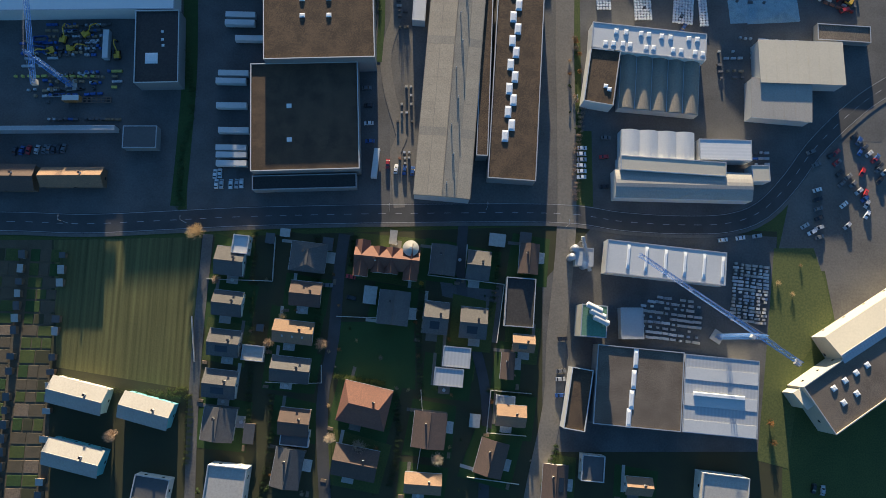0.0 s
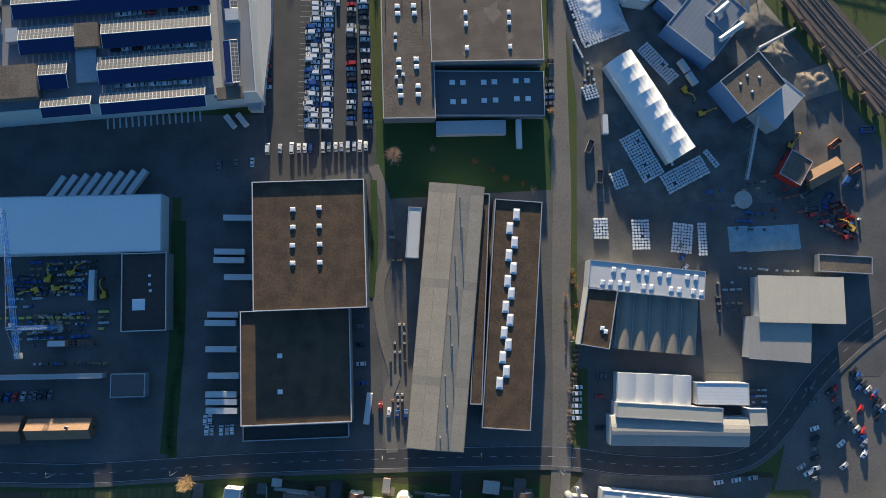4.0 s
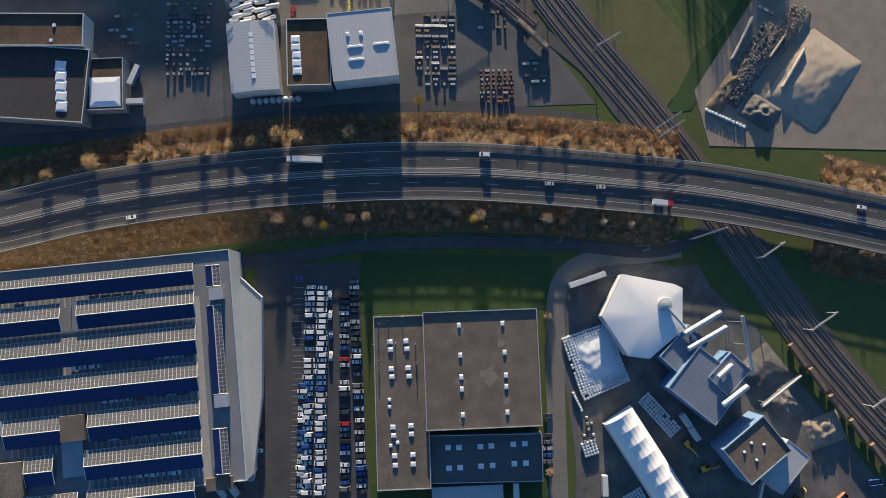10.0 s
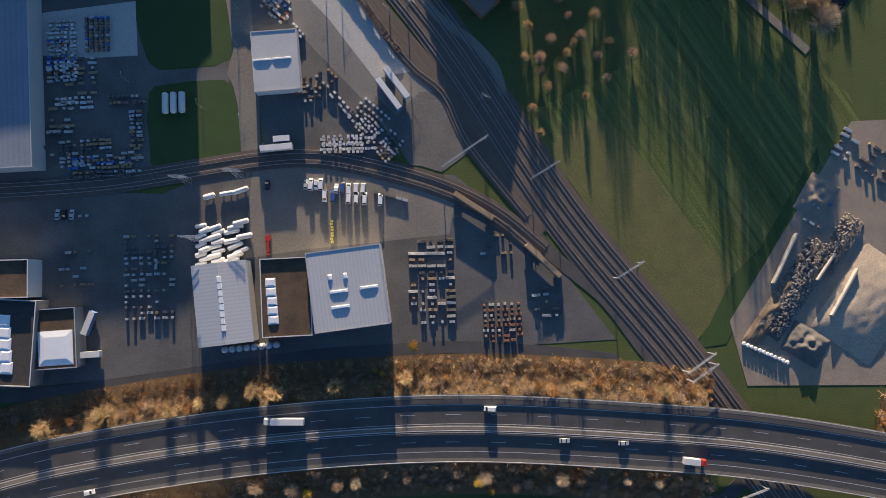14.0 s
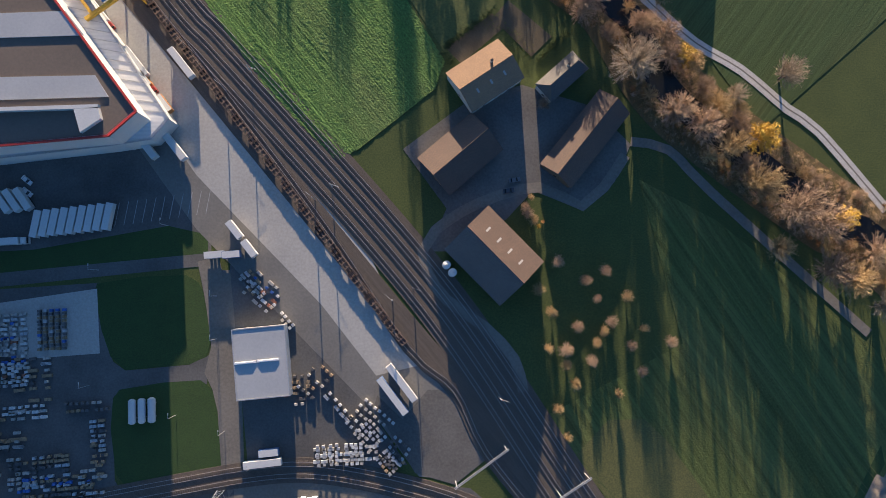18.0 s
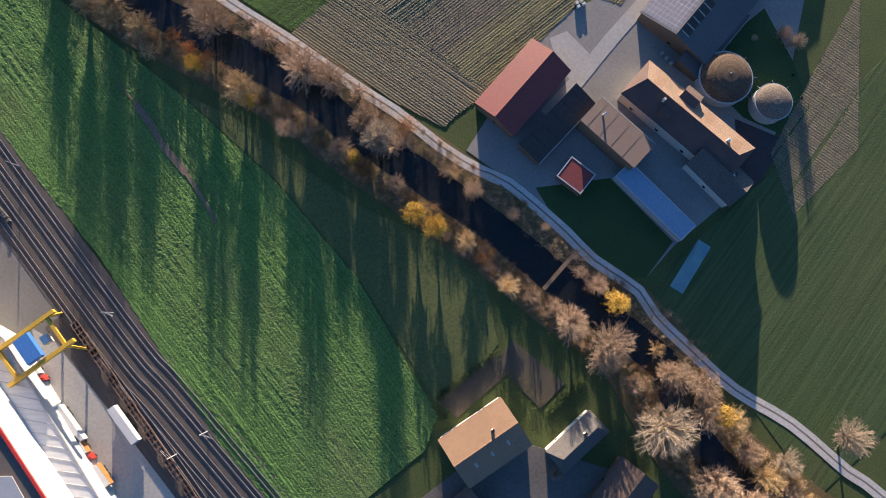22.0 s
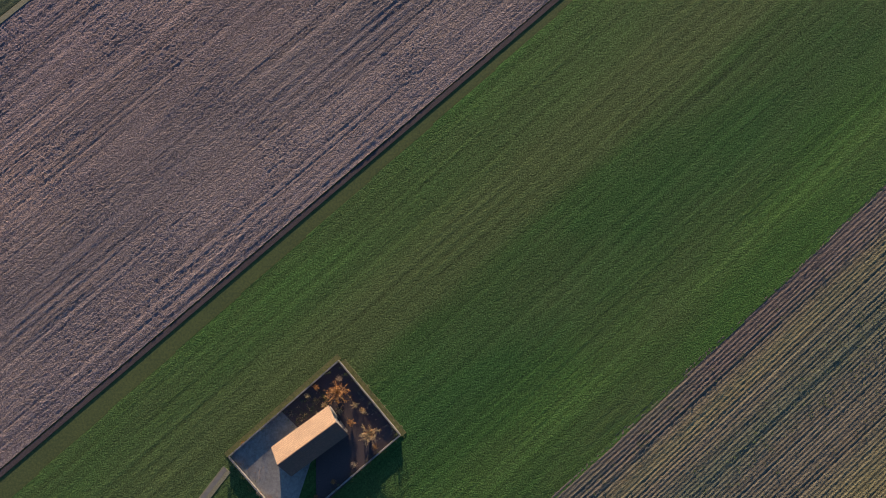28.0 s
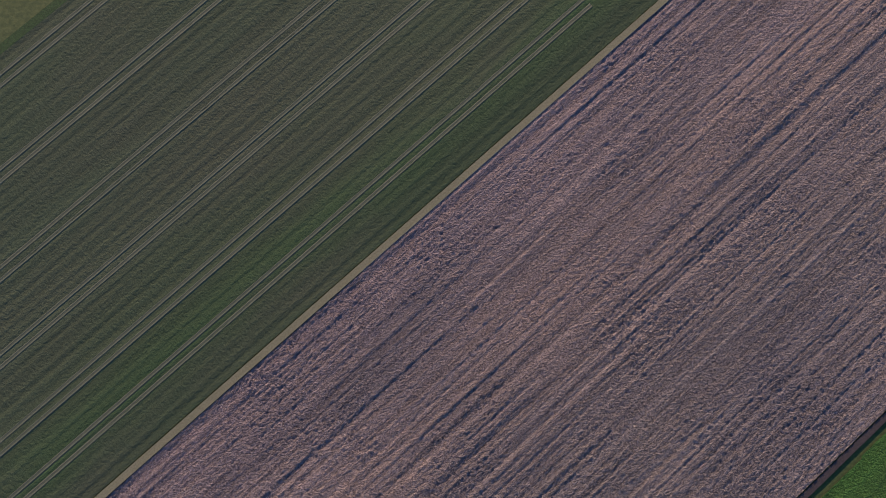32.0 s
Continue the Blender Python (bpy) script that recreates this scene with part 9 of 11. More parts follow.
scrub("scrub", EAST_BANK, 21.5, 7.0, 222, LEAF_STRAW, "dense brown autumn scrub on the embankment", bank, 0.42, 42, 81)
scrub("scrub", EAST_BANK, 21.5, 7.0, 68, TWIG_GREY, "dense brown autumn scrub on the embankment", bank, 0.42, 42, 80)
scrub("scrub", EAST_BANK, -20.5, 6.0, 282, LEAF_RUST, "dense brown autumn scrub on the embankment", bank, 0.42, 42, 39)
scrub("scrub", EAST_BANK, -20.5, 6.0, 282, TWIG, "dense brown autumn scrub on the embankment", bank, 0.42, 42, 34)
scrub("scrub", EAST_BANK, -20.5, 6.0, 51, LEAF_STRAW, "dense brown autumn scrub on the embankment", bank, 0.42, 42, 40)
scrub("scrub", EAST_BANK, -20.5, 6.0, 68, TWIG_GREY, "dense brown autumn scrub on the embankment", bank, 0.42, 42, 39)
grove(["rust", "twig", "dry", "twig"], WEST_BANK, 6, 11, 0.8, 1.3, bank, 21)
grove(["rust", "twig", "twig"], WEST_BANK, 5, 10, 0.8, 1.4, bank, -21)
grove(["rust", "twig"], EAST_BANK, 5, 9, 0.8, 1.3, bank, 21)
grove(["rust", "twig"], EAST_BANK, 5, 9, 0.8, 1.3, bank, -21)
grove(["twig", "rust", "rust", "straw"], WEST_BANK, 2.5, 6, 0.95, 1.5, bank, 18.0, 0.85)
grove(["twig", "rust"], EAST_BANK, 2.5, 6, 0.9, 1.4, bank, 18.0, 0.8)
grove(["grey", "bare"], WEST_BANK[4:], 3, 13, 0.5, 0.75, bank, -22)
tree("gold", 22.6, 337.4, 0.8, 0.0)
tree("gold", 27.9, 333.4, 0.7, 0.0)
tree("gold", -46.7, 333.1, 0.5, 0.0)
tree("gold", -89.5, 331.4, 0.4, 0.0)
tree("gold", -17.5, 381.3, 0.6, 0.0)
tree("gold", -4.4, 392.7, 0.5, 0.0)
tree("gold", -20.2, 382.6, 0.5, 0.0)
RAILS = [(-160.7, 726.9), (-98.0, 646.5), (-76.9, 623.2), (0.5, 534.0), (58.4, 448.1), (113.4, 380.8), (172.1, 299.0), (200.9, 263.2), (232.1, 229.3), (278.1, 179.2)]
for off in (-7.2, -2.4, 2.2, 6.6):
    railway(RAILS, off, floor_at(RAILS[3][0], RAILS[3][1]))
SIDING = [(-108.7, 648.9), (-74.6, 605.7), (-41.9, 562.0), (-9.6, 514.8), (7.3, 499.4), (18.5, 477.1), (42.9, 446.3)]
road("siding_bed", SIDING, 4.5, 0.3, BALLAST, "narrow ballast bed of a siding")
railway(SIDING, 0, 0.31)
BRANCH = [(-243.3, 452.4), (-183.1, 455.5), (-134.6, 459.3), (-98.1, 465.2), (-68.8, 470.0), (-46.7, 471.2), (-22.0, 467.3), (7.7, 458.8), (30.0, 447.8), (49.7, 431.9)]
road("branch_bed", BRANCH, 9.0, 0.28, BALLAST, "curved ballast bed of a branch line")
railway(BRANCH, -2, 0.29)
railway(BRANCH, 2.2, 0.29)
flat_wagon(-108.3, 647.6, -53.0, 0.62)
flat_wagon(-102.0, 639.1, -52.8, 0.62)
flat_wagon(-95.7, 630.6, -52.6, 0.62)
flat_wagon(-89.4, 622.1, -52.4, 0.62)
flat_wagon(-83.1, 613.6, -52.2, 0.62)
flat_wagon(-76.9, 605.1, -52.0, 0.62)
flat_wagon(-70.6, 596.7, -51.8, 0.62)
flat_wagon(-64.4, 588.2, -51.6, 0.62)
flat_wagon(-58.2, 579.8, -51.4, 0.62)
flat_wagon(-52.0, 571.4, -51.2, 0.62)
flat_wagon(-45.8, 563.0, -51.0, 0.62)
flat_wagon(-39.6, 554.7, -50.8, 0.62)
flat_wagon(-33.5, 546.4, -50.6, 0.62)
flat_wagon(-27.3, 538.0, -50.4, 0.62)
flat_wagon(-21.2, 529.7, -50.2, 0.62)
flat_wagon(-15.1, 521.5, -50.0, 0.62)
flat_wagon(175.0, 277.5, -54, 0.7, HULK)
flat_wagon(184.1, 266.5, -54, 0.7, HULK)
flat_wagon(193.4, 254.4, -54, 0.7, HULK)
flat_wagon(202.8, 243.5, -54, 0.7, HULK)
flat_wagon(212.1, 232.6, -54, 0.7, HULK)
flat_wagon(20.5, 450.8, -33, 0.7, goods_mat("wood"), 20.0)
flat_wagon(49.6, 428.1, -43, 0.7, goods_mat("wood"), 20.0)
catenary(79.4, 421.0, 32, 12, portal=True)
catenary(109.8, 378.8, 35, 12, portal=True)
catenary(44.8, 462.3, 32, 12, portal=True)
catenary(178.7, 289.6, 35, 14, portal=True)
catenary(206.1, 255.3, 35, 14, portal=True)
catenary(156.4, 322.6, 35, 12, portal=True)
catenary(125.0, 330.7, 20, 15, portal=True)
catenary(108.0, 382.5, 35, 13, portal=True)
catenary(7.4, 466.5, 35, 22, portal=True)
catenary(-100.2, 655.8, -20, 3.4)
catenary(-68.4, 618.5, -20, 3.4)
catenary(-77.8, 611.5, 140, 3.4)
catenary(-38.0, 575.1, -20, 3.4)
catenary(-44.4, 570.1, 140, 3.4)
catenary(-8.0, 537.1, -20, 3.4)
catenary(-15.6, 532.7, 140, 3.4)
catenary(23.6, 496.9, -20, 3.4)
catenary(-133.0, 703.5, -20, 3.4)
# ---------------------------------------------------------------- plants
BROOK = [(-162.2, 818.3), (-126.5, 787.2), (-100.5, 763.7), (-58.9, 740.7), (-32.9, 724.7), (-27.4, 719.5), (1.2, 699.7), (25.9, 681.9), (46.7, 664.5), (68.9, 647.3), (77.8, 639.9), (88.4, 615.0), (108.5, 596.0), (151.9, 564.2), (164.9, 558.0), (183.4, 541.4)]
tree("grey", 74.8, 620.5, 2.76)
tree("bare", 46.8, 653.2, 2.01)
tree("bare", 58.5, 646.1, 2.26)
tree("gold", 61.6, 659.6, 1.75)
tree("straw", 27.0, 664.3, 1.33)
tree("twig", 35.1, 661.3, 1.51)
tree("twig", 42.4, 658.6, 1.36)
tree("gold", -3.1, 688.6, 1.75)
tree("gold", 3.7, 683.6, 1.87)
tree("straw", 13.9, 679.4, 1.33)
tree("rust", 18.3, 674.0, 1.26)
tree("twig", 15.3, 695.2, 1.36)
tree("twig", 29.0, 689.2, 1.06)
tree("bare", 80.8, 636.3, 1.71)
tree("bare", 89.4, 624.0, 1.71)
tree("straw", 98.3, 622.2, 1.49)
tree("dry", 74.8, 644.3, 1.81)
tree("bare", 56.2, 665.0, 1.11)
tree("bare", 102.4, 612.6, 1.51)
tree("grey", 113.9, 609.1, 1.43)
tree("bare", 91.2, 603.2, 2.26)
tree("dry", 82.5, 610.1, 1.81)
tree("bare", -36.1, 734.8, 1.26)
tree("twig", -11.6, 711.0, 2.11)
tree("bare", -28.2, 709.6, 1.21)
tree("rust", -20.7, 703.4, 1.73)
tree("twig", 7.0, 702.7, 1.51)
tree("bare", -20.9, 718.6, 1.51)
tree("twig", -7.0, 713.0, 1.96)
tree("gold", -76.1, 737.2, 1.42)
tree("rust", -84.9, 747.8, 1.89)
tree("dry", -93.0, 742.8, 1.65)
tree("straw", -104.6, 753.4, 1.38)
tree("straw", -113.2, 757.6, 1.28)
tree("twig", 50.8, 669.5, 1.21)
tree("bare", 66.3, 633.6, 1.31)
tree("straw", 115.4, 604.0, 1.38)
tree("straw", -114.2, 767.0, 2.34)
tree("straw", -104.4, 758.4, 2.14)
tree("straw", -93.9, 749.9, 1.56)
tree("straw", -122.7, 768.8, 1.46)
tree("bare", -71.4, 750.7, 1.93)
tree("twig", -78.4, 758.3, 1.52)
tree("straw", -60.6, 728.9, 2.05)
tree("gold", -58.5, 725.6, 1.18)
tree("bare", -40.1, 735.5, 2.12)
tree("bare", -31.2, 732.6, 1.66)
tree("twig", -22.6, 729.6, 1.79)
tree("bare", -45.4, 715.8, 1.29)
tree("grey", -15.0, 712.4, 2.27)
tree("bare", -19.2, 720.6, 1.38)
tree("rust", -6.0, 718.1, 1.87)
tree("bare", 15.9, 696.2, 1.01)
tree("bare", 29.1, 688.3, 0.78)
tree("dry", 9.5, 701.9, 1.81)
tree("bare", -106.6, 782.6, 1.75)
tree("straw", -96.1, 776.5, 1.85)
tree("bare", -88.2, 771.2, 1.56)
tree("dry", -28.9, 707.6, 1.51)
tree("gold", -23.1, 706.8, 1.06)
tree("rust", -35.5, 712.5, 1.30)
tree("rust", -122.6, 806.6, 2.45)
tree("straw", -126.6, 801.2, 1.75)
tree("dry", -118.5, 809.3, 1.96)
tree("rust", -19.0, 701.9, 1.73)
tree("bare", -9.2, 697.9, 1.01)
tree("rust", -79.4, 743.9, 1.73)
tree("rust", -72.7, 741.4, 1.44)
tree("bare", -54.5, 748.1, 1.38)
tree("twig", -47.7, 743.0, 1.79)
tree("gold", 93.6, 624.1, 1.77)
tree("bare", 89.8, 602.4, 1.49)
tree("bare", 100.4, 597.0, 2.41)
tree("straw", 110.9, 589.1, 2.19)
tree("gold", 123.0, 592.8, 2.51)
tree("straw", 120.1, 574.5, 2.92)
tree("bare", 133.8, 565.5, 2.98)
tree("bare", 144.5, 560.6, 2.41)
tree("gold", 153.2, 562.1, 1.92)
tree("bare", 146.9, 542.6, 2.30)
tree("straw", 156.4, 538.3, 2.43)
tree("bare", 165.6, 548.8, 2.07)
tree("bare", 113.4, 599.2, 1.49)
tree("straw", 107.1, 604.6, 1.70)
tree("bare", 88.4, 632.8, 1.72)
tree("bare", 77.7, 637.1, 1.49)
tree("grey", 167.9, 529.8, 1.85)
tree("dry", 138.8, 580.9, 2.25)
tree("straw", 128.9, 551.1, 1.70)
tree("dry", 104.4, 586.3, 2.25)
tree("bare", 56.2, 641.3, 1.49)
tree("bare", 117.2, 583.1, 1.49)
tree("grey", 133.7, 617.3, 1.95)
grove(["twig", "dry", "rust", "twig"], BROOK, 3.0, 4.5, 0.4, 0.85, 0, -9.5)
grove(["twig", "dry", "rust", "bare"], BROOK, 3.0, 4.5, 0.35, 0.75, 0, 9.5)
scrub("bank_scrub", BROOK, -9.5, 4, 900, TWIG, "brown reeds and scrub on the brook bank", 0.0, 0.25, 45, 1, 1.5)
scrub("bank_scrub", BROOK, 9.5, 4, 850, TWIG, "brown reeds and scrub on the brook bank", 0.0, 0.25, 45, 2, 1.5)
scrub("bank_scrub", BROOK, -9.5, 4, 560, LEAF_RUST, "brown reeds and scrub on the brook bank", 0.0, 0.25, 45, 3, 1.5)
scrub("bank_scrub", BROOK, 9.5, 4, 520, LEAF_STRAW, "brown reeds and scrub on the brook bank", 0.0, 0.25, 45, 4, 1.5)
scrub("bank_scrub", BROOK, -9.5, 4, 420, LEAF_STRAW, "brown reeds and scrub on the brook bank", 0.0, 0.25, 45, 6, 1.5)
scrub("bank_scrub", BROOK, -11, 2.0, 120, LEAF_GREEN, "brown reeds and scrub on the brook bank", 0.0, 0.25, 45, 5, 1.5)
tree("bare", 41.3, 606.1, 0.8)
tree("grey", 126.6, 748.3, 0.9)
tree("straw", 36.2, 570.8, 0.5)
tree("gold", 39.1, 560.1, 0.4)
tree("bare", 35.1, 564.8, 0.7)
tree("rust", 40.8, 561.7, 0.5)
tree("rust", -26.2, 840.9, 0.75)
tree("rust", -18.4, 830.3, 0.75)
tree("dry", -21.9, 837.6, 0.5)
tree("rust", -49.9, 829.2, 0.35)
tree("rust", -38.5, 808.5, 0.5)
tree("twig", -45.9, 817.1, 0.4)
tree("straw", -97.0, 53.0, 1.3)
tree("bare", -87.8, 32.8, 0.6)
tree("straw", -58.3, 17.7, 0.6)
tree("bare", -40.9, 6.5, 0.8)
tree("bare", -63.7, 6.3, 0.7)
tree("gold", 0.8, 33.4, 0.5)
tree("bare", -23.5, -35.9, 1.0)
tree("rust", -16.3, -36.9, 0.6)
tree("grey", -35.5, -32.7, 0.9)
tree("grey", 9.9, -40.4, 0.9)
tree("rust", 0.4, 2.2, 0.6)
tree("rust", -1.2, 16.6, 0.6)
tree("bare", -125.7, -33.2, 1.0)
tree("dry", 160.1, 38.0, 0.8)
tree("rust", 153.5, -23.3, 1.0)
tree("rust", 154.4, -31.6, 1.0)
tree("dry", 166.3, 33.1, 0.7)
tree("bare", -13.0, 199.7, 1.2)
tree("rust", 24.0, 198.3, 1.0)
tree("rust", 31.9, 195.1, 0.9)
tree("rust", 38.4, 191.3, 0.9)
tree("rust", 46.2, 188.9, 0.9)
tree("twig", 51.4, 186.0, 0.9)
tree("twig", 4.5, 204.0, 0.8)
tree("bare", 57.4, 293.5, 0.7)
tree("bare", 59.0, 223.2, 0.6)
tree("green", -34.2, -33.8, 0.6)
tree("green", -89.1, -55.2, 0.8)
tree("green", -61.4, -53.7, 1.1)
tree("dry", 170.8, 45.9, 0.5)
tree("bare", 45.8, 546.4, 0.74)
tree("bare", 63.9, 543.0, 0.82)
tree("straw", 38.5, 536.1, 0.86)
tree("bare", 56.6, 539.7, 0.82)
tree("bare", 60.6, 532.9, 0.62)
tree("straw", 71.7, 533.5, 0.82)
tree("bare", 53.1, 522.6, 0.74)
tree("straw", 62.5, 520.9, 0.78)
tree("straw", 77.9, 521.5, 0.70)
tree("straw", 41.8, 514.4, 0.78)
tree("bare", 48.5, 514.0, 0.86)
tree("bare", 58.2, 509.6, 0.82)
tree("bare", 76.6, 505.9, 0.66)
tree("straw", 67.5, 497.8, 0.70)
tree("bare", 88.0, 516.6, 0.74)
tree("straw", 43.5, 528.2, 0.86)
tree("bare", 65.5, 524.3, 0.74)
tree("straw", 48.5, 508.4, 0.74)
tree("straw", 59.8, 516.4, 0.74)
tree("bare", 73.3, 515.4, 0.66)
tree("straw", 45.1, 492.8, 0.74)
tree("straw", 51.8, 501.7, 0.82)
tree("bare", 34.1, 567.3, 0.70)
tree("straw", 37.5, 562.3, 0.74)
tree("straw", 48.3, 482.1, 0.70)
rnd = random.Random(8)
for k in range(80):
    u, v = rnd.uniform(-88, 52), rnd.uniform(-64, 40)
    tree(rnd.choice(["green", "green", "twig", "dry", "rust", "green"]), u, v, rnd.uniform(0.25, 0.6))
allotments(-186.0, -151.7, -70.9, 46.5)
# ---------------------------------------------------------------- vehicles
car_row(-46.7, 304.3, 0.064, -2.550, 37, 2, 0.97, ["white", "white", "white", "silver", "white", "white", "white", "silver", "white", "blue", "white", "white"], 0.85, 0.25)
car_row(-51.9, 304.3, 0.031, -2.550, 37, 2, 0.8, ["white", "white", "white", "silver", "white", "white", "white", "silver", "white", "blue", "white", "white"], 0.45, 0.25)
car_row(-58.0, 308.1, -0.013, -2.625, 9, 2, 0.35, None, 0.0, 0.25)
car_row(-53.6, 259.9, 0.044, -2.611, 19, 2, 0.75, ["white", "white", "white", "silver", "white", "white", "white", "silver", "white", "blue", "white", "white"], 0.5, 0.25)
car_row(-36.4, 300.6, 0.094, -2.615, 34, 2, 0.85, ["white", "black", "dark", "grey", "silver", "black", "white", "white", "silver", "blue", "dark", "red"], 0.15, 0.25)
car_row(-32.4, 307.3, 0.189, -2.617, 37, 2, 0.85, ["white", "black", "dark", "grey", "silver", "black", "white", "white", "silver", "blue", "dark", "red"], 0.1, 0.25)
car_row(-42.9, 301.0, 0.450, -9.275, 5, 90, 0.8, ["white", "white", "white", "silver", "white", "white", "white", "silver", "white", "blue", "white", "white"], 0.0, 0.25)
car_row(-70.9, 201.4, 2.814, 0.157, 8, 92, 0.9, ["white", "white", "white", "silver", "white", "white", "white", "silver", "white", "blue", "white", "white"], 0.3, 0.25)
car_row(-45.7, 203.0, 2.800, 0.180, 8, 92, 1.0, ["white", "white", "white", "silver", "white", "white", "white", "silver", "white", "blue", "white", "white"], 0.2, 0.25)
car_row(-74.2, 256.3, 0.188, -3.238, 9, 3, 0.9, ["red", "white", "silver", "black", "red"], 0.0, 0.25)
car_row(-103.1, 192.1, 3.637, 0.400, 9, 92, 0.6, None, 0.0, 0.25)
car_row(58.4, 248.0, 0.014, -2.943, 8, 3, 0.7, None, 0.0, 0.25)
bays([(-57.8, 309.4), (-55.3, 210.4)], 38, 4.6, 2)
car_row(72.3, 97.1, -0.080, -2.700, 6, 2, 1.0, ["white", "white", "white", "silver", "white", "white", "white", "silver", "white", "blue", "white", "white"], 0.0, 0.25)
car_row(83.3, 102.3, 0.033, -6.067, 4, 2, 0.7, None, 0.0, 0.25)
car_row(63.1, 10.9, -0.186, -3.457, 8, 5, 0.7, None, 0.0, 0.25)
car_row(-92.0, 79.8, 2.500, 0.400, 2, 90, 1, ["white", "white", "white", "silver", "white", "white", "white", "silver", "white", "blue", "white", "white"], 0.0, 0.25)
car_row(-84.7, 75.4, 2.450, 0.250, 3, 90, 1, ["white", "white", "white", "silver", "white", "white", "white", "silver", "white", "blue", "white", "white"], 0.0, 0.25)
car_row(-90.9, 75.3, 2.200, 0.000, 2, 90, 1, None, 0.0, 0.25)
car_row(-23.9, 97.1, -0.414, 4.171, 8, 4, 0.6, None, 0.0, 0.25)
car_row(-180.1, 87.5, 3.233, 0.300, 4, 80, 1, None, 0.0, 0.25)
car_row(-169.2, 88.4, 2.040, 0.180, 6, 80, 0.9, ["black", "dark", "grey"], 0.0, 0.25)
car_row(180.2, 85.3, -0.017, -4.367, 7, 20, 0.8, None, 0.0, 0.25)
car_row(190.3, 98.9, 0.457, -4.886, 8, 40, 0.8, None, 0.0, 0.25)
car_row(201.3, 104.7, 0.243, -4.929, 8, 60, 0.8, None, 0.0, 0.25)
car_row(209.1, 102.3, 0.180, -5.320, 6, 50, 0.8, None, 0.0, 0.25)
car_row(136.0, 56.6, 7.800, 1.100, 3, 8, 1, ["white", "silver"], 0.0, 0.25)
car_row(171.6, -50.3, 3.600, -0.700, 2, 80, 1, None, 0.0, 0.25)
car_row(-30.2, 35.7, 0.900, -9.200, 2, -10, 0.9, None, 0.0, 0.25)
car_row(-66.8, 66.8, 0.200, 0.000, 2, -40, 0.5, None, 0.0, 0.25)
car_row(-14.6, 84.4, -1.100, 2.500, 2, 90, 0.5, None, 0.0, 0.25)
car_row(40.1, 80.9, -0.060, 7.420, 6, 5, 0.4, None, 0.0, 0.25)
car_row(-50.9, 32.6, 5.550, -0.450, 3, 0, 0.5, None, 0.0, 0.25)
car_row(-12.0, 84.5, 3.800, -0.333, 4, 85, 0.6, None, 0.0, 0.25)
car_row(-50.1, 459.4, 2.200, 0.033, 4, 88, 1, ["white", "white", "white", "silver", "white", "white", "white", "silver", "white", "blue", "white", "white"], 0.6, 0.25)
car_row(-37.3, 457.8, 2.750, -0.100, 5, 88, 1, ["white", "white", "white", "silver", "white", "white", "white", "silver", "white", "blue", "white", "white"], 0.8, 0.25)
car_row(-71.0, 459.2, 4.900, 0.050, 3, 88, 0.3, None, 0.0, 0.25)
car_row(-45.2, 455.0, 3.288, -0.212, 9, 88, 0.7, ["white", "white", "white", "silver", "white", "white", "white", "silver", "white", "blue", "white", "white"], 0.8, 0.25)
car_row(30.3, 577.6, -2.100, -4.100, 2, 10, 1, None, 0.0, 0.25)
car_row(27.5, 576.6, 3.500, -1.400, 2, 10, 0.8, None, 0.0, 0.25)
car_row(-149.3, 577.4, 0.200, -4.400, 2, -40, 1, ["white"], 0.0, 0.25)
car_row(-152.7, 446.2, 2.833, 0.000, 4, 88, 0.5, None, 0.0, 0.25)
car_row(163.0, 133.9, 2.538, -5.863, 9, 20, 0.4, None, 0.0, 0.25)
car_row(82.1, 93.3, 0.067, -4.600, 4, 4, 0.8, None, 0.0, 0.25)
car_row(119.5, 162.1, 1.250, -5.050, 3, 60, 0.6, None, 0.0, 0.25)
car_row(182.9, 200.5, 5.425, -1.775, 5, 60, 0.6, ["red", "blue", "red", "grey"], 0.6, 0.25)
car_row(182.5, 178.7, 5.333, -3.333, 4, 20, 0.7, ["red", "blue", "red"], 0.5, 0.25)
lorry(-81.4, 168.9, 1)
lorry(-84.5, 153.6, 1)
lorry(-84.6, 149.8, 1)
lorry(-79.5, 142.4, 1)
lorry(-85.9, 125.7, 1)
lorry(-86.8, 122.0, 1)
lorry(-85.8, 110.6, 1)
lorry(-84.1, 99.2, 1)
lorry(-84.7, 91.2, 1)
lorry(-84.4, 88.0, 1)
lorry(-84.1, 84.2, 1)
lorry(-20.9, 86.3, 85)
lorry(-162.4, 179.4, 58, None, "grey")
lorry(-157.4, 180.0, 58, None, "grey")
lorry(-152.4, 180.6, 58, None, "white")
lorry(-147.4, 181.1, 58, None, "white")
lorry(-142.3, 181.7, 58, None, "white")
lorry(-137.3, 182.3, 58, None, "white")
lorry(-132.2, 182.9, 58, None, "grey")
lorry(-127.2, 183.5, 58, None, "white")
lorry(43.9, 211.6, 93)
lorry(84.0, 217.5, 92, None, "white", 9.0)
lorry(130.0, 267.6, 35)
lorry(121.4, 247.1, -55, None, "white", 6.5)
lorry(125.3, 241.1, -55, None, "white", 6.5)
lorry(75.8, 310.5, 20, None, "grey", 18.0)
lorry(-87.1, 294.9, 50, "red", "white", 8.0)
lorry(-78.6, 265.5, 50, "red", "white", 8.0)
lorry(-87.7, 212.9, -50, None, "white", 6.5)
lorry(-82.4, 213.8, -50, None, "white", 6.5)
lorry(-54.6, 362.6, 180, "white", "white", 13.4, 5.05)
lorry(108.6, 346.8, -6, "red", "white", 6.5, 5.05)
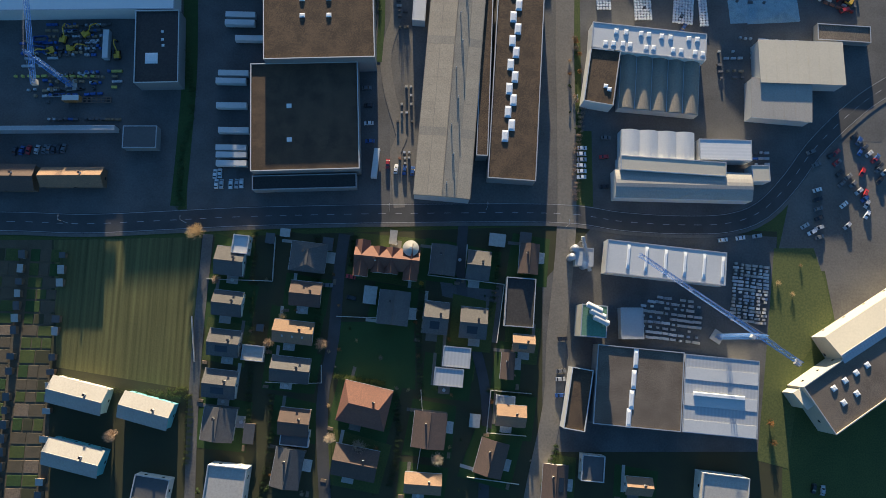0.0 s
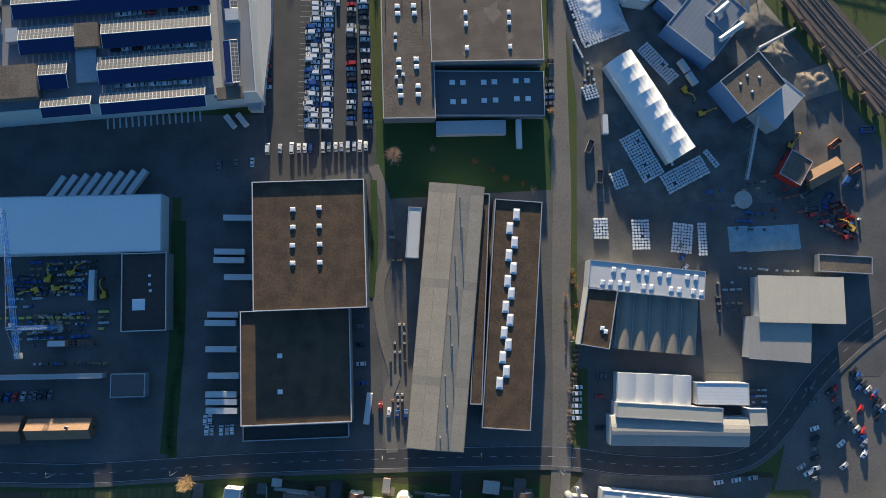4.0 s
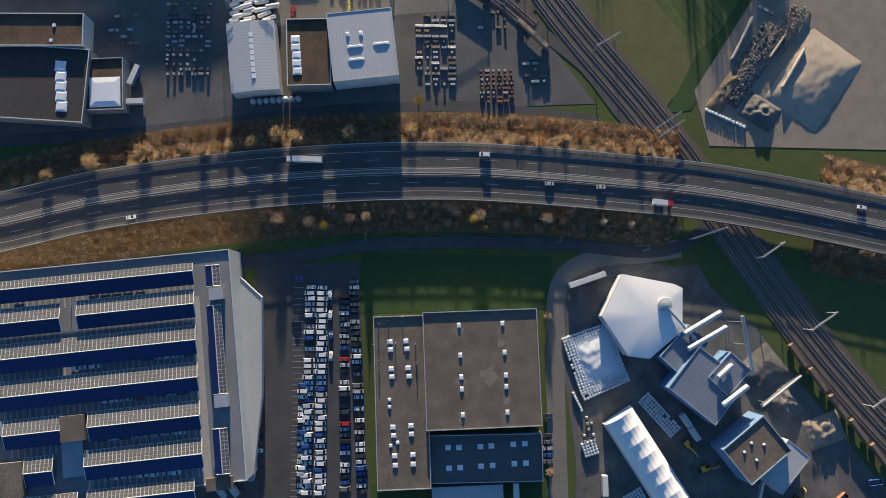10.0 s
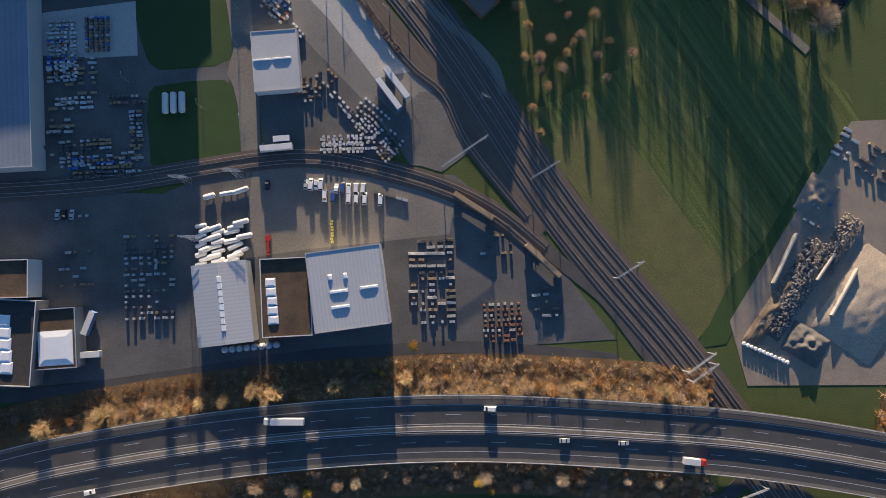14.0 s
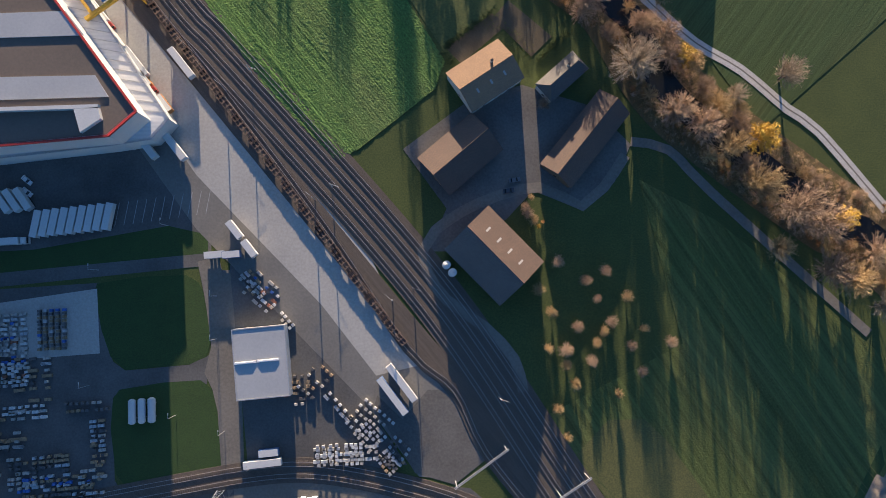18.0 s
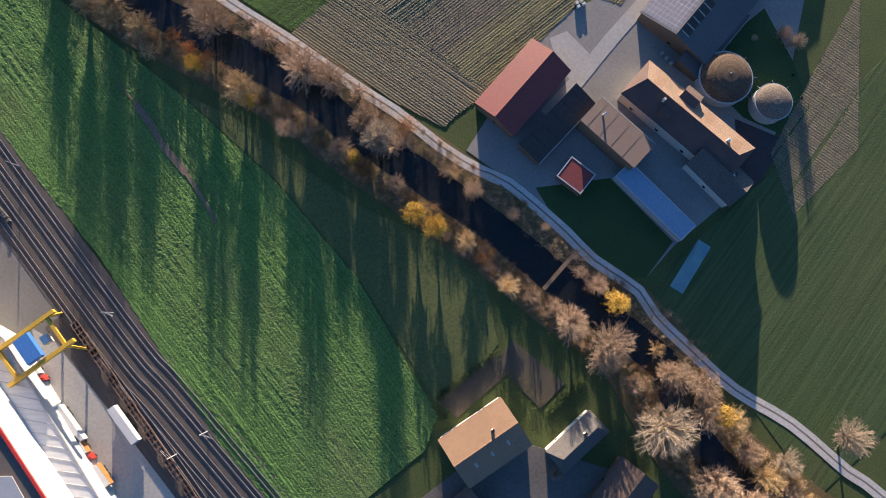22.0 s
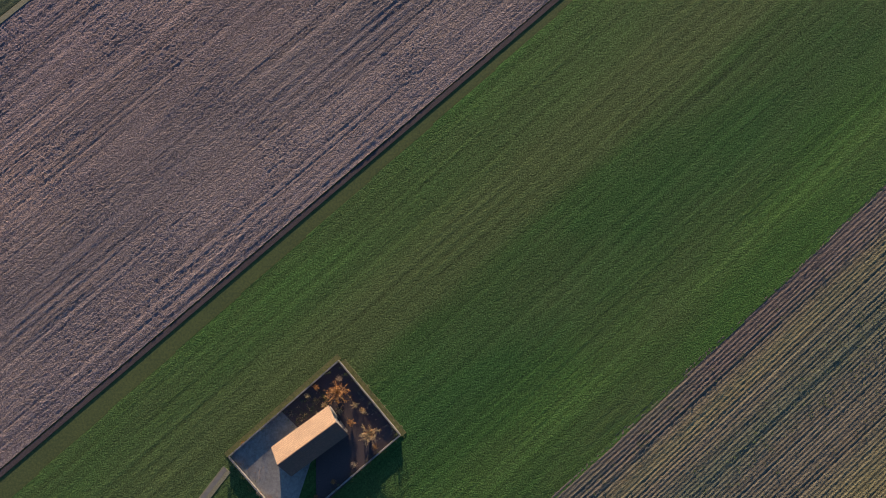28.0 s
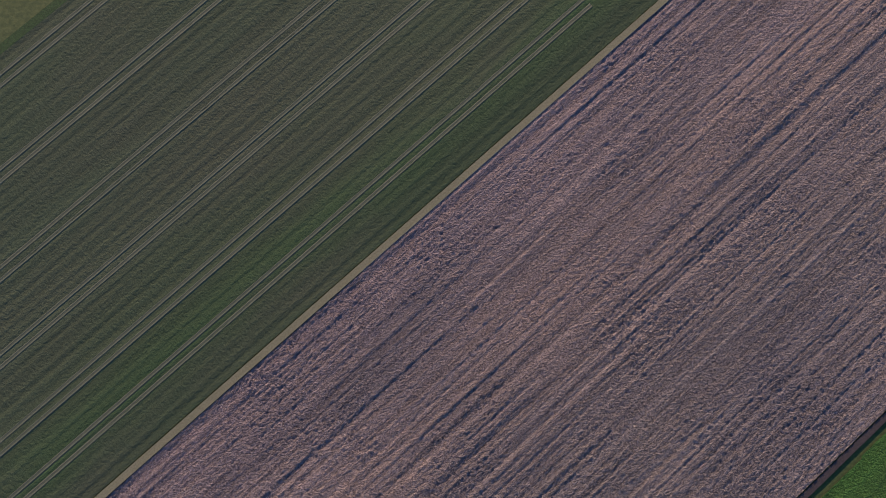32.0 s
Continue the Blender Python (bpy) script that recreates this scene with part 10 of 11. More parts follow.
car(27.1, 367.5, 178, "white", True, 4.95)
car(-133.3, 334.2, 12, "white", False, 4.95)
car(81.5, 353.7, 0, "silver", False, 4.95)
car(205.3, 347.3, 170, "white", False, 4.95)
car(57.4, 354.7, 0, "silver", False, 4.95)
lorry(-125.3, 641.4, -52, 'red', "white", 13.4)
lorry(-110.4, 621.2, -52, None, "white", 13.4)
lorry(-106.9, 614.6, -52, 'red', "orange", 6.5)
lorry(-99.6, 605.5, -52, None, "orange", 7.5)
lorry(-95.9, 590.1, -52, None, "white", 13.4)
lorry(-104.3, 587.9, -52, None, "white", 6.5)
lorry(-93.6, 620.9, -52, None, "white", 13.4)
lorry(-73.2, 558.7, -52, None, "white", 7.5)
lorry(-67.8, 551.8, -52, None, "white", 7.0)
lorry(-12.2, 502.6, -53, None, "white", 16.0)
lorry(-15.5, 497.9, -53, None, "blue", 16.0)
lorry(-144.3, 561.0, 80, None, "white", 10.0)
lorry(-141.1, 561.3, 80, None, "white", 10.0)
lorry(-138.0, 561.7, 80, None, "white", 10.0)
lorry(-134.8, 562.0, 80, None, "white", 10.0)
lorry(-131.6, 562.3, 80, None, "white", 10.0)
lorry(-128.4, 562.7, 80, None, "white", 10.0)
lorry(-125.2, 563.0, 80, None, "white", 10.0)
lorry(-122.0, 563.4, 80, None, "white", 10.0)
lorry(-118.8, 563.7, 80, None, "white", 10.0)
lorry(-156.7, 569.1, 125, None, "white", 9.0)
lorry(-153.1, 569.6, 125, None, "white", 9.0)
lorry(-149.4, 570.1, 125, None, "white", 9.0)
lorry(-156.8, 554.6, 3, "white")
lorry(-150.5, 667.4, 95, "red", "white", 8)
lorry(-62.0, 474.6, 6)
lorry(-59.9, 478.3, 5, None, "blue", 7.0)
lorry(-80.4, 549.6, 5, None, "grey", 7)
lorry(-74.2, 549.7, 5, None, "blue", 6.5)
lorry(-137.2, 401.4, 70, None, "blue", 10)
lorry(-136.0, 388.7, 4, None, "white", 8)
tank(-109.0, 493.2, 1.35, 3, WHITE_SHEET, "white cylindrical tank lying on the lawn", 92, True, 8.0, 0.25)
tank(-105.6, 493.5, 1.35, 3, WHITE_SHEET, "white cylindrical tank lying on the lawn", 92, True, 8.0, 0.25)
tank(-102.1, 493.7, 1.35, 3, WHITE_SHEET, "white cylindrical tank lying on the lawn", 92, True, 8.0, 0.25)
tank(-81.8, 390.6, 1.3, 2.6, ZINC, "round pale storage tank beside the hall")
tank(-78.8, 390.9, 1.3, 2.6, ZINC, "round pale storage tank beside the hall")
tank(-75.8, 391.2, 1.3, 2.6, ZINC, "round pale storage tank beside the hall")
tank(-72.8, 391.5, 1.3, 2.6, ZINC, "round pale storage tank beside the hall")
tank(-69.8, 391.8, 1.3, 2.6, ZINC, "round pale storage tank beside the hall")
tank(-66.8, 392.1, 1.3, 2.6, ZINC, "round pale storage tank beside the hall")
tank(-63.8, 392.4, 1.3, 2.6, ZINC, "round pale storage tank beside the hall")
tank(-60.8, 392.7, 1.3, 2.6, ZINC, "round pale storage tank beside the hall")
gantry(-118.8, 644.9, 37, 17, 12, "yellow rail mounted gantry crane with blue trolley")
tower_crane(131.8, 13.4, 37, 146.9, 55.6, 19, "tall blue lattice tower crane over the precast yard")
tower_crane(-158.4, 118.5, 31, 100.3, 47.8, 12, "blue lattice tower crane in the building firm yard")
# ---------------------------------------------------------------- yard goods
goods_field(146.9, 32.8, 16.9, 26.6, -6, 6, 17, ["white", "grey", "grey", "steel"], 0.97, 0, 0.3)
goods_field(110.9, 20.6, 27.8, 20.2, -6, 8, 9, ["white", "grey", "grey", "steel"], 0.9, 0, 0.3)
goods_field(-154.8, 140.6, 20.2, 15.2, 5, 8, 6, ["dark", "dark", "steel", "blue", "wood"], 0.7, 0, 0.3)
goods_field(-157.7, 119.0, 27.5, 12.5, 5, 9, 5, ["dark", "dark", "steel", "blue", "wood"], 0.6, 0, 0.3)
goods_field(-151.2, 102.9, 32.2, 3.5, 2, 14, 1, ["dark", "dark", "steel", "blue", "wood"], 0.8, 0, 0.3)
goods_field(-157.4, 140.1, 29.6, 17.3, 3, 10, 6, ["dark", "dark", "steel", "blue", "wood"], 0.65, 0, 0.3)
goods_field(-157.7, 118.6, 22.1, 12.2, 3, 8, 4, ["dark", "dark", "steel", "blue", "wood"], 0.6, 0, 0.3)
goods_field(-114.0, 420.5, 21.9, 36.4, 2, 7, 16, ["dark", "steel", "wood", "grey"], 0.7, 0, 0.3)
goods_field(-144.4, 423.9, 14.6, 17.0, 4, 5, 5, ["dark", "steel", "wood", "grey"], 0.5, 0, 0.3)
goods_field(-151.2, 444.8, 24.3, 4.9, 5, 9, 1, ["dark", "steel", "wood", "grey"], 0.7, 0, 0.3)
goods_field(-111.8, 430.4, 7.3, 14.6, 2, 1, 5, ["steel", "dark"], 0.9, 85, 0.3)
goods_field(3.1, 419.1, 19.6, 36.8, 2, 5, 14, ["dark", "steel", "wood", "grey"], 0.75, 0, 0.3)
goods_field(32.6, 402.2, 17.1, 17.1, 3, 6, 8, ["brick", "brick", "wood", "grey"], 0.9, 0, 0.3)
goods_field(51.0, 410.9, 12.3, 14.8, 3, 3, 5, ["dark", "steel", "wood", "grey"], 0.7, 0, 0.3)
goods_field(-14.5, 454.9, 14.8, 4.0, -15, 6, 1, ["dark", "steel", "wood", "grey"], 0.9, 0, 0.3)
goods_field(30.0, 436.7, 14.8, 14.8, 3, 5, 4, ["dark", "steel", "wood", "grey"], 0.6, 0, 0.3)
goods_field(-38.8, 439.7, 2.0, 9.8, 2, 1, 8, ["yellow"], 1, 0, 0.3)
goods_field(-65.2, 433.8, 2.5, 8.3, 2, 1, 8, ["red"], 1, 0, 0.3)
goods_field(-144.9, 504.8, 14.8, 17.2, 4, 3, 8, ["dark", "steel", "wood", "grey"], 0.75, 0, 0.3)
goods_field(-126.1, 493.7, 17.2, 4.9, 4, 10, 1, ["dark", "steel", "wood", "grey"], 0.8, 0, 0.3)
goods_field(-137.4, 466.0, 29.4, 9.8, 3, 12, 5, ["dark", "dark", "steel", "blue", "wood"], 0.7, 0, 0.3)
goods_field(-122.8, 467.4, 9.8, 7.3, 3, 4, 4, ["dark", "steel", "wood", "grey"], 0.7, 0, 0.3)
goods_field(-152.8, 487.1, 12.2, 14.7, 3, 2, 6, ["dark", "steel", "wood", "grey"], 0.5, 0, 0.3)
goods_field(-153.6, 513.8, 13.0, 23.9, 4, 4, 14, ["white", "blue", "steel", "grey", "brick"], 0.85, 0, 0.3)
goods_field(-138.7, 522.8, 10.9, 15.3, 3, 5, 12, ["dark", "dark", "steel", "blue", "wood"], 0.95, 0, 0.3)
goods_field(-154.3, 478.6, 12.9, 17.2, 3, 4, 6, ["dark", "steel", "wood", "grey"], 0.6, 0, 0.3)
goods_field(-121.0, 480.9, 6.5, 13.0, 3, 2, 6, ["dark", "steel", "wood", "grey"], 0.7, 0, 0.3)
goods_field(-128.0, 496.3, 15.3, 3.1, 3, 8, 1, ["dark", "steel", "wood", "grey"], 0.9, 0, 0.3)
goods_field(-63.2, 535.9, 13.3, 11.1, -40, 5, 5, ["white", "blue", "steel", "grey", "brick"], 0.8, 0, 0.3)
goods_field(-32.4, 476.9, 24.3, 6.6, 3, 9, 3, ["white", "grey", "grey", "steel"], 0.85, 0, 0.3)
goods_field(-23.7, 488.0, 15.5, 13.3, -40, 7, 5, ["steel", "grey", "white"], 0.85, 0, 0.3)
goods_field(-43.8, 503.5, 8.8, 13.3, -40, 4, 5, ["dark", "steel", "wood", "grey"], 0.7, 0, 0.3)
goods_field(-14.8, 477.0, 8.9, 11.1, -40, 4, 5, ["steel", "dark"], 0.8, 0, 0.3)
goods_field(-55.9, 501.2, 4.4, 8.8, 5, 2, 4, ["white", "blue", "steel", "grey", "brick"], 0.8, 0, 0.3)
goods_field(76.8, 242.1, 6.4, 13.2, 8, 3, 5, ["white", "grey", "grey", "steel"], 0.4, 0, 0.3)
goods_field(160.8, 152.3, 29.6, 2.7, -2, 12, 1, ["white", "grey", "grey", "steel"], 0.8, 0, 0.3)
bale_heap(102.4, 203.7, 24.3, 11.7, -59.8, "rows of white foil wrapped bales in the yard", 1, 1.4, 0.3)
bale_heap(122.6, 195.8, 10.0, 23.0, -60.6, "rows of white foil wrapped bales in the yard", 1, 1.4, 0.3)
bale_heap(110.6, 248.7, 23.6, 7.5, -46.5, "rows of white foil wrapped bales in the yard", 1, 1.4, 0.3)
bale_heap(78.0, 233.6, 7.0, 7.5, -70.8, "rows of white foil wrapped bales in the yard", 1, 1.4, 0.3)
bale_heap(91.5, 191.8, 9.6, 7.0, -66.1, "rows of white foil wrapped bales in the yard", 1, 1.4, 0.3)
bale_heap(135.3, 203.9, 10.1, 3.6, -50.6, "rows of white foil wrapped bales in the yard", 1, 1.4, 0.3)
bale_heap(83.2, 169.6, 7.9, 10.6, 2.9, "rows of white foil wrapped bales in the yard", 1, 1.4, 0.3)
bale_heap(102.0, 167.0, 9.7, 14.1, 3.0, "rows of white foil wrapped bales in the yard", 1, 1.4, 0.3)
bale_heap(120.8, 166.4, 10.0, 15.2, -4.6, "rows of white foil wrapped bales in the yard", 1, 1.4, 0.3)
bale_heap(130.2, 165.6, 4.3, 15.4, 2.7, "rows of white foil wrapped bales in the yard", 1, 1.4, 0.3)
bale_heap(101.6, 222.3, 54.3, 2.5, 122.8, "rows of white foil wrapped bales in the yard", 2, 1.4, 0.3)
mound(80.6, 274.4, 22, 25, 20, 2.4, BALE_FOIL, "big flat white heap of foil covered bales", 4, 0.22)
bale_heap(80.6, 274.4, 25.0, 28.0, 20, "rows of white foil wrapped bales round the heap", 1, 1.4, 0.3)
bale_heap(85.6, 261.8, 25.1, 4.5, 24.0, "rows of white foil wrapped bales in the yard", 1, 1.4, 0.3)
bale_heap(72.2, 254.2, 10.6, 1.8, -62.9, "rows of white foil wrapped bales in the yard", 1, 1.4, 0.3)
tank(-93.0, 441.7, 0.95, 2, WHITE_SHEET, "white cylindrical gas tank lying in the storage yard", 11, True, 4.2, 0.3)
tank(-87.4, 441.0, 1.03, 2, WHITE_SHEET, "white cylindrical gas tank lying in the storage yard", 20, True, 5.1, 0.3)
tank(-76.5, 443.4, 1.11, 2, WHITE_SHEET, "white cylindrical gas tank lying in the storage yard", 15, True, 6.0, 0.3)
tank(-91.4, 439.7, 1.19, 2, WHITE_SHEET, "white cylindrical gas tank lying in the storage yard", 24, True, 4.2, 0.3)
tank(-85.8, 439.1, 0.95, 2, WHITE_SHEET, "white cylindrical gas tank lying in the storage yard", 19, True, 5.1, 0.3)
tank(-78.8, 441.4, 1.03, 2, WHITE_SHEET, "white cylindrical gas tank lying in the storage yard", 14, True, 6.0, 0.3)
tank(-92.9, 437.7, 1.11, 2, WHITE_SHEET, "white cylindrical gas tank lying in the storage yard", 23, True, 4.2, 0.3)
tank(-87.3, 437.1, 1.19, 2, WHITE_SHEET, "white cylindrical gas tank lying in the storage yard", 18, True, 5.1, 0.3)
tank(-80.3, 439.4, 0.95, 2, WHITE_SHEET, "white cylindrical gas tank lying in the storage yard", 13, True, 6.0, 0.3)
tank(-91.3, 435.8, 1.03, 2, WHITE_SHEET, "white cylindrical gas tank lying in the storage yard", 22, True, 4.2, 0.3)
tank(-85.7, 435.1, 1.11, 2, WHITE_SHEET, "white cylindrical gas tank lying in the storage yard", 17, True, 5.1, 0.3)
tank(-74.9, 437.5, 1.19, 2, WHITE_SHEET, "white cylindrical gas tank lying in the storage yard", 12, True, 6.0, 0.3)
tank(-92.8, 433.8, 0.95, 2, WHITE_SHEET, "white cylindrical gas tank lying in the storage yard", 21, True, 4.2, 0.3)
tank(-87.2, 433.2, 1.03, 2, WHITE_SHEET, "white cylindrical gas tank lying in the storage yard", 16, True, 5.1, 0.3)
tank(-80.2, 435.5, 1.11, 2, WHITE_SHEET, "white cylindrical gas tank lying in the storage yard", 11, True, 6.0, 0.3)
tank(-91.2, 431.8, 1.19, 2, WHITE_SHEET, "white cylindrical gas tank lying in the storage yard", 20, True, 4.2, 0.3)
tank(-85.6, 431.2, 0.95, 2, WHITE_SHEET, "white cylindrical gas tank lying in the storage yard", 15, True, 5.1, 0.3)
tank(-78.6, 433.5, 1.03, 2, WHITE_SHEET, "white cylindrical gas tank lying in the storage yard", 24, True, 6.0, 0.3)
tank(-92.7, 429.9, 1.11, 2, WHITE_SHEET, "white cylindrical gas tank lying in the storage yard", 19, True, 4.2, 0.3)
tank(-87.1, 429.2, 1.19, 2, WHITE_SHEET, "white cylindrical gas tank lying in the storage yard", 14, True, 5.1, 0.3)
tank(-76.2, 431.6, 0.95, 2, WHITE_SHEET, "white cylindrical gas tank lying in the storage yard", 23, True, 6.0, 0.3)
tank(-91.1, 427.9, 1.03, 2, WHITE_SHEET, "white cylindrical gas tank lying in the storage yard", 18, True, 4.2, 0.3)
tank(-85.5, 427.3, 1.11, 2, WHITE_SHEET, "white cylindrical gas tank lying in the storage yard", 13, True, 5.1, 0.3)
tank(-78.5, 429.6, 1.19, 2, WHITE_SHEET, "white cylindrical gas tank lying in the storage yard", 22, True, 6.0, 0.3)
tank(-92.6, 426.0, 0.95, 2, WHITE_SHEET, "white cylindrical gas tank lying in the storage yard", 17, True, 4.2, 0.3)
tank(-87.0, 425.3, 1.03, 2, WHITE_SHEET, "white cylindrical gas tank lying in the storage yard", 12, True, 5.1, 0.3)
tank(-80.0, 427.6, 1.11, 2, WHITE_SHEET, "white cylindrical gas tank lying in the storage yard", 21, True, 6.0, 0.3)
tank(-89.9, 454.1, 1.19, 2, WHITE_SHEET, "white cylindrical gas tank lying in the storage yard", 16, True, 4.2, 0.3)
tank(-82.8, 455.4, 0.95, 2, WHITE_SHEET, "white cylindrical gas tank lying in the storage yard", 11, True, 5.1, 0.3)
tank(-77.0, 456.7, 1.03, 2, WHITE_SHEET, "white cylindrical gas tank lying in the storage yard", 20, True, 6.0, 0.3)
lattice_mast(-98.8, 460.6, 15)
lattice_mast(-77.5, 463.3, 15)
lattice_mast(-94.6, 436.5, 15)
mound(187.5, 410.4, 30, 44, -35, 3.0, SAND, "large pale sand heap in the depot", 64, 0.12, 0.3)
rubble_bed(157.0, 417.5, 13, 44, -33, 900, "long bed of broken stone in the depot", 5)
rubble_bed(176.0, 436.0, 9, 26, -33, 380, "bed of broken stone beside the wall", 6)
mound(156.1, 415.5, 13, 44, -35, 2.0, RUBBLE, "long heap of dark rubble in the depot", 58, 0.3, 0.3)
mound(147.2, 408.0, 8, 40, -35, 2.2, EARTH, "bank of brown earth in the depot", 48, 0.6, 0.3)
mound(160.6, 393.4, 18, 14, -30, 2.5, ASPHALT_OLD, "heap of dark road planings in the depot", 32, 0.6, 0.3)
mound(166.9, 455.6, 14, 18, -30, 2.0, EARTHWORK, "low heap of earth in the depot", 32, 0.6, 0.3)
mound(168.7, 254.7, 16, 12, -50, 2.6, ASPHALT_OLD, "heap of grey recycled grit in the depot", 28, 0.6, 0.3)
mound(158.2, 269.6, 18, 22, -50, 2.5, WORKS_GROUND, "heap of grey sand beside the works in the depot", 40, 0.15, 0.3)
mound(187.4, 243.0, 18, 14, 20, 2.5, EARTHWORK, "heap of grey green gravel in the depot", 32, 0.6, 0.3)
mound(163.7, 167.1, 26, 12, 5, 1.6, GLASS_HEAP, "shallow heap of blue green broken glass in the depot", 38, 0.6, 0.3)
mound(147.6, 166.3, 10, 12, 5, 1.5, GLASS_HEAP, "shallow heap of pale broken glass in the depot", 22, 0.6, 0.3)
fence_wall("retaining_wall", [(156.8, 440.1), (146.5, 419.0)], 0.3, 2.6, 0.7, CONCRETE, "pale concrete retaining wall of the depot")
fence_wall("retaining_wall", [(172.7, 431.5), (165.0, 420.4)], 0.3, 2.6, 0.7, CONCRETE, "pale concrete retaining wall of the depot")
fence_wall("retaining_wall", [(182.5, 425.4), (170.8, 405.7)], 0.3, 2.6, 0.7, CONCRETE, "pale concrete retaining wall of the depot")
bale_heap(144.1, 389.6, 23.4, 2.2, -23.2, "row of white big bags along the depot edge", 1, 1.8, 0.3)
goods_field(192.5, 471.0, 15.1, 15.1, -30, 4, 4, ["yellow", "dark", "brick", "wood"], 0.8, 0, 0.3)
goods_field(166.8, 449.3, 10.0, 15.1, -30, 3, 4, ["dark", "blue", "steel"], 0.7, 0, 0.3)
goods_field(180.1, 478.5, 10.1, 15.1, -30, 2, 5, ["steel", "dark"], 0.8, 0, 0.3)
red_workshop = flat_hall("red_workshop", 172.4, 199.5, 11.2, 13.1, -28.9, 6, RED_PAINT, GRAVEL_ROOF, "small workshop with brown roof and red walls", rim=0.2)
site_office = flat_hall("site_office", 195.3, 155.6, 25.3, 8.0, -1.6, 4, PANEL_DARK, GRAVEL_ROOF, "flat site office by the yard", rim=0.3)
h = gable_house("depot_hut", 186.8, 197.9, 17.5, 7.0, 28.8, 4, 5.5, WOOD_WALL, TILE_OCHRE, "small sunlit hut in the yard", wins=1, chimney=False)
tank(149.8, 184.7, 4.2, 0.6, CONCRETE, "round concrete pit in the yard", cone=0.1)
fence_wall("garden_wall", [(-53.4, 826.0), (-25.8, 848.6)], 0.2, 0.9, 0.35, DUST, "low stone wall round the chapel garden")
fence_wall("garden_wall", [(-25.8, 848.6), (-10.8, 829.9)], 0.2, 0.9, 0.35, DUST, "low stone wall round the chapel garden")
fence_wall("garden_wall", [(-10.8, 829.9), (-38.3, 808.3)], 0.2, 0.9, 0.35, DUST, "low stone wall round the chapel garden")
fence_wall("garden_wall", [(-53.4, 826.0), (-38.3, 808.3)], 0.2, 0.9, 0.35, DUST, "low stone wall round the chapel garden")
patch("chapel_court", [(-53.4, 825.9), (-40.5, 836.7), (-31.8, 827.8), (-38.6, 808.9)], 0.317, DUST, "gravel court of the chapel")
patch("chapel_garden", [(-40.5, 836.7), (-25.9, 848.3), (-11.1, 829.8), (-32.0, 812.2), (-31.8, 827.8)], 0.307, DARK_SOIL, "dark earth bed of the chapel garden")
scrub("hedge", [(-72.6, 53.3), (-72.0, 27.2), (-71.4, -1.8), (-70.3, -30.1)], 0, 0.9, 220, LEAF_GREEN, "clipped garden hedge between plots", 0.2, 0.2, 40, 33, 0.9)
scrub("hedge", [(-29.0, 53.3), (-29.9, 40.7)], 0, 0.9, 110, LEAF_GREEN, "clipped garden hedge between plots", 0.2, 0.2, 40, 17, 0.9)
scrub("hedge", [(2.1, -14.6), (0.7, 9.4), (1.6, 31.6)], 0, 0.9, 165, LEAF_GREEN, "clipped garden hedge between plots", 0.2, 0.2, 40, 25, 0.9)
scrub("hedge", [(31.6, 56.3), (34.3, 39.9), (30.8, 19.9)], 0, 0.9, 165, LEAF_GREEN, "clipped garden hedge between plots", 0.2, 0.2, 40, 25, 0.9)
scrub("hedge", [(-34.5, -7.5), (-23.5, -8.5), (-14.3, -9.7)], 0, 0.9, 165, LEAF_HEDGE, "clipped garden hedge between plots", 0.2, 0.2, 40, 25, 0.9)
scrub("hedge", [(-61.7, -15.9), (-60.8, -39.2), (-63.9, -57.5)], 0, 0.9, 165, LEAF_GREEN, "clipped garden hedge between plots", 0.2, 0.2, 40, 25, 0.9)
scrub("hedge", [(-8.8, -14.8), (-7.0, -33.6), (-10.0, -52.1)], 0, 0.9, 165, LEAF_GREEN, "clipped garden hedge between plots", 0.2, 0.2, 40, 25, 0.9)
scrub("hedge", [(60.7, -34.7), (54.6, -51.1)], 0, 0.9, 110, LEAF_GREEN, "clipped garden hedge between plots", 0.2, 0.2, 40, 17, 0.9)
scrub("hedge", [(-104.6, -14.4), (-96.1, -16.6), (-95.2, -44.4)], 0, 0.9, 165, LEAF_HEDGE, "clipped garden hedge between plots", 0.2, 0.2, 40, 25, 0.9)
scrub("hedge", [(-152.3, -9.5), (-128.2, -14.9), (-97.3, -16.6)], 0, 0.9, 165, LEAF_HEDGE, "clipped garden hedge between plots", 0.2, 0.2, 40, 25, 0.9)
scrub("hedge", [(31.2, -11.6), (49.6, -13.6)], 0, 0.9, 110, LEAF_GREEN, "clipped garden hedge between plots", 0.2, 0.2, 40, 17, 0.9)
scrub("hedge", [(-45.8, 52.8), (-43.4, 27.9), (-43.7, 8.4)], 0, 0.9, 165, LEAF_GREEN, "clipped garden hedge between plots", 0.2, 0.2, 40, 25, 0.9)
scrub("hedge", [(23.7, 643.7), (4.9, 628.8), (7.0, 622.6)], 0, 0.9, 165, LEAF_GREEN, "clipped garden hedge between plots", 0.2, 0.2, 40, 26, 0.9)
scrub("hedge", [(50.8, 634.3), (40.2, 624.8)], 0, 0.9, 110, LEAF_GREEN, "clipped garden hedge between plots", 0.2, 0.2, 40, 19, 0.9)
scrub("hedge", [(-112.3, 151.2), (-107.2, 128.4), (-104.1, 110.8), (-107.0, 85.9), (-106.4, 63.9)], 0, 0.9, 275, LEAF_GREEN, "clipped garden hedge between plots", 0.2, 0.2, 40, 41, 0.9)
scrub("hedge", [(-26.9, 188.3), (-22.7, 158.1)], 0, 0.9, 110, LEAF_GREEN, "clipped garden hedge between plots", 0.2, 0.2, 40, 17, 0.9)
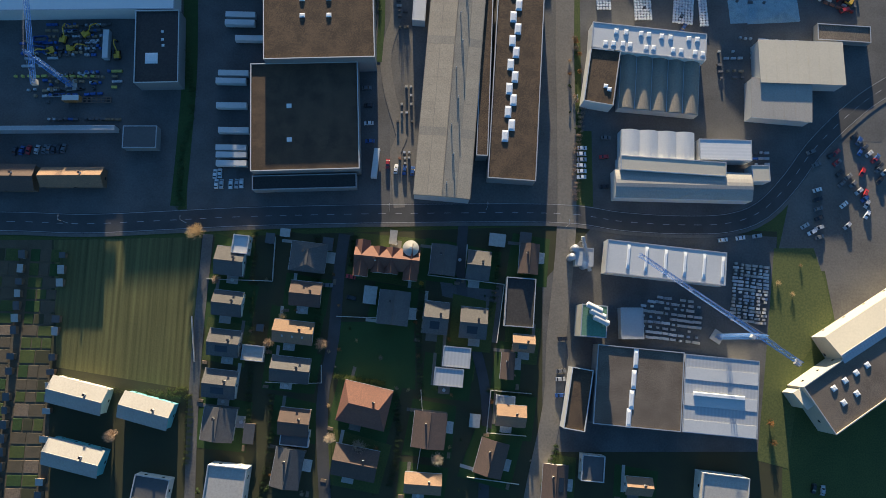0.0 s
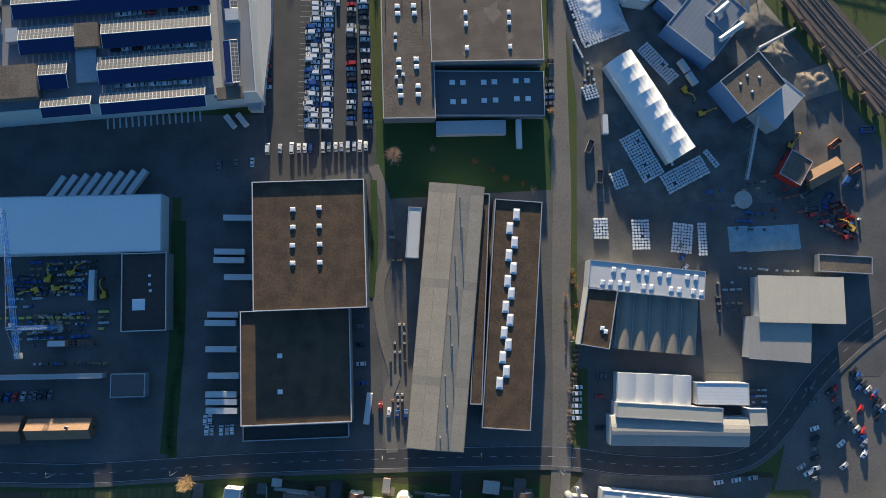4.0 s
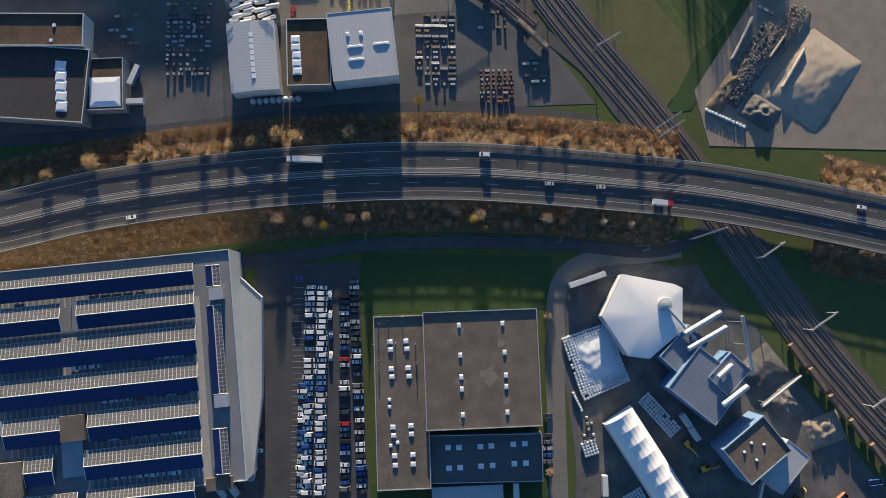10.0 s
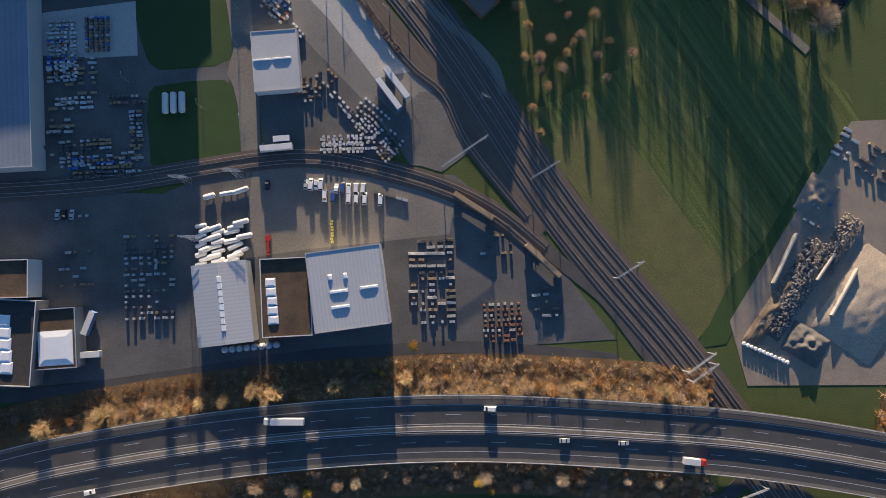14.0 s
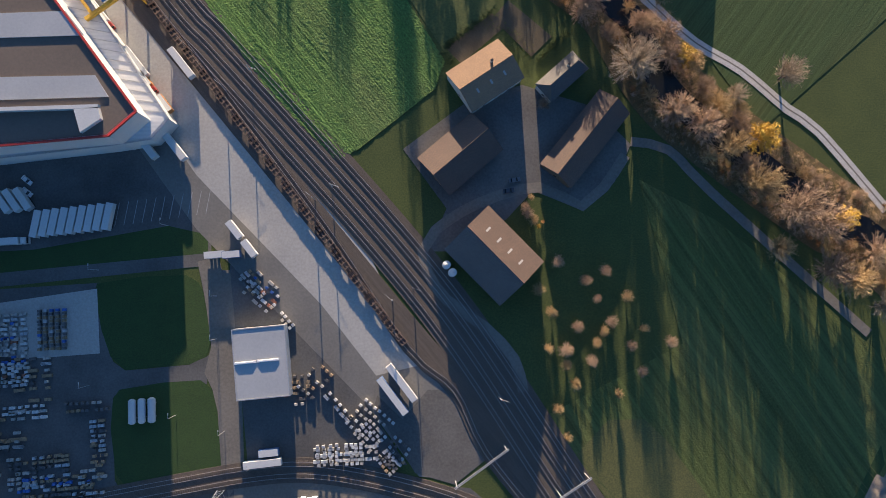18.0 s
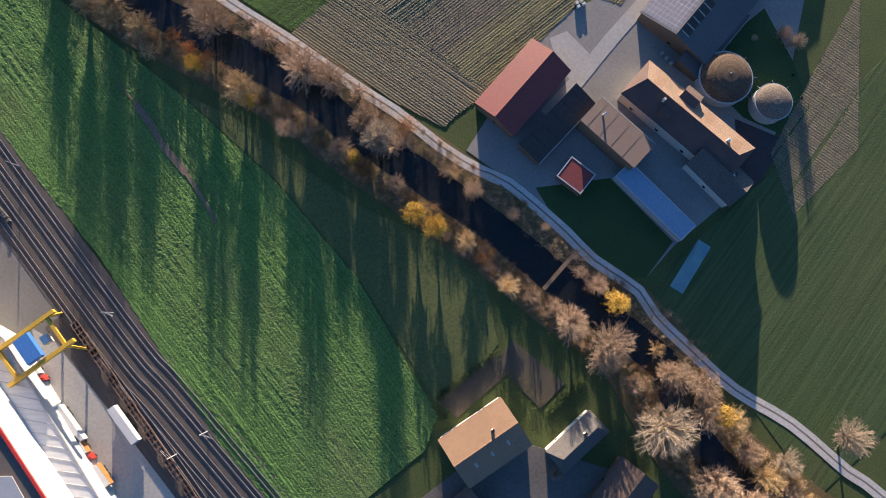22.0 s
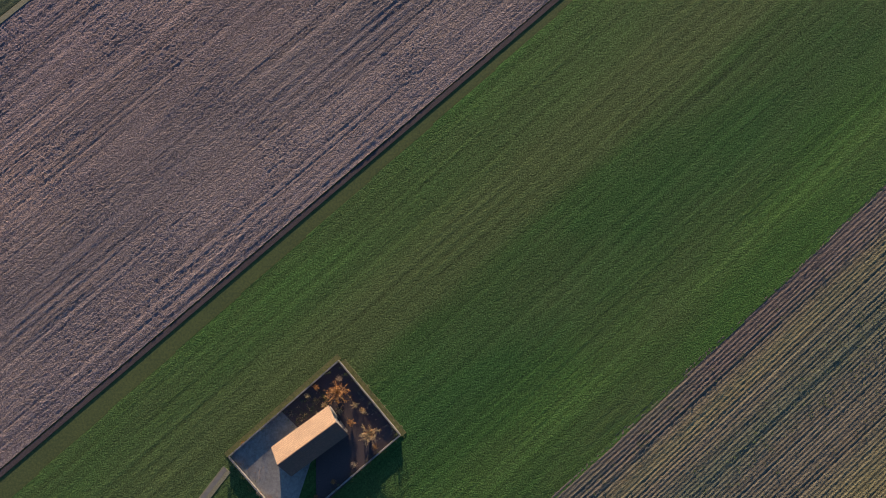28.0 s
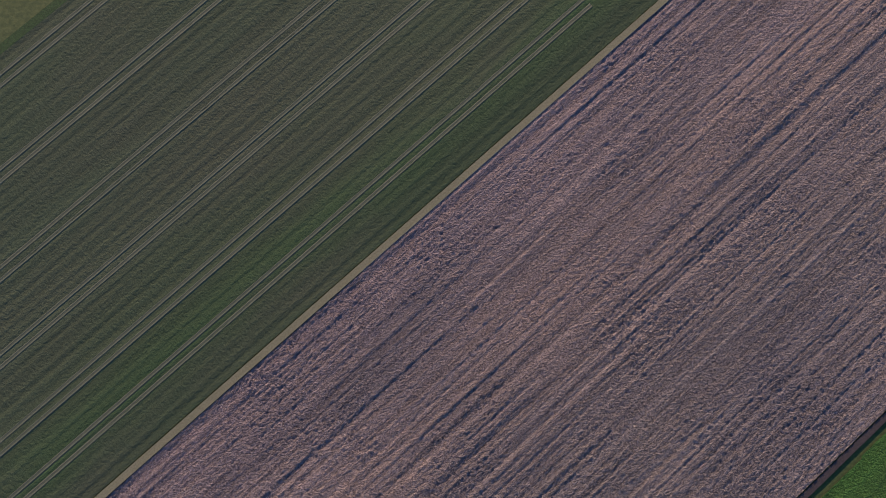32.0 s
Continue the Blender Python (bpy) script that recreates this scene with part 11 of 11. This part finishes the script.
scrub("hedge", [(72.9, 117.8), (69.4, 91.3), (69.1, 73.3)], 0, 0.9, 165, TWIG, "clipped garden hedge between plots", 0.2, 0.2, 40, 28, 0.9)
for weeds_v, weeds_half, weeds_n in ((608.5, 1.6, 150), (590.5, 6.0, 520), (578.0, 5.0, 240), (562.0, 4.0, 140)):
    scrub("weeds", [(u * 0.7738 - weeds_v * 0.6334, u * 0.6334 + weeds_v * 0.7738) for u in (475, 560, 690)], 0, weeds_half, weeds_n, LEAF_GREEN, "dark green weeds between the straw rows", 0.15, 0.16, 14, int(weeds_v), 0.6)
scrub("weeds", [(-21.0, 770.0), (0.0, 783.0)], 0, 2.6, 130, LEAF_HEDGE, "patch of weeds at the field corner", 0.15, 0.16, 14, 77, 0.7)
grove(["twig", "rust", "green"], [(69.1, 149.9), (69.1, 107.0)], 3, 3, 0.5, 0.9)
tank(73.9, 24.1, 1.3, 3, WHITE_SHEET, "white cement silo lying on the mixing plant", -25, True, 6.5, 12.1)
tank(75.3, 21.5, 1.3, 3, WHITE_SHEET, "white cement silo lying on the mixing plant", -25, True, 6.5, 12.1)
tank(76.7, 18.9, 1.3, 3, WHITE_SHEET, "white cement silo lying on the mixing plant", -25, True, 6.5, 12.1)
tank(68.1, 50.4, 1.6, 5, ZINC, "grey steel silo of the gravel works")
tank(72.3, 43.0, 1.6, 5, ZINC, "grey steel silo of the gravel works")
tank(66.6, 46.6, 1.6, 5, ZINC, "grey steel silo of the gravel works")
gravel_works_shed = flat_hall("gravel_works_shed", 72.0, 46.7, 7.9, 8.0, -2.2, 5, BEIGE_SHEET, GREY_SHEET, "small sheet roofed shed of the gravel works", rim=0.1)
conveyor(70.7, 55.2, 7.5, 75.1, 40.7, 2.0)
conveyor(152.4, 222.0, 11.0, 151.1, 193.9, 1.5)
conveyor(154.6, 254.9, 8.0, 176.2, 268.2, 1.5)
conveyor(142.2, 295.2, 16.0, 148.2, 269.9, 12.2)
pole(68.5, 117.5, 8, 1.4, 90)
pole(68.9, 86.1, 8, 1.4, 90)
pole(64.7, 60.4, 8, 1.4, 90)
pole(-13.9, 65.2, 8, 1.4, 90)
pole(-102.9, 57.5, 8, 1.4, 90)
pole(-154.0, 56.0, 8, 1.4, 90)
pole(28.9, 67.2, 8, 1.4, 90)
pole(62.4, 327.8, 8, 1.4, 90)
pole(103.0, 324.8, 8, 1.4, 90)
pole(-27.1, 326.9, 8, 1.4, 90)
pole(-134.8, 315.7, 8, 1.4, 90)
pole(-80.2, 534.6, 8, 1.4, 90)
pole(-79.9, 518.9, 8, 1.4, 90)
pole(-76.5, 485.6, 8, 1.4, 90)
pole(-98.2, 560.5, 8, 1.4, 90)
pole(-123.0, 544.3, 8, 1.4, 90)
pole(-125.1, 502.6, 8, 1.4, 90)
pole(-94.0, 491.6, 8, 1.4, 90)
pole(-66.5, 473.1, 8, 1.4, 90)
goods_field(196.3, 176.8, 19.2, 16.4, -20, 6, 5, ["red", "blue", "brick", "dark", "white"], 0.7, 0, 0.3)
goods_field(154.0, 137.5, 4.3, 18.7, 3, 2, 8, ["white", "blue", "steel", "grey", "brick"], 0.7, 0, 0.3)
goods_field(142.1, 139.5, 13.3, 16.0, 3, 4, 5, ["dark", "steel", "wood", "grey"], 0.5, 0, 0.3)
goods_field(154.9, 93.5, 7.9, 10.5, 3, 3, 4, ["blue", "dark", "steel"], 0.7, 0, 0.3)
goods_field(92.7, 239.6, 2.7, 16.0, -55, 1, 6, ["white", "grey", "grey", "steel"], 0.5, 0, 0.3)
goods_field(-11.2, 158.6, 5.2, 15.5, 5, 2, 6, ["dark", "steel", "wood", "grey"], 0.6, 0, 0.3)
goods_field(-9.1, 114.9, 8.6, 20.3, 3, 4, 5, ["dark", "steel", "wood", "grey"], 0.4, 0, 0.3)
goods_field(-9.2, 89.7, 8.6, 7.6, 3, 4, 3, ["white", "blue", "steel", "grey", "brick"], 0.5, 0, 0.3)
goods_field(-138.8, 685.8, 7.6, 7.6, -50, 3, 3, ["blue", "dark", "white"], 0.8, 0, 0.3)
rnd = random.Random(21)
scrub("vegetable_row", [(24.2, 640.9), (40.4, 626.4)], 0, 0.5, 16, LEAF_HEDGE, "row of dry vegetable plants", 0.3, 0.16, 25, 3, 0.5)
scrub("vegetable_row", [(22.9, 640.1), (39.1, 625.6)], 0, 0.5, 16, LEAF_HEDGE, "row of dry vegetable plants", 0.3, 0.16, 25, 4, 0.5)
scrub("vegetable_row", [(21.6, 639.2), (37.8, 624.7)], 0, 0.5, 16, LEAF_HEDGE, "row of dry vegetable plants", 0.3, 0.16, 25, 5, 0.5)
scrub("vegetable_row", [(20.4, 638.4), (36.6, 623.9)], 0, 0.5, 16, LEAF_HEDGE, "row of dry vegetable plants", 0.3, 0.16, 25, 6, 0.5)
scrub("vegetable_row", [(19.1, 637.5), (35.3, 623.0)], 0, 0.5, 16, LEAF_HEDGE, "row of dry vegetable plants", 0.3, 0.16, 25, 7, 0.5)
tree("bare", 122.6, 751.4, 0.9)
tree("bare", 113.1, 750.6, 0.4)
tree("green", 125.9, 737.7, 0.5)
tree("green", 128.7, 729.2, 0.5)
tree("grey", 124.9, 748.0, 0.6)
goods_field(53.1, 762.3, 3.5, 2.8, 30, 2, 2, ["white"], 0.9, 0, 0.3)
goods_field(82.5, 743.1, 6.8, 2.4, -50, 3, 1, ["steel", "grey"], 1, 0, 0.3)
goods_field(91.4, 717.6, 6.7, 1.7, -40, 3, 1, ["dark", "steel", "wood", "grey"], 0.8, 0, 0.3)
goods_field(142.6, 183.3, 21.3, 16.0, 10, 4, 4, ["dark", "steel", "blue"], 0.4, 0, 0.3)
goods_field(169.2, 183.8, 16.0, 16.0, 15, 4, 4, ["red", "blue", "brick", "dark"], 0.6, 0, 0.3)
goods_field(154.7, 191.4, 13.4, 5.4, 10, 4, 2, ["dark", "steel", "wood", "grey"], 0.5, 0, 0.3)
goods_field(-175.1, 132.9, 12.2, 14.7, 3, 5, 5, ["dark", "dark", "steel", "blue", "wood"], 0.6, 0, 0.3)
goods_field(-143.8, 140.7, 4.0, 10.9, 3, 1, 1, ["grey"], 1, 0, 0.3)
bays([(-116.9, 564.7), (-83.8, 569.5)], 10, 9.0, 80)
TRACK = [(81.8, 514.6), (141.3, 428.7)]
TRACK_Z = floor_at(111.6, 471.6) + 0.006
tagged(part("tractor_track", ribbon_shape(TRACK, flat_profile(0.32, TRACK_Z, -0.95, 0.1), 12.0), MEADOW, None, "pale tractor track pressed into the field"), kind="structure", category="track")
tagged(part("tractor_track", ribbon_shape(TRACK, flat_profile(0.32, TRACK_Z, 0.95, 0.1), 12.0), MEADOW, None, "pale tractor track pressed into the field"), kind="structure", category="track")
TRACK = [(118.4, 516.1), (164.8, 455.3)]
TRACK_Z = floor_at(141.6, 485.7) + 0.007
tagged(part("tractor_track", ribbon_shape(TRACK, flat_profile(0.32, TRACK_Z, -0.95, 0.1), 12.0), MEADOW, None, "pale tractor track pressed into the field"), kind="structure", category="track")
tagged(part("tractor_track", ribbon_shape(TRACK, flat_profile(0.32, TRACK_Z, 0.95, 0.1), 12.0), MEADOW, None, "pale tractor track pressed into the field"), kind="structure", category="track")
TRACK = [(98.3, 545.7), (171.8, 457.6)]
TRACK_Z = floor_at(135.1, 501.7) + 0.008
tagged(part("tractor_track", ribbon_shape(TRACK, flat_profile(0.32, TRACK_Z, -0.95, 0.1), 12.0), MEADOW, None, "pale tractor track pressed into the field"), kind="structure", category="track")
tagged(part("tractor_track", ribbon_shape(TRACK, flat_profile(0.32, TRACK_Z, 0.95, 0.1), 12.0), MEADOW, None, "pale tractor track pressed into the field"), kind="structure", category="track")
TRACK = [(43.1, 483.9), (111.5, 406.9)]
TRACK_Z = floor_at(77.3, 445.4) + 0.009
tagged(part("tractor_track", ribbon_shape(TRACK, flat_profile(0.32, TRACK_Z, -0.95, 0.1), 12.0), MEADOW, None, "pale tractor track pressed into the field"), kind="structure", category="track")
tagged(part("tractor_track", ribbon_shape(TRACK, flat_profile(0.32, TRACK_Z, 0.95, 0.1), 12.0), MEADOW, None, "pale tractor track pressed into the field"), kind="structure", category="track")
scrub("wall_ivy", [(-53.4, 826.0), (-25.8, 848.6)], 0, 0.5, 60, LEAF_HEDGE, "low straw green growth over the garden wall", 1.0, 0.12, 26, 60, 0.5)
scrub("wall_ivy", [(-25.8, 848.6), (-10.8, 829.9)], 0, 0.5, 50, LEAF_HEDGE, "low straw green growth over the garden wall", 1.0, 0.12, 26, 50, 0.5)
scrub("wall_ivy", [(-10.8, 829.9), (-38.3, 808.3)], 0, 0.5, 60, LEAF_HEDGE, "low straw green growth over the garden wall", 1.0, 0.12, 26, 60, 0.5)
scrub("wall_ivy", [(-53.4, 826.0), (-38.3, 808.3)], 0, 0.5, 40, LEAF_HEDGE, "low straw green growth over the garden wall", 1.0, 0.12, 26, 40, 0.5)
tree("rust", -31.5, 842.2, 0.5)
tree("dry", -29.4, 837.8, 0.6)
tree("dry", -25.8, 836.2, 0.55)
tree("rust", -22.9, 833.3, 0.6)
tree("dry", -20.0, 836.0, 0.5)
tree("rust", -17.2, 827.3, 0.45)
tree("twig", -25.6, 844.2, 0.5)
tree("dry", -33.8, 840.1, 0.45)
tree("twig", -22.4, 823.2, 0.45)
tree("rust", -27.5, 819.1, 0.4)
tree("dry", -35.5, 812.4, 0.4)
tree("rust", -31.9, 815.8, 0.35)
fence_wall("garden_wall", [(-92.1, 33.1), (-63.8, 32.8)], 0.1, 1.2, 0.25, RENDER_WALL, "low pale garden wall between the plots")
fence_wall("garden_wall", [(-63.8, 32.8), (-63.6, 52.3)], 0.1, 1.2, 0.25, RENDER_WALL, "low pale garden wall between the plots")
fence_wall("garden_wall", [(-64.4, -10.3), (-40.6, -10.2), (-41.0, -2.6)], 0.1, 1.2, 0.25, RENDER_WALL, "low pale garden wall between the plots")
fence_wall("garden_wall", [(32.0, -11.8), (49.6, -12.9)], 0.1, 1.2, 0.25, RENDER_WALL, "low pale garden wall between the plots")
fence_wall("garden_wall", [(32.0, -11.8), (30.5, -29.4)], 0.1, 1.2, 0.25, RENDER_WALL, "low pale garden wall between the plots")
fence_wall("garden_wall", [(30.5, -29.6), (47.5, -30.7)], 0.1, 1.2, 0.25, RENDER_WALL, "low pale garden wall between the plots")
fence_wall("garden_wall", [(22.4, -47.9), (44.5, -50.6)], 0.1, 1.2, 0.25, RENDER_WALL, "low pale garden wall between the plots")
fence_wall("garden_wall", [(3.4, 37.3), (37.4, 34.0)], 0.1, 1.2, 0.25, RENDER_WALL, "low pale garden wall between the plots")
fence_wall("garden_wall", [(37.4, 34.0), (34.4, 8.5)], 0.1, 1.2, 0.25, RENDER_WALL, "low pale garden wall between the plots")
fence_wall("garden_wall", [(-35.6, 18.3), (-0.5, 17.7)], 0.1, 1.2, 0.25, RENDER_WALL, "low pale garden wall between the plots")
fence_wall("garden_wall", [(-97.4, 16.8), (-94.8, -2.4)], 0.1, 1.2, 0.25, RENDER_WALL, "low pale garden wall between the plots")
fence_wall("garden_wall", [(2.0, -12.2), (3.2, -28.7), (1.3, -45.1)], 0.1, 1.2, 0.25, RENDER_WALL, "low pale garden wall between the plots")
for verge_line in ([(-54.2, 826.2), (-25.7, 849.7)], [(-24.9, 848.5), (-9.9, 829.9)]):
    road("grass_verge", verge_line, 1.5, 0.33, ROUGH_MEADOW, "rough yellow green grass along the chapel wall")
tree("rust", -26.0, 840.9, 1.75, 0.3)
tree("dry", -18.6, 830.3, 1.45, 0.3)
scrub("garden_growth", [(-38.4, 833.5), (-30.1, 840.1)], 0, 2.4, 90, LEAF_GREEN, "low green growth in the chapel garden", 0.2, 0.13, 24, 61, 0.5)
scrub("garden_scrub", [(-38.4, 833.5), (-30.1, 840.1)], 0, 2.6, 40, LEAF_STRAW, "dry autumn growth in the chapel garden", 0.2, 0.13, 24, 62, 0.5)
scrub("garden_scrub", [(-20.2, 841.2), (-12.7, 831.0)], 0, 2.0, 60, TWIG, "dry autumn growth in the chapel garden", 0.2, 0.11, 20, 64, 0.4)
scrub("garden_scrub", [(-50.8, 824.1), (-39.3, 811.0)], 0, 2.6, 30, LEAF_RUST, "dry autumn growth in the chapel garden", 0.2, 0.13, 30, 63, 0.9)
goods_field(-171.6, 134.3, 22.1, 9.8, 4, 9, 4, ["blue", "blue", "yellow", "steel", "wood", "dark", "blue"], 0.6, 0, 0.3)
goods_field(-144.5, 121.7, 17.2, 9.8, 4, 7, 4, ["blue", "blue", "yellow", "steel", "wood", "dark", "blue"], 0.6, 0, 0.3)
goods_field(-170.6, 113.0, 14.6, 8.8, 4, 5, 3, ["blue", "blue", "yellow", "steel", "wood", "dark", "blue"], 0.5, 0, 0.3)
goods_field(-166.0, 122.4, 37.4, 3.5, 2, 12, 1, ["blue", "blue", "yellow", "steel", "wood", "dark", "blue"], 0.7, 0, 0.3)
goods_field(193.6, 176.6, 16.4, 10.9, -20, 4, 3, ["blue", "red", "dark", "steel"], 0.7, 0, 0.3)
goods_field(153.0, 174.6, 16.2, 10.8, 0, 5, 3, ["steel", "dark", "blue"], 0.4, 0, 0.3)
car_row(185.6, 100.9, 2.375, -3.338, 9, 38, 0.85, None, 0.0, 0.25)
car_row(199.3, 107.3, 2.217, -2.833, 7, 38, 0.85, None, 0.0, 0.25)
car_row(173.9, 64.1, 2.775, -2.825, 5, 30, 0.6, None, 0.0, 0.25)
lattice_mast(103.6, 801.1, 10)
tank(131.3, 783.3, 1.3, 3, WHITE_SHEET, "white slurry tanker lying beside the cattle shed", 25, True, 6.0, 0.3)
mound(88.2, 671.6, 5.0, 19.0, -33, 1.8, GLASS_TARP, "silage heap under a blue green tarpaulin", 12, 0.7)
BRIDGE = root("footbridge", 0, 0, 0, 0, "narrow plank footbridge across the brook", "footbridge")
BRIDGE_A, BRIDGE_B = Vector((39.0, 663.9, 0.9)), Vector((50.4, 676.8, 0.9))
BRIDGE_N = (BRIDGE_B - BRIDGE_A).cross(Vector((0, 0, 1))).normalized()
for k in range(28):
    p, q = BRIDGE_A.lerp(BRIDGE_B, k / 28), BRIDGE_A.lerp(BRIDGE_B, (k + 0.85) / 28)
    part("plank", Shape().slab(p + BRIDGE_N * 0.6, q + BRIDGE_N * 0.6, q - BRIDGE_N * 0.6, p - BRIDGE_N * 0.6, -0.08), goods_mat("wood"), BRIDGE)
for e in (-0.5, 0.5):
    part("beam", Shape().rod(BRIDGE_A + BRIDGE_N * e - Vector((0, 0, 0.25)), BRIDGE_B + BRIDGE_N * e - Vector((0, 0, 0.25)), 0.14, 4), WOOD_WALL, BRIDGE)
    part("handrail", Shape().rod(BRIDGE_A + BRIDGE_N * e * 1.15 + Vector((0, 0, 1.0)), BRIDGE_B + BRIDGE_N * e * 1.15 + Vector((0, 0, 1.0)), 0.06, 4), WOOD_WALL, BRIDGE)
    for k in range(5):
        p = BRIDGE_A.lerp(BRIDGE_B, k / 4) + BRIDGE_N * e * 1.15
        part("post", Shape().rod(p - Vector((0, 0, 0.9)), p + Vector((0, 0, 1.0)), 0.06, 4), WOOD_WALL, BRIDGE)
goods_field(-153.2, 521.1, 12, 16, 4, 4, 9, ["white", "white", "steel", "grey"], 0.9, 0, 0.3)
goods_field(-152.7, 507.3, 14, 8, 4, 5, 5, ["white", "white", "steel", "grey"], 0.85, 0, 0.3)
goods_field(-147.6, 493.2, 16, 6, 4, 6, 3, ["white", "white", "steel", "grey"], 0.8, 0, 0.3)
goods_field(-141.9, 472.1, 22, 12, 4, 8, 7, ["dark", "steel", "grey", "wood"], 0.85, 0, 0.3)
goods_field(-121.4, 483.8, 6, 14, 4, 2, 8, ["dark", "steel", "grey", "wood"], 0.8, 0, 0.3)
goods_field(-123.0, 470.8, 8, 8, 4, 3, 5, ["dark", "steel", "grey", "wood"], 0.8, 0, 0.3)
goods_field(-35.2, 493.9, 14, 4, -48, 5, 2, ["white", "white", "steel", "grey"], 0.9, 0, 0.3)
goods_field(-23.8, 483.5, 10, 9, -48, 5, 5, ["white", "white", "steel", "grey"], 0.9, 0, 0.3)
goods_field(-16.6, 474.3, 9, 8, -48, 5, 5, ["dark", "steel", "grey", "wood"], 0.9, 0, 0.3)
goods_field(-39.2, 476.6, 9, 8, 4, 4, 6, ["white", "white", "steel", "grey"], 0.95, 0, 0.3)
goods_field(-29.6, 476.9, 7, 8, 4, 4, 6, ["white", "white", "steel", "grey"], 0.95, 0, 0.3)
goods_field(-66.5, 538.5, 12, 6, -48, 5, 4, ["dark", "steel", "grey", "wood"], 0.85, 0, 0.3)
goods_field(-56.1, 527.0, 12, 3, -48, 6, 2, ["white", "white", "steel", "grey"], 0.8, 0, 0.3)
goods_field(-48.6, 500.1, 7, 12, 3, 3, 6, ["dark", "steel", "grey", "wood"], 0.7, 0, 0.3)
goods_field(-68.4, 521.9, 5, 3, 3, 3, 2, ["dark", "steel", "grey", "wood"], 0.8, 0, 0.3)
skip(189.8, 186.5, 55, goods_mat("blue"), "open blue steel skip container in the works yard")
skip(192.8, 183.1, 20, RED_PAINT, "open red steel skip container in the works yard")
skip(195.1, 181.0, 22, goods_mat("brick"), "open orange steel skip container in the works yard")
skip(196.9, 175.4, 30, RED_PAINT, "open red steel skip container in the works yard")
skip(182.0, 181.2, 5, PANEL_DARK, "open grey steel skip container in the works yard")
skip(203.7, 201.0, 35, goods_mat("brick"), "open orange steel skip container in the works yard")
skip(194.0, 212.7, 40, goods_mat("brick"), "open orange steel skip container in the works yard")
skip(209.9, 220.2, 8, goods_mat("blue"), "open blue steel skip container in the works yard")
skip(77.3, 207.4, 70, PANEL_DARK, "open dark grey steel skip container in the works yard")
skip(82.1, 193.3, 88, PANEL_DARK, "open dark grey steel skip container in the works yard")
skip(179.5, 188.9, 40, PANEL_DARK, "open dark grey steel skip container in the works yard")
skip(171.4, 205.7, 40, DARK_METAL, "open dark steel skip container in the works yard")
digger(199.8, 173.1, 150, "yellow tracked excavator standing in the works yard")
digger(172.9, 211.7, 60, "yellow tracked excavator standing in the works yard")
digger(122.9, 235.8, -50, "yellow tracked excavator standing in the works yard")
digger(130.8, 225.4, 20, "yellow tracked excavator standing in the works yard")
digger(-153.5, 143.1, 40, "yellow tracked excavator in the building firm yard")
digger(-139.2, 133.6, 100, "yellow tracked excavator in the building firm yard")
digger(-169.1, 134.2, 200, "yellow tracked excavator in the building firm yard")
digger(-159.5, 135.9, 10, "yellow tracked excavator in the building firm yard")
digger(-163.6, 140.2, 80, "yellow tracked excavator in the building firm yard")
lorry(-143.4, 137.2, 92, None, "grey", 13.4)
skip(-174.6, 134.6, 0, goods_mat("blue"), "open blue steel skip container in the firm yard")
skip(-173.4, 139.3, 5, goods_mat("blue"), "open blue steel skip container in the firm yard")
lorry(-156.4, 111.5, 2, None, "orange", 7.5)
flat_wagon(-146.2, 111.9, 2, 0.5, None, 13.0)
